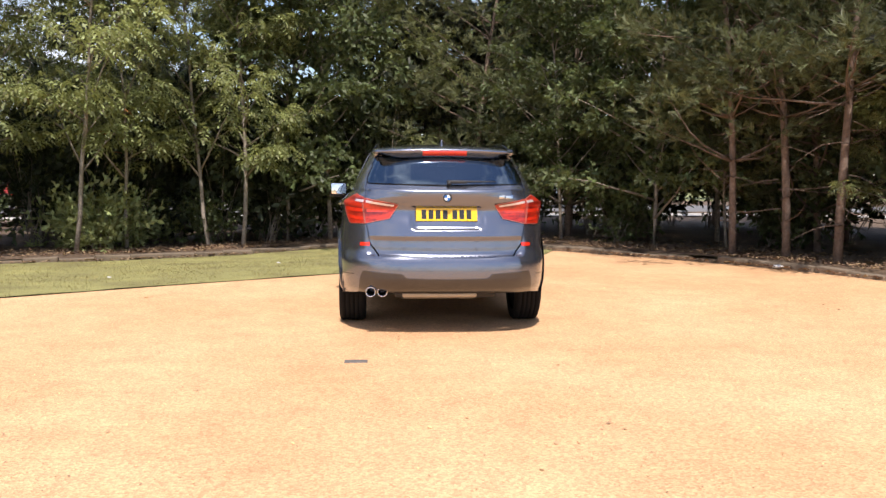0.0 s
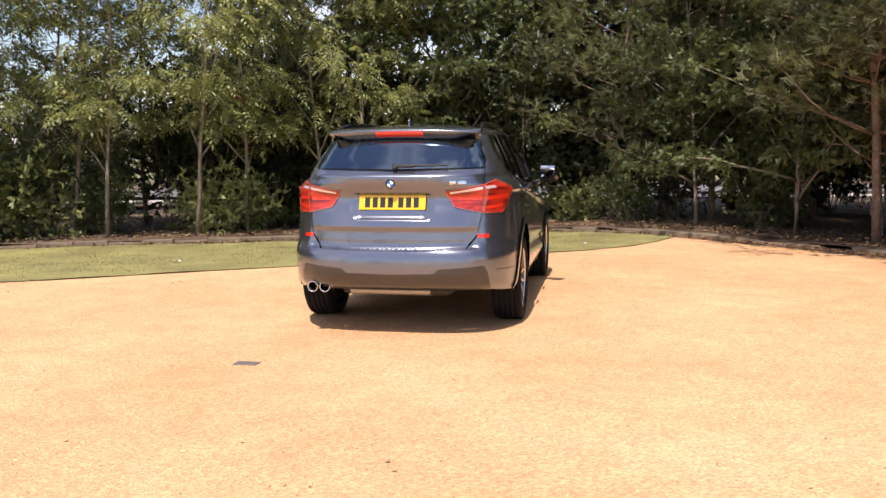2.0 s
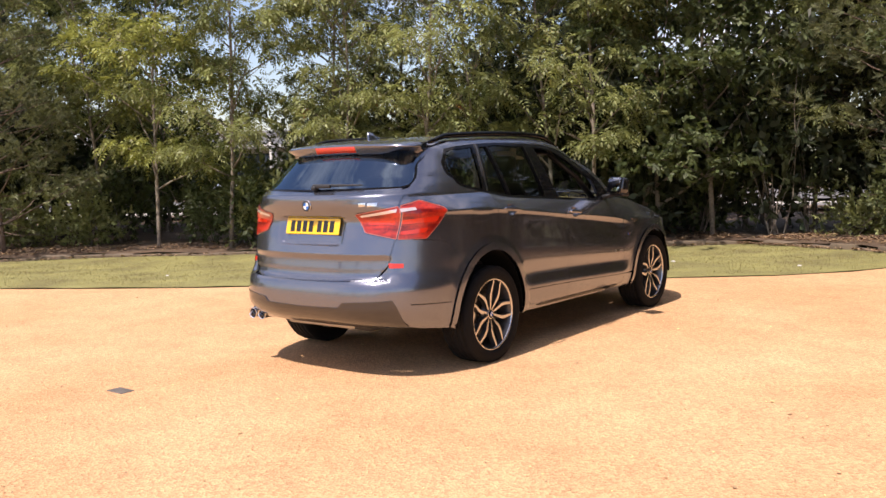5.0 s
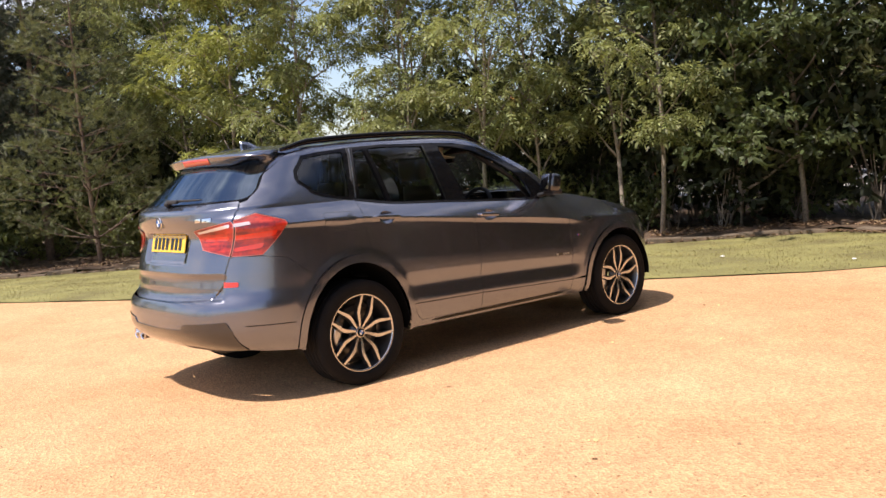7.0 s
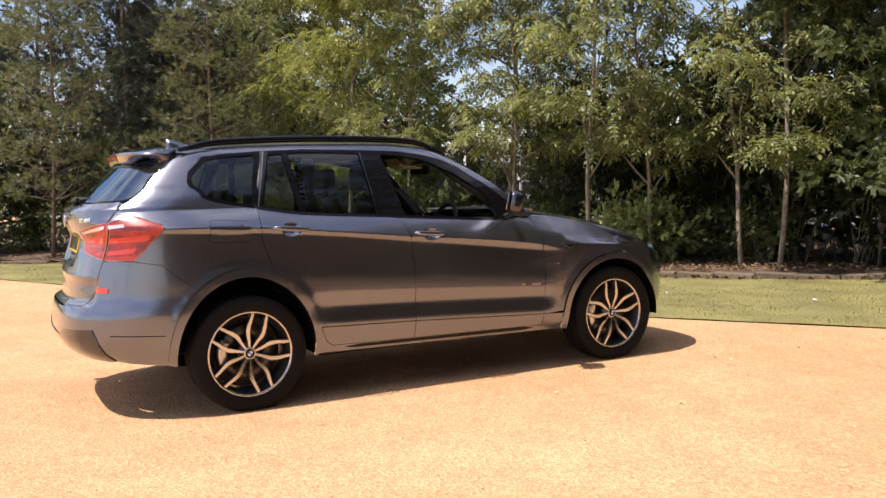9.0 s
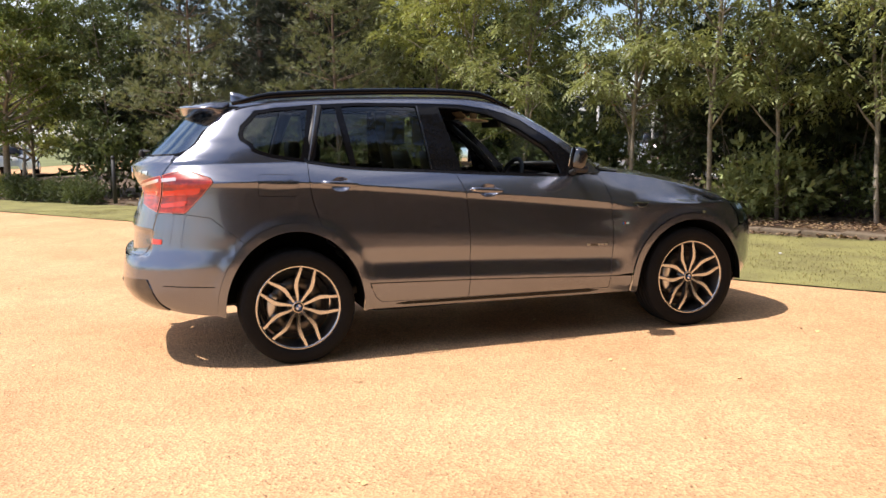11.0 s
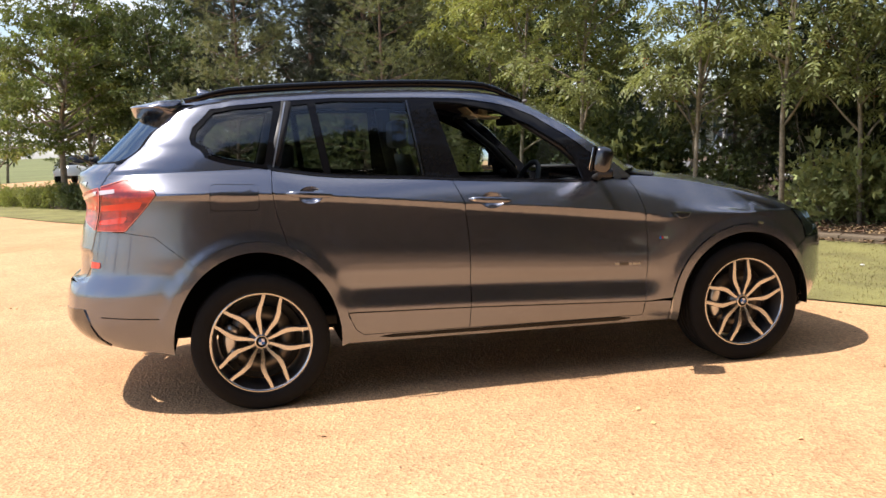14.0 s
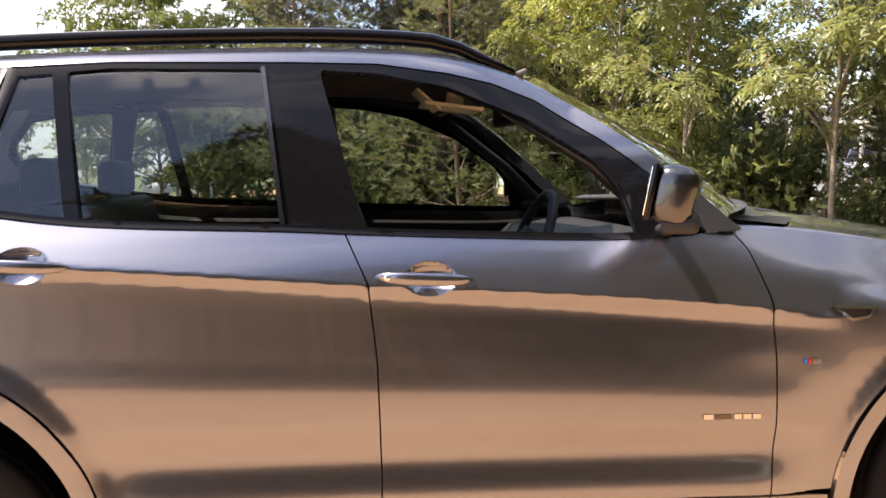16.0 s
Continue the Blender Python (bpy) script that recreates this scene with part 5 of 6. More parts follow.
bm = bmesh.new()
loft(bm, [[screen_pt(i / 14, -1 + j / 12) for j in range(25)] for i in range(15)])
part("windscreen", bm, M_GLASS, car).visible_shadow = False
bm = bmesh.new()
loft(bm, [[screen_pt(0.0, (-1 + j / 12) * 0.93) + Vector((0, d, h)) for j in range(25)] for d, h in ((0.02, 0.012), (-0.03, -0.005), (0.16, -0.03))])
part("scuttle_panel", bm, M_PLASTIC, car)


def roof_pt(y, r, inner=0.0):
    ze = roof_edge(y)
    xe = body(*us(y, ze)).x
    sweep = (0.12 * smooth01(-0.2, 0.19, y) - 0.06 * smooth01(-1.6, -1.9, y)) * (1 - abs(r) ** 2.2)
    return Vector((xe * r * 0.998, y + sweep, ze + 0.040 * (1 - abs(r) ** 2.3) - inner - 0.02 * sweep))


bm = bmesh.new()
loft(bm, [[roof_pt(-1.80 + i / 30 * 1.985, -1 + j / 14) for j in range(29)] for i in range(31)])
part("roof", bm, M_PAINT, car)
bm = bmesh.new()
loft(bm, [[roof_pt(-1.80 + i / 12 * 1.95, (-1 + j / 7) * 0.96, 0.045) for j in range(15)] for i in range(13)])
part("headlining", bm, M_HEADLINER, car)

# tail spoiler with the high brake lamp
bm = bmesh.new()
rings = []
for j in range(33):
    r = -1 + j / 16
    x = 0.640 * r
    e = abs(r) ** 3
    tip = -2.035 + 0.085 * e + 0.07 * abs(r) ** 14
    zt = 1.607 - 0.020 * r * r
    ck = 0.060 * abs(r) ** 9
    fat = 1 - 0.80 * smooth01(0.60, 1.0, abs(r))
    rings.append([(x * 0.965, -1.735, 1.652 - 0.040 * r * r), (x * 0.985, -1.85, 1.640 - 0.030 * r * r), (x, tip + 0.03, zt + 0.005), (x, tip, zt - 0.004), (x, tip + 0.003, zt - 0.012),
                  (x * 0.995, tip + 0.020, zt - 0.058 * fat), (x * 0.99, tip + 0.032, zt - 0.066 * fat), (x * 0.98, tip + 0.075, zt - 0.062 * fat - ck * 0.3), (x * 0.97, -1.84, 1.560 - ck * 0.5), (x * 0.965, -1.735, 1.60 - ck)])
loft(bm, rings, closed=True, cap=True)
for e in bm.edges:
    if len(e.link_faces) == 2 and e.calc_face_angle() > 0.7:
        e.smooth = False
spoiler = part("tail_spoiler", bm, M_PAINT, car)
bm = bmesh.new()
rings = []
for j in range(17):
    x = -0.195 + 0.39 * j / 16
    r = x / 0.63
    tip, zt = -2.035 + 0.085 * abs(r) ** 3, 1.607 - 0.020 * r * r
    rings.append([(x, tip + 0.004, zt - 0.012), (x, tip + 0.001, zt - 0.015), (x, tip + 0.016, zt - 0.054), (x, tip + 0.022, zt - 0.056)])
loft(bm, rings)
part("high_brake_lamp", bm, M_REDLIGHT, spoiler, "red high-level brake lamp bar")
bm = bmesh.new()
rings = []
for i, (y, h, w) in enumerate([(-1.50, 0.004, 0.012), (-1.56, 0.030, 0.024), (-1.61, 0.055, 0.022), (-1.655, 0.068, 0.014), (-1.672, 0.066, 0.006)]):
    zr = roof_pt(max(y, -1.79), 0).z - 0.006
    rings.append([(-w, y, zr), (-w * 0.7, y, zr + h * 0.6), (0, y, zr + h), (w * 0.7, y, zr + h * 0.6), (w, y, zr)])
loft(bm, rings, cap=True)
part("roof_aerial", bm, M_PAINT, car, "shark-fin roof aerial")
for sx in (1, -1):
    bm = bmesh.new()
    pts = []
    for i in range(25):
        y = -1.72 + i / 24 * 1.88
        ends = min(1.0, min(i, 24 - i) / 3.0)
        pts.append((sx * (half_width(max(y, -1.45), roof_edge(y)) - 0.012), y, roof_edge(y) + 0.004 + 0.030 * smooth01(0, 1, ends)))
    tube(bm, pts, [0.010 + 0.006 * min(1, min(i, 24 - i) / 3) for i in range(25)], 8, squash=1.35)
    part("roof_rail", bm, M_BLACK, car, "black roof rail")


# ---- the car: wheels ----
def spin_profile(profile, n=64):
    """Turn a profile of (x, r) about the axle."""
    bm = bmesh.new()
    loft(bm, [[(x, r * math.cos(2 * math.pi * k / n), r * math.sin(2 * math.pi * k / n)) for x, r in profile] for k in range(n)] +
         [[(x, r, 0.0) for x, r in profile]])
    bmesh.ops.remove_doubles(bm, verts=bm.verts, dist=1e-5)
    bmesh.ops.recalc_face_normals(bm, faces=bm.faces)
    return bm


def mesh_of(name, bm, material, smooth=True):
    me = bpy.data.meshes.new(name)
    bm.to_mesh(me)
    bm.free()
    for m in (material if isinstance(material, (list, tuple)) else [material]):
        me.materials.append(m)
    if smooth:
        me.polygons.foreach_set("use_smooth", [True] * len(me.polygons))
    return me


tread = []
for k in range(5):
    x0 = -0.098 + k * 0.0415
    tread += [(x0, 0.3475), (x0 + 0.0315, 0.3475), (x0 + 0.0335, 0.3400), (x0 + 0.0395, 0.3400)]
tyre_profile = [(-0.110, 0.248), (-0.121, 0.270), (-0.1245, 0.300), (-0.118, 0.330)] + tread[:-2] + [(0.1095, 0.342), (0.118, 0.330), (0.1235, 0.312), (0.1245, 0.298), (0.1225, 0.290), (0.1235, 0.285), (0.121, 0.270), (0.112, 0.262), (0.104, 0.252)]
W_TYRE = mesh_of("tyre", spin_profile(tyre_profile, 72), M_RUBBER)
W_RIM = mesh_of("rim", spin_profile([(-0.10, 0.236), (-0.05, 0.222), (0.055, 0.226), (0.085, 0.240), (0.100, 0.246)], 72), M_ALLOYDARK)
W_LIP = mesh_of("rim_lip", spin_profile([(0.096, 0.243), (0.104, 0.2445), (0.1085, 0.250), (0.1085, 0.2575), (0.103, 0.2610), (0.098, 0.258)], 72), M_ALLOY)
W_DISC = mesh_of("brake_disc", spin_profile([(0.000, 0.06), (0.012, 0.062), (0.012, 0.095), (0.018, 0.097), (0.018, 0.172), (-0.008, 0.172), (-0.008, 0.06)], 48), M_DISC)
W_BACK = mesh_of("dust_shield", spin_profile([(-0.030, 0.02), (-0.034, 0.215)], 40), M_PLASTIC)
W_HUB = mesh_of("hub_face", spin_profile([(0.084, 0.020), (0.0845, 0.0345), (0.080, 0.038), (0.066, 0.044), (0.062, 0.066), (0.03, 0.070)], 40), M_ALLOYDARK)
W_CAP = mesh_of("centre_cap", spin_profile([(0.0900, 0.0), (0.0900, 0.018), (0.0892, 0.0245), (0.084, 0.0255)], 32), M_BLACK)
W_RING = mesh_of("hub_ring", spin_profile([(0.084, 0.0258), (0.0865, 0.0262), (0.0868, 0.0335), (0.084, 0.036)], 40), M_ALLOY)
bm = bmesh.new()
for q in range(4):
    vs = [bm.verts.new((0.0906, 0, 0))] + [bm.verts.new((0.0906, 0.0165 * math.cos(a), 0.0165 * math.sin(a))) for a in [radians(90 * q + 90 * i / 8) for i in range(9)]]
    f = bm.faces.new(vs)
    f.material_index = q % 2
bmesh.ops.recalc_face_normals(bm, faces=bm.faces)
W_ROUND = mesh_of("cap_roundel", bm, [M_WHITE, M_BLUE], False)
bm = bmesh.new()
cyl(bm, (0.056, 0, 0), (0.076, 0, 0), 0.0115, 0.0105, 6)
W_BOLT = mesh_of("wheel_bolt", bm, M_INK, False)
bm = bmesh.new()
rings = []
for i in range(9):
    a = radians(148 + 64 * i / 8)
    rings.append([(x, r * math.cos(a), r * math.sin(a)) for x, r in ((-0.04, 0.125), (0.042, 0.125), (0.048, 0.14), (0.048, 0.175), (0.036, 0.19), (-0.04, 0.19))])
loft(bm, rings, closed=True, cap=True)
W_CALIPER = mesh_of("brake_caliper", bm, M_SATIN)
bm = bmesh.new()                            # one arm: machined face, dark flanks
front, back_l = [], []
for i in range(13):
    t = i / 12
    r = 0.030 + (0.2505 - 0.030) * t
    ang = radians(spline([(0, 17.0), (0.20, 18.5), (0.42, 20.5), (0.62, 17.0), (0.82, 12.2), (1.0, 10.0)], t))
    w = 0.0058 + 0.0046 * math.sin(math.pi * t) ** 2 + 0.0022 * t
    x = 0.080 + 0.010 * math.sin(math.pi * t * 0.7) + 0.013 * t
    c = Vector((x, r * math.sin(ang), r * math.cos(ang)))
    tang = Vector((0, math.cos(ang), -math.sin(ang)))
    depth = 0.030 + 0.012 * t
    front.append([c - tang * w - Vector((depth, 0, 0)) - tang * 0.004, c - tang * w, c + tang * w, c + tang * w - Vector((depth, 0, 0)) + tang * 0.004])
vs = [[bm.verts.new(p) for p in ring] for ring in front]
for i in range(12):
    for j in range(3):
        f = bm.faces.new((vs[i][j], vs[i][j + 1], vs[i + 1][j + 1], vs[i + 1][j]))
        f.material_index = 0 if j == 1 else 1
bmesh.ops.recalc_face_normals(bm, faces=bm.faces)
W_ARM = mesh_of("spoke", bm, [M_ALLOY, M_ALLOYDARK], False)
flip_arm = bmesh.new()
flip_arm.from_mesh(W_ARM)
bmesh.ops.scale(flip_arm, vec=(1, -1, 1), verts=flip_arm.verts)
bmesh.ops.reverse_faces(flip_arm, faces=flip_arm.faces)
W_ARM2 = mesh_of("spoke", flip_arm, [M_ALLOY, M_ALLOYDARK], False)


def wheel(x, y, turn, spin):
    w = new("wheel")
    w.parent = car
    w.empty_display_size = 0.1
    w.matrix_basis = pose(x, y, 0.351, 0, 0, turn) @ Matrix.Diagonal((1.0, 1.022, 1.022, 1.0))
    tagged(w, "alloy wheel with five paired spokes and black tyre")
    for nm, me in (("tyre", W_TYRE), ("rim", W_RIM), ("rim_lip", W_LIP), ("brake_disc", W_DISC), ("dust_shield", W_BACK), ("hub_face", W_HUB), ("hub_ring", W_RING), ("centre_cap", W_CAP), ("cap_roundel", W_ROUND), ("brake_caliper", W_CALIPER)):
        o = new(nm, me)
        o.parent = w
        if nm in ("centre_cap", "cap_roundel"):
            o.rotation_euler = (radians(spin + 20), 0, 0)
    for k in range(5):
        for me in (W_ARM, W_ARM2):
            o = new("spoke", me)
            o.parent = w
            o.rotation_euler = (radians(spin + 72 * k), 0, 0)
        o = new("wheel_bolt", W_BOLT)
        o.parent = w
        a = radians(spin + 36 + 72 * k)
        o.location = (0.006, -0.052 * math.sin(a), 0.052 * math.cos(a))


wheel(0.822, -1.405, 0, -16)
wheel(0.822, 1.405, 0, 5)
wheel(-0.822, -1.405, 180, 25)
wheel(-0.822, 1.405, 180, 50)

# underside
for nm, c, size, bv in (("underbody", (0, -0.02, 0.33), (1.72, 1.84, 0.10), 0.03), ("floor_tray", (0, -0.02, 0.27), (1.30, 1.70, 0.08), 0.03), ("rear_tray", (0, -1.72, 0.38), (0.90, 0.95, 0.16), 0.05), ("front_tray", (0, 1.62, 0.36), (0.90, 0.85, 0.16), 0.05), ("rear_axle", (0, -1.40, 0.34), (1.30, 0.10, 0.08), 0.02), ("front_axle", (0, 1.40, 0.34), (1.30, 0.10, 0.08), 0.02)):
    bm = bmesh.new()
    box(bm, c, size, bv)
    part(nm, bm, M_PLASTIC, car)
bm = bmesh.new()
box(bm, (-0.05, -2.13, 0.335), (0.66, 0.14, 0.075), 0.02, Matrix.Rotation(radians(-14), 4, "X"))
part("silencer", bm, mat("bare_steel", (0.46, 0.43, 0.38), 0.5, 0.6, var=0.15, bscale=90), car, "bare metal silencer under the bumper")
for ex in (-0.652, -0.552):
    bm = bmesh.new()
    prof = [(-2.00, 0.036), (-2.280, 0.0385), (-2.305, 0.042), (-2.315, 0.0435), (-2.315, 0.0385), (-2.307, 0.035), (-2.17, 0.034)]
    loft(bm, [[(ex + r * math.cos(2 * math.pi * k / 28), y, 0.375 + r * math.sin(2 * math.pi * k / 28)) for k in range(28)] for y, r in prof], closed=True)
    tail = part("exhaust_tailpipe", bm, M_CHROME, car, "polished round exhaust tailpipe")
    bm = bmesh.new()
    cyl(bm, (ex, -2.18, 0.375), (ex, -2.19, 0.375), 0.034, n=24)
    part("soot_bore", bm, M_INK, tail, "black sooty bore")

# ---- the car: fittings ----
NZ, PW, PH = 1.040, 0.528, 0.113
pl_y = body(*ur(0.0, NZ)).y - 0.010
tilt = math.atan2(body(*ur(0, 1.08)).y - body(*ur(0, 0.99)).y, 0.09)
bm = bmesh.new()
box(bm, (0, pl_y, NZ), (PW, 0.006, PH), 0.002, Matrix.Rotation(-tilt, 4, "X"))
plate = part("number_plate", bm, M_PLATE, car, "yellow rear number plate with plain dark bars", False)
bm = bmesh.new()
box(bm, (0, 0, 0), (0.041, 0.003, 0.079), 0.0)
W_BAR = mesh_of("plate_bar", bm, M_INK, False)
for i in range(7):
    o = new("plate_bar", W_BAR)
    o.parent = plate
    x = -0.197 + 0.061 * i + (0.022 if i > 3 else 0)
    o.location = (x, pl_y - 0.0035, NZ)
    o.rotation_euler = (-tilt, 0, 0)


def roundel(x, z, r, parent):
    p = body(*ur(x, z))
    bm = bmesh.new()
    cyl(bm, (x, p.y + 0.004, z), (x, p.y - 0.008, z), r, r * 0.95, 32)
    o = part("badge", bm, M_CHROME, parent, "round enamel badge with blue and white quarters")
    for nm, rr, dy, mats in (("badge_ring", r * 0.93, -0.0088, [M_INK, M_INK]), ("badge_quarter", r * 0.60, -0.0096, [M_WHITE, M_BLUE])):
        bm = bmesh.new()
        for q in range(4):
            vs = [bm.verts.new((x, p.y + dy, z))] + [bm.verts.new((x + rr * math.cos(a), p.y + dy, z + rr * math.sin(a))) for a in [radians(90 * q + 90 * i / 8) for i in range(9)]]
            bm.faces.new(vs).material_index = q % 2
        part(nm, bm, mats, o, smooth=False)


roundel(0.0, 1.185, 0.042, gate)
for x0, x1 in ((0.452, 0.500), (0.512, 0.575)):
    skin("model_lettering", [ur(x0, 1.178), ur(x1, 1.182), ur(x1, 1.206), ur(x0, 1.202)], body, M_CHROME, gate, lift=0.003, rim=0.003, du=0.1, dv=0.1, label="chrome bar where lettering stands")
# rear wiper
bm = bmesh.new()
pts = [body(*ur(x, 1.312)) + Vector((0, -0.022, 0.012)) for x in (0.0, 0.12, 0.24, 0.36, 0.43)]
tube(bm, pts, [0.012, 0.010, 0.008, 0.006, 0.004], 8)
cyl(bm, body(*ur(0.02, 1.296)) + Vector((0, 0.0, 0)), body(*ur(0.02, 1.296)) + Vector((0, -0.035, 0.018)), 0.022, 0.016, 16)
box(bm, body(*ur(0.09, 1.305)) + Vector((0, -0.028, 0.014)), (0.17, 0.022, 0.026), 0.008)
part("rear_wiper", bm, M_PLASTIC, car, "black rear wiper arm")

for side, chart, flip, sx in (("right", body, False, 1), ("left", body_left, True, -1)):
    for cy, cz, slope in ((-1.120, 1.104, -0.080), (-0.150, 1.030, -0.072)):
        bm = bmesh.new()
        rings = []
        for i in range(15):
            t = -1 + i / 7
            y = cy + 0.124 * t
            k = math.sqrt(max(0.0, 1 - abs(t) ** 3.2)) * 0.9 + 0.1
            zc = cz + slope * 0.124 * t
            xo = half_width(y, zc) + 0.004 + 0.030 * (1 - abs(t) ** 3)
            rings.append([(sx * (xo + 0.009 * k * math.cos(a)), y, zc + 0.0165 * k * math.sin(a)) for a in [2 * math.pi * j / 12 for j in range(12)]])
        loft(bm, rings, closed=True, cap=True)
        h = part("door_handle", bm, M_PAINT, car, "grey bow door handle")
        if cy > -0.5 and sx > 0:
            bm = bmesh.new()
            cyl(bm, (half_width(-0.245, 1.037) + 0.018, -0.245, 1.037), (half_width(-0.245, 1.037) + 0.031, -0.245, 1.037), 0.0085, n=16)
            part("lock_barrel", bm, M_CHROME, h, "chrome lock barrel")
    # mirror
    mirror = new("door_mirror")
    mirror.parent = car
    mirror.empty_display_size = 0.1
    aim = Matrix.Rotation(radians(-27 if sx > 0 else 6), 4, "Z") @ Matrix.Rotation(radians(-12 if sx > 0 else -4), 4, "X")
    heart, back = Vector((sx * 1.036, 0.462, 1.222)), aim @ Vector((0, -1, 0))
    bm = bmesh.new()
    box(bm, heart, (0.188, 0.104, 0.146), 0.048, aim, 5)
    part("mirror_cap", bm, M_DARKPAINT, mirror, "dark grey rounded mirror cap")
    bm = bmesh.new()
    box(bm, heart + back * 0.050, (0.186, 0.016, 0.140), 0.0075, aim, 3)
    part("mirror_rim", bm, M_BLACK, mirror)
    bm = bmesh.new()
    box(bm, heart + back * 0.0590, (0.168, 0.004, 0.118), 0.001, aim)
    part("mirror_glass", bm, M_MIRROR, mirror, "silvered mirror glass")
    bm = bmesh.new()
    box(bm, (sx * 1.030, 0.476, 1.150), (0.180, 0.088, 0.040), 0.016, Matrix.Rotation(radians(-sx * 24), 4, "Z"), 3)
    tube(bm, [(sx * 0.84, 0.50, 1.118), (sx * 0.91, 0.495, 1.132), (sx * 0.98, 0.485, 1.148)], [0.030, 0.024, 0.018], 10, squash=0.7)
    part("mirror_foot", bm, M_PLASTIC, mirror, "black mirror foot")
    skin("mirror_triangle", [(0.428, 1.113), (0.585, 1.108), (0.560, 1.180), (0.420, 1.294), (0.388, 1.250)], chart, M_BLACK, car, lift=0.003, rim=0.01, du=0.1, dv=0.1, flip=flip)
    vent_ = rounded([(0.925, 0.907), (1.055, 0.900), (1.035, 0.872), (0.985, 0.866)], 0.006, 3)
    g = skin("wing_vent", vent_, chart, M_ALLOY, car, holes=[shrink(dense(vent_, 0.02), 0.0075)], lift=0.006, rim=0.005, du=0.1, dv=0.05, step=0.012, flip=flip, label="chrome-framed wing vent")
    skin("vent_mesh", shrink(dense(vent_, 0.02), 0.005), chart, M_PLASTIC, g, lift=0.002, rim=0, du=0.1, dv=0.05, flip=flip)
    for y0, y1, z0, m_ in ((0.572, 0.598, 0.631, M_SATIN), (0.604, 0.650, 0.629, M_DISC), (0.656, 0.676, 0.627, M_SATIN), (0.681, 0.703, 0.626, M_SATIN), (0.708, 0.730, 0.625, M_SATIN), (0.852, 0.862, 0.764, M_BLUE), (0.864, 0.872, 0.764, M_REDLIGHT), (0.875, 0.900, 0.763, M_CHROME)):
        skin("side_lettering", [(y0, z0 - 0.006), (y1, z0 - 0.007), (y1, z0 + 0.006), (y0, z0 + 0.007)], chart, m_, car, lift=0.003, rim=0.002, du=0.1, dv=0.1, flip=flip, label="small bar where lettering stands")
    skin("crease_line", [(-0.955, 0.4690), (-0.27, 0.4475), (0.90, 0.3945), (0.90, 0.3985), (-0.27, 0.4520), (-0.955, 0.4740)], chart, M_BLACK, car, lift=0.0022, rim=0.002, du=0.2, dv=0.1, flip=flip, label="thin dark joint along the doors")
    skin("bumper_joint", [us(-2.19, 0.520), us(-1.90, 0.508), us(-1.90, 0.513), us(-2.19, 0.525)], chart, M_BLACK, car, lift=0.002, rim=0.002, du=0.2, dv=0.1, flip=flip, label="thin dark joint along the bumper side")
    skin("sill_trim", [(-0.72, 0.316), (0.60, 0.296), (0.68, 0.306), (0.60, 0.318), (-0.70, 0.334), (-0.78, 0.326)], chart, M_BLACK, car, lift=0.003, rim=0.003, du=0.2, dv=0.1, flip=flip, label="glossy black sill insert")
    # pillar and roof linings inside
    for pts, rad, sq in (([(0.76, -0.36, 1.15), (0.70, -0.42, 1.38), (0.60, -0.46, 1.585)], [0.055, 0.045, 0.05], 0.6), ([(0.74, 0.60, 1.06), (0.67, 0.36, 1.30), (0.55, 0.06, 1.52)], [0.035, 0.028, 0.03], 0.7), ([(0.79, -1.30, 1.20), (0.74, -1.26, 1.38), (0.63, -1.20, 1.58)], [0.05, 0.04, 0.05], 0.7)):
        bm = bmesh.new()
        tube(bm, [(sx * x, y, z) for x, y, z in pts], rad, 8, squash=sq)
        part("pillar_lining", bm, M_INTERIOR, car)

# ---- the car: cabin ----
def seat(x, y, name):
    s = new(name)
    s.parent = car
    s.empty_display_size = 0.1
    bm = bmesh.new()
    box(bm, (x, y + 0.12, 0.66), (0.50, 0.52, 0.16), 0.05, Matrix.Rotation(radians(6), 4, "X"), 3)
    part("cushion", bm, M_INTERIOR, s)
    bm = bmesh.new()
    rings = []
    for i in range(9):
        t = i / 8
        w = 0.235 + 0.02 * math.sin(math.pi * t) - 0.07 * t ** 3
        yy = y - 0.13 - 0.16 * t
        z = 0.68 + 0.60 * t
        rings.append([(x + w * math.cos(a), yy + 0.075 * math.sin(a) * (1.15 - 0.5 * t), z) for a in [2 * math.pi * k / 14 for k in range(14)]])
    loft(bm, rings, closed=True, cap=True)
    part("backrest", bm, M_INTERIOR, s)
    bm = bmesh.new()
    box(bm, (x, y - 0.325, 1.415), (0.265, 0.10, 0.185), 0.045, None, 4)
    part("headrest", bm, M_INTERIOR, s)
    bm = bmesh.new()
    for dx in (-0.07, 0.07):
        cyl(bm, (x + dx, y - 0.30, 1.24), (x + dx, y - 0.325, 1.36), 0.007, n=8)
    part("headrest_post", bm, M_CHROME, s)


seat(0.37, -0.08, "front_seat")
seat(-0.37, -0.08, "front_seat")
bench = new("rear_bench")
bench.parent = car
bench.empty_display_size = 0.1
bm = bmesh.new()
box(bm, (0, -0.82, 0.68), (1.30, 0.50, 0.18), 0.05, None, 3)
part("cushion", bm, M_INTERIOR, bench)
bm = bmesh.new()
box(bm, (0, -1.12, 0.95), (1.30, 0.14, 0.56), 0.05, Matrix.Rotation(radians(14), 4, "X"), 3)
part("backrest", bm, M_INTERIOR, bench)
for x in (-0.40, 0.40):
    bm = bmesh.new()
    box(bm, (x, -1.20, 1.300), (0.26, 0.09, 0.13), 0.04, None, 3)
    part("headrest", bm, M_INTERIOR, bench)
bm = bmesh.new()
rings = []
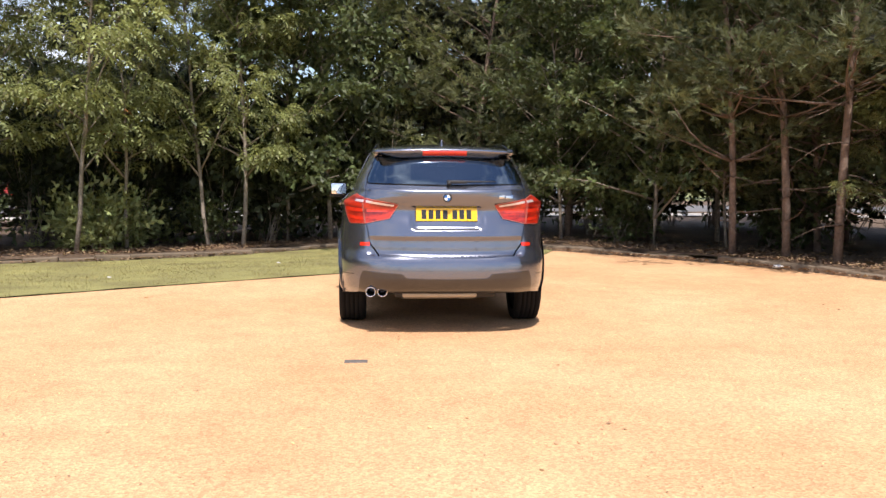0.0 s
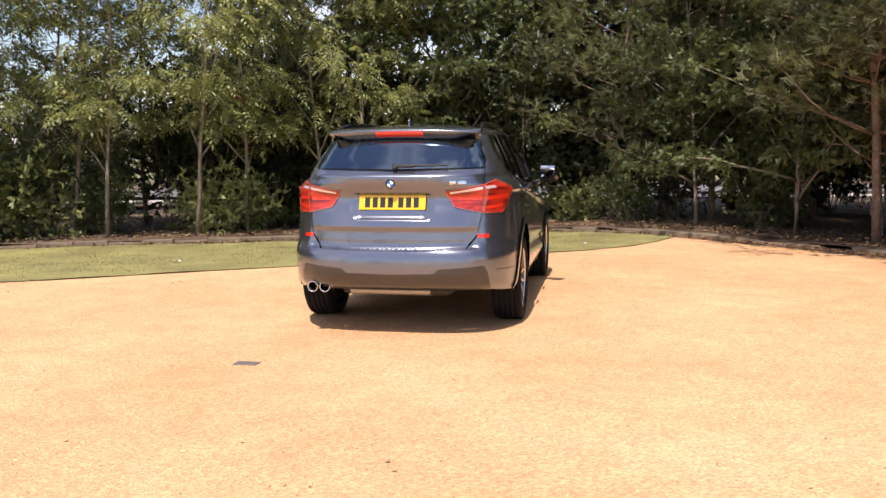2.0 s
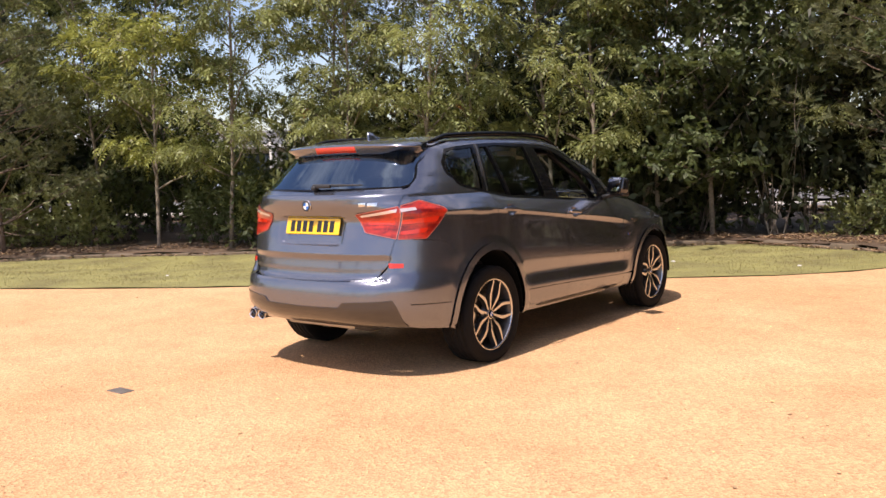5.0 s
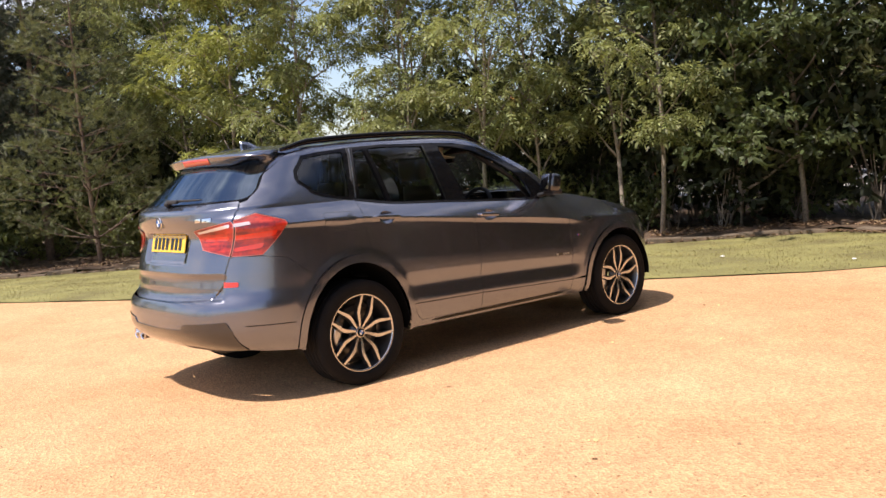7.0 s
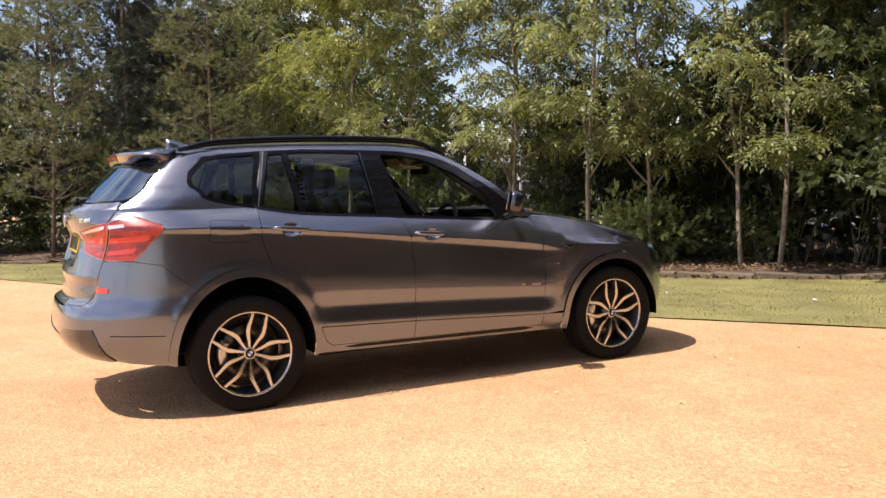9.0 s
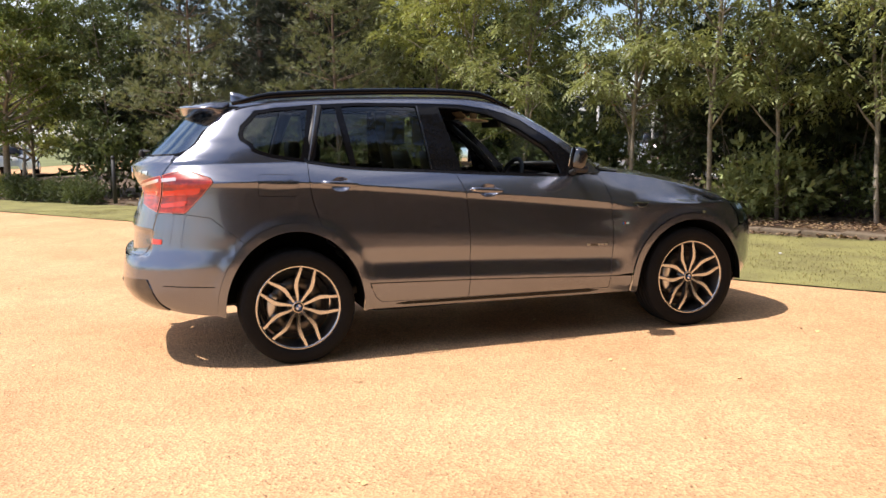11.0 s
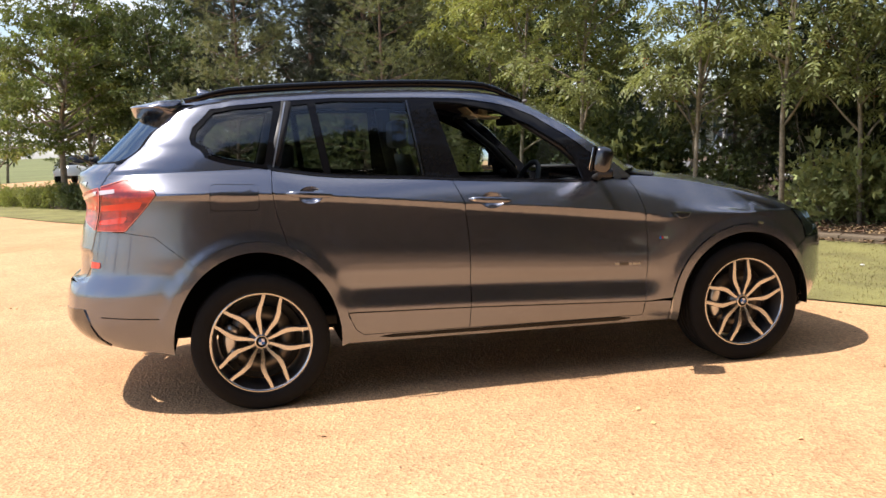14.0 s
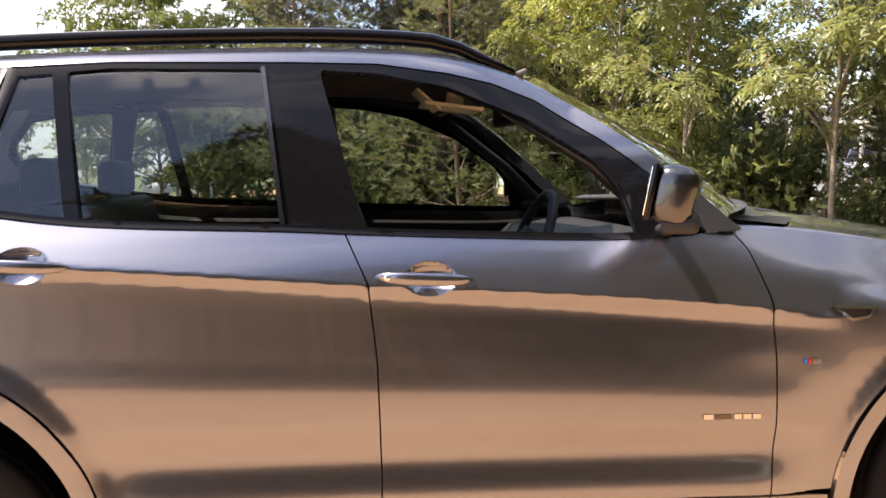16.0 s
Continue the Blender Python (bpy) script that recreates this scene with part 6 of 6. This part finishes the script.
for i in range(13):
    x = -0.80 + 1.60 * i / 12
    hump = 0.055 * math.exp(-((x - 0.37) / 0.20) ** 2)
    rings.append([(x, 0.30, 0.70), (x, 0.33, 0.98 + hump * 0.5), (x, 0.40, 1.045 + hump), (x, 0.52, 1.065 + hump * 0.8), (x, 0.70, 1.06), (x, 0.86, 1.03), (x, 0.86, 0.60), (x, 0.36, 0.60)])
loft(bm, rings, closed=True, cap=True)
part("dashboard", bm, M_INTERIOR, car)
bm = bmesh.new()
box(bm, (0, -0.02, 0.62), (0.26, 0.80, 0.30), 0.04)
part("centre_console", bm, M_INTERIOR, car)
bm = bmesh.new()
rot = pose(0.37, 0.235, 1.045, 66, 0, 0)
n = 40
loft(bm, [[rot @ Vector(((0.180 + 0.016 * math.cos(b)) * math.cos(a), (0.180 + 0.016 * math.cos(b)) * math.sin(a), 0.016 * math.sin(b))) for b in [2 * math.pi * j / 8 for j in range(8)]] for a in [2 * math.pi * i / n for i in range(n + 1)]], closed=True)
bmesh.ops.remove_doubles(bm, verts=bm.verts, dist=1e-5)
for a in (0, 180, 270):
    d = Vector((math.cos(radians(a)), math.sin(radians(a)), 0))
    tube(bm, [rot @ (d * 0.05), rot @ (d * 0.17)], [0.022, 0.016], 8, squash=0.5)
cyl(bm, rot @ Vector((0, 0, 0.03)), rot @ Vector((0, 0, -0.10)), 0.062, 0.045, 20)
part("steering_wheel", bm, M_PLASTIC, car)
bm = bmesh.new()
box(bm, (0.0, 0.255, 1.475), (0.23, 0.035, 0.065), 0.014, Matrix.Rotation(radians(12), 4, "Z"), 3)
cyl(bm, (0.0, 0.26, 1.49), (0.0, 0.34, 1.55), 0.012, n=8)
part("interior_mirror", bm, M_PLASTIC, car)
bm = bmesh.new()
box(bm, (0.20, 0.02, 1.498), (0.22, 0.19, 0.012), 0.004, Matrix.Rotation(radians(-8), 4, "X"))
box(bm, (0.20, -0.06, 1.522), (0.20, 0.10, 0.008), 0.003, Matrix.Rotation(radians(-42), 4, "X"))
cyl(bm, (0.20, 0.03, 1.50), (0.20, 0.05, 1.575), 0.03, n=10)
part("overhead_console", bm, M_PAPER, car, "cream folded-down overhead console")
bm = bmesh.new()
box(bm, (0.40, 0.13, 1.545), (0.36, 0.15, 0.018), 0.007, Matrix.Rotation(radians(24), 4, "X"))
part("sun_visor", bm, M_HEADLINER, car)
bm = bmesh.new()
box(bm, (-0.40, 0.13, 1.545), (0.36, 0.15, 0.018), 0.007, Matrix.Rotation(radians(24), 4, "X"))
part("sun_visor", bm, M_HEADLINER, car)
bm = bmesh.new()
box(bm, (0, -1.72, 0.86), (1.30, 0.72, 0.02), 0.005)
box(bm, (0, -0.4, 0.40), (1.40, 2.0, 0.06), 0.01)
part("cabin_floor", bm, M_INTERIOR, car)


# ---- kerb, turf, litter ----
kerb = tagged(new("kerb"), "low kerb of weathered rough stone blocks", "kerb", kind="structure")


def along(line, step, lo, hi):
    """Points and directions every step metres along a line, between two of its corners."""
    out, carry = [], 0.0
    for a, b in zip(line[lo:hi], line[lo + 1:hi + 1]):
        a, b = Vector(a), Vector(b)
        d = (b - a)
        s = carry
        while s < d.length:
            out.append((a + d.normalized() * s, d.normalized()))
            s += step
        carry = s - d.length
    return out


stone_meshes = []
for k in range(5):
    bm = bmesh.new()
    box(bm, (0, 0, 0), (0.56, 0.17, 0.16), 0.018)
    for v in bm.verts:
        v.co += Vector((noise.noise(v.co * 9 + Vector((k, 0, 0))), noise.noise(v.co * 9 + Vector((0, k, 7))), noise.noise(v.co * 9 + Vector((3, 0, k))))) * 0.020
    stone_meshes.append(mesh_of("stone", bm, M_KERB, False))
rng = random.Random(9)
for p, d in along(KERB_LINE, 0.575, 2, 20):
    o = new("stone", rng.choice(stone_meshes))
    o.parent = kerb
    o.location = (p.x, p.y, ground_z(p.x, p.y) + 0.004 + rng.uniform(-0.045, 0.022))
    o.rotation_euler = (rng.uniform(-0.04, 0.04), rng.uniform(-0.04, 0.04), math.atan2(d.y, d.x) + rng.uniform(-0.10, 0.10))


def scatter_mesh(name, pts, tpl, sizes, material, label, category, tilt=1.0, seed=1):
    """Many small pieces joined into one mesh of kind stuff."""
    r = np.random.RandomState(seed)
    n = len(pts)
    a = r.uniform(0, 2 * math.pi, n)
    c, s = np.cos(a), np.sin(a)
    t = np.array(tpl)[None] * np.array(sizes)[:, None, None]
    v = np.stack([t[..., 0] * c[:, None] - t[..., 1] * s[:, None], t[..., 0] * s[:, None] + t[..., 1] * c[:, None], t[..., 2]], axis=2) + np.array(pts)[:, None, :]
    return v


def stuff_quads(name, v, material, label, category):
    nf = len(v)
    me = bpy.data.meshes.new(name)
    me.vertices.add(nf * 4)
    me.vertices.foreach_set("co", v.reshape(-1).astype(np.float32))
    me.loops.add(nf * 4)
    me.loops.foreach_set("vertex_index", np.arange(nf * 4, dtype=np.int32))
    me.polygons.add(nf)
    me.polygons.foreach_set("loop_start", np.arange(0, nf * 4, 4, dtype=np.int32))
    me.materials.append(material)
    me.update()
    return tagged(new(name, me), label, category, kind="stuff")


nrg = np.random.RandomState(3)
pts, sizes = [], []
while len(pts) < 48000:
    x, y = nrg.uniform(-14, 3.0), nrg.uniform(-5.0, 9.4)
    if inside((x, y), LAWN_AREA):
        if noise.noise((x * 0.9, y * 0.9, 0)) + nrg.uniform(-0.6, 0.6) < -0.35:
            continue
        pts.append((x, y, ground_z(x, y) + 0.008))
        sizes.append(nrg.uniform(0.22, 0.5))
blade = [(-0.008, 0, 0), (0.008, 0.002, 0), (0.004, 0.020, 0.045), (-0.002, 0.024, 0.05)]
stuff_quads("grass", scatter_mesh("grass", pts, blade, sizes, M_BLADE, "", "", seed=4), M_BLADE, "short sunburnt grass blades of the verge", "grass")

pts, sizes = [], []
while len(pts) < 14000:
    x, y = nrg.uniform(-9, 9.5), nrg.uniform(-9.5, 5.5)
    if inside((x, y), GRAVEL_AREA):
        pts.append((x, y, 0.002))
        sizes.append(nrg.uniform(0.5, 1.0) * (2.2 if nrg.uniform() < 0.02 else 1.0))
pebble = [(-0.006, -0.004, 0), (0.005, -0.006, 0.003), (0.006, 0.005, 0.006), (-0.004, 0.006, 0.004)]
stuff_quads("grit", scatter_mesh("grit", pts, pebble, sizes, M_STONES, "", "", seed=6), M_STONES, "loose golden grit lying on the gravel", "gravel")

pts, sizes = [], []
while len(pts) < 9000:
    k = nrg.uniform(2, 19)
    a, b = KERB_LINE[int(k)], KERB_LINE[int(k) + 1]
    f = k - int(k)
    px, py = a[0] + (b[0] - a[0]) * f, a[1] + (b[1] - a[1]) * f
    ln = math.hypot(b[0] - a[0], b[1] - a[1])
    d = abs(nrg.normal(scale=1.3)) - 0.25
    x, y = px - (b[1] - a[1]) / ln * d, py + (b[0] - a[0]) / ln * d
    pts.append((x, y, ground_z(x, y) + (0.105 if d > 0.1 else 0.03) + nrg.uniform(0, 0.02)))
    sizes.append(nrg.uniform(0.7, 1.6))
dead = [(-0.03, 0, 0), (0, -0.016, 0.012), (0.034, 0, 0.006), (0, 0.018, 0.016)]
M_DEAD = mat("dead_leaves", (0.24, 0.15, 0.085), 0.9, var=0.2, island=0.5, hue=0.02)
stuff_quads("leaf_litter", scatter_mesh("leaf_litter", pts, dead, sizes, M_DEAD, "", "", seed=8), M_DEAD, "fallen dry leaves along the kerb and under trees", "leaves")

bm = bmesh.new()
box(bm, (0, 0, 0.001), (0.17, 0.10, 0.006), 0.002)
lid = link_mesh("access_cover", bm, mat("worn_iron", (0.16, 0.14, 0.12), 0.6, 0.3, var=0.3), False)
lid.location = (-0.755, -3.39, 0.0)
tagged(lid, "small worn iron access cover set in the gravel", "cover")
M_LITTER = mat("white_litter", (0.75, 0.74, 0.72), 0.6, var=0.1)
for x, y, s in ((5.55, 3.10, 1.0), (-0.55, 5.5, 0.35), (-6.3, 0.9, 0.3), (-4.2, 2.3, 0.3), (1.3, 5.2, 0.3), (-2.2, 4.8, 0.3)):
    bm = bmesh.new()
    bmesh.ops.create_icosphere(bm, subdivisions=2, radius=0.06)
    for v in bm.verts:
        v.co = Vector((v.co.x * 1.6, v.co.y, v.co.z * 0.5)) + Vector((noise.noise(v.co * 20), noise.noise(v.co * 20 + Vector((4, 0, 0))), 0)) * 0.02
    o = link_mesh("litter", bm, M_LITTER, False)
    o.scale = (s, s, s)
    o.location = (x, y, ground_z(x, y) + 0.03 * s + 0.012)
    tagged(o, "crumpled scrap of white litter on the ground", "litter", "litter scraps")

# ---- beyond the belt ----
def strip(name, line, width, z, material, label, category):
    bm = bmesh.new()
    rings = []
    for i, p in enumerate(line):
        a, b = Vector(line[max(0, i - 1)]), Vector(line[min(len(line) - 1, i + 1)])
        n = Vector((-(b - a).y, (b - a).x)).normalized() * width / 2
        rings.append([(p[0] - n.x, p[1] - n.y, z), (p[0], p[1], z + 0.02), (p[0] + n.x, p[1] + n.y, z)])
    loft(bm, rings)
    return tagged(link_mesh(name, bm, material, False), label, category, kind="structure")


M_PALE = mat("pale_concrete_paving", (0.42, 0.39, 0.34), 0.9, var=0.15, scale=2, bump=0.003, bscale=60)
strip("pavement_far", [(-60, 2), (-34, 5.0), (-24, 9.5), (-16, 13.8), (-8, 17.5), (2, 20.5), (14, 21.5), (26, 16)], 2.2, 0.12, M_PALE, "pale footpath beyond the trees", "path")
strip("road", [(-80, 1), (-40, 12), (-26, 18.5), (-12, 25), (4, 29), (20, 29), (44, 20)], 9.0, 0.10, M_ASPHALT, "grey car park road beyond the trees", "road")
strip("drive", [(-30, -30), (-34, -18), (-40, -12), (-52, -6), (-80, 2)], 8.0, 0.012, M_GRAVEL, "gravel drive leading out of the lot", "drive")


def parked_car(x, y, turn, paint, label, z=0.12):
    c = thing("parked_car", label, "car", "far parked cars", pose(x, y, z, 0, 0, turn))
    sections = [(-2.15, 0.45, 0.62, 0.72, 0.80), (-2.05, 0.30, 0.90, 0.80, 0.72), (-1.5, 0.25, 0.98, 0.86, 0.80), (0.7, 0.25, 0.95, 0.88, 0.84), (1.5, 0.25, 0.86, 0.86, 0.76), (2.1, 0.30, 0.72, 0.76, 0.60), (2.22, 0.42, 0.58, 0.62, 0.5)]
    bm = bmesh.new()
    loft(bm, [[(-w, yy, z0), (-w, yy, (z0 + z1) / 2), (-w2, yy, z1), (0, yy, z1 + 0.03), (w2, yy, z1), (w, yy, (z0 + z1) / 2), (w, yy, z0)] for yy, z0, z1, w, w2 in sections], cap=True)
    part("body", bm, paint, c)
    bm = bmesh.new()
    cab = [(-1.95, 0.93, 0.74), (-1.25, 1.36, 0.60), (-0.1, 1.43, 0.60), (0.35, 1.36, 0.58), (1.05, 0.95, 0.74)]
    loft(bm, [[(-0.80, yy, 0.90), (-w, yy, zz), (0, yy, zz + 0.03), (w, yy, zz), (0.80, yy, 0.90)] for yy, zz, w in cab], cap=True)
    part("cabin_glass", bm, M_BLACK, c, "dark cabin windows")
    bm = bmesh.new()
    loft(bm, [[(-w * 0.97, yy, zz + 0.006), (0, yy, zz + 0.045), (w * 0.97, yy, zz + 0.006)] for yy, zz, w in cab[1:4]])
    part("roof", bm, paint, c)
    for sx in (-1, 1):
        for yy in (-1.35, 1.38):
            bm = bmesh.new()
            cyl(bm, (sx * 0.70, yy, 0.32), (sx * 0.88, yy, 0.32), 0.32, n=24)
            wl_ = part("wheel", bm, M_RUBBER, c)
            bm = bmesh.new()
            cyl(bm, (sx * 0.875, yy, 0.32), (sx * 0.892, yy, 0.32), 0.21, n=20)
            part("rim", bm, M_SATIN, wl_)
    return c


P_WHITE = mat("white_car_paint", (0.75, 0.76, 0.77), 0.25, var=0.04, coat=1.0)
P_BLACK = mat("black_car_paint", (0.012, 0.012, 0.014), 0.2, var=0.1, coat=1.0)
P_RED = mat("red_car_paint", (0.45, 0.03, 0.02), 0.25, var=0.05, coat=1.0)
P_SILVER = mat("silver_car_paint", (0.45, 0.46, 0.47), 0.3, 0.6, var=0.05, coat=1.0)
parked_car(-40.5, -8.4, 84, P_WHITE, "white saloon car parked beyond the hedge", 0.02)
parked_car(-36.5, -14.6, 78, P_BLACK, "black estate car parked at the far drive", 0.02)
parked_car(-25.5, 18.0, 60, P_SILVER, "silver hatchback parked beyond the trees")
parked_car(-31.0, 15.6, 60, P_BLACK, "black hatchback parked beyond the trees")
parked_car(-14.0, 24.2, 25, P_RED, "red hatchback parked beyond the trees")
parked_car(-8.0, 27.0, 20, P_WHITE, "white hatchback parked beyond the trees")
parked_car(8.0, 29.2, 5, P_SILVER, "silver hatchback parked beyond the trees")

M_RENDER = mat("white_render", (0.55, 0.54, 0.52), 0.8, var=0.1, scale=1.2)
M_WINDOW = mat("dark_office_glass", (0.05, 0.07, 0.08), 0.06, var=0.1)
office = thing("office_building", "low white office building with dark glazing and flat canopy", "building", at=pose(-50, 31.0, 0.1, 0, 0, 32))
bm = bmesh.new()
box(bm, (0, 5, 2.0), (26, 8, 4.0), 0.05)
part("wall", bm, M_RENDER, office)
bm = bmesh.new()
box(bm, (0, 0.4, 3.15), (27, 3.0, 0.25), 0.04)
part("canopy", bm, M_RENDER, office, "flat white canopy")
for i in range(9):
    bm = bmesh.new()
    box(bm, (-12 + i * 3.0, -0.7, 1.5), (0.28, 0.28, 3.05), 0.03)
    part("canopy_post", bm, M_RENDER, office)
for i in range(8):
    bm = bmesh.new()
    box(bm, (-10.5 + i * 3.0, 0.98, 1.55), (2.4, 0.08, 2.3), 0.02)
    part("window", bm, M_WINDOW, office)
bm = bmesh.new()
box(bm, (0, 5, 4.15), (27, 9, 0.3), 0.05)
part("roof", bm, mat("grey_roofing", (0.30, 0.30, 0.31), 0.8), office)

for x, y, h in ((-19.5, 21.5, 3.2), (-18.2, 22.2, 3.3), (-15.9, 23.0, 3.1), (-14.4, 23.6, 3.2), (-16.3, 11.9, 2.4), (-15.2, 12.9, 2.4), (-14.7, 13.3, 2.4), (-22.0, 13.2, 2.6)):
    bm = bmesh.new()
    cyl(bm, (0, 0, 0), (0, 0, h), 0.055, 0.045, 12)
    cyl(bm, (0, 0, h), (0, 0, h + 0.06), 0.06, 0.02, 12)
    o = link_mesh("white_post", bm, M_RENDER)
    o.location = (x, y, 0.1)
    tagged(o, "slim white post beyond the trees", "post", "white posts")

bm = bmesh.new()
cyl(bm, (0, 0, 0), (0, 0, 1.05), 0.05, 0.045, 12)
bmesh.ops.create_icosphere(bm, subdivisions=2, radius=0.055, matrix=Matrix.Translation((0, 0, 1.07)))
o = link_mesh("bollard", bm, M_PLASTIC)
o.location = (-15.6, -3.0, 0.0)
tagged(o, "black round-topped bollard at the lawn's end", "bollard")

HEDGE = [shrub(51, 0.9, 0.6, M_LIME, "broad", 520, 0.75), shrub(52, 0.9, 0.6, M_OAK, "broad", 520, 0.8)]
rng = random.Random(15)
for i in range(16):
    t = i / 15
    x, y = -16.8 - 6.0 * t, -3.4 - 4.6 * t
    plant(HEDGE[0 if t > 0.55 else 1], ("woody_frame", "crown"), x + rng.uniform(-0.2, 0.2), y + rng.uniform(-0.2, 0.2), rng.uniform(0, 360), rng.uniform(0.50, 0.64), "hedge_shrub", "clipped low hedge shrub beside the lawn", "hedge", "low hedge", 0.0)
# far woods that close the horizon
rng = random.Random(21)
for i in range(26):
    a = radians(18 + i * 7.6)
    r = rng.uniform(52, 66)
    x, y = -4 + r * math.cos(a), r * math.sin(a) * 0.9 + 2
    k = i % 3
    plant((FAR_OAK[0], FAR_OAK[1], FAR_PINE[0])[k], ("trunk", "crown"), x, y, rng.uniform(0, 360), rng.uniform(1.0, 1.35) * (0.6 if 70 < 18 + i * 7.6 < 170 else 1.0), "broadleaf_tree" if k < 2 else "pine_tree", "far tree closing the horizon behind the road", "tree", "far trees", 0.0)
for i in range(7):
    plant(FAR_OAK[i % 2], ("trunk", "crown"), -33.0 - 1.8 * i + rng.uniform(-1, 1), -1.5 - 3.4 * i + rng.uniform(-1, 1), rng.uniform(0, 360), rng.uniform(0.7, 0.95), "broadleaf_tree", "broadleaf tree beyond the drive", "tree", "far trees", 0.0)
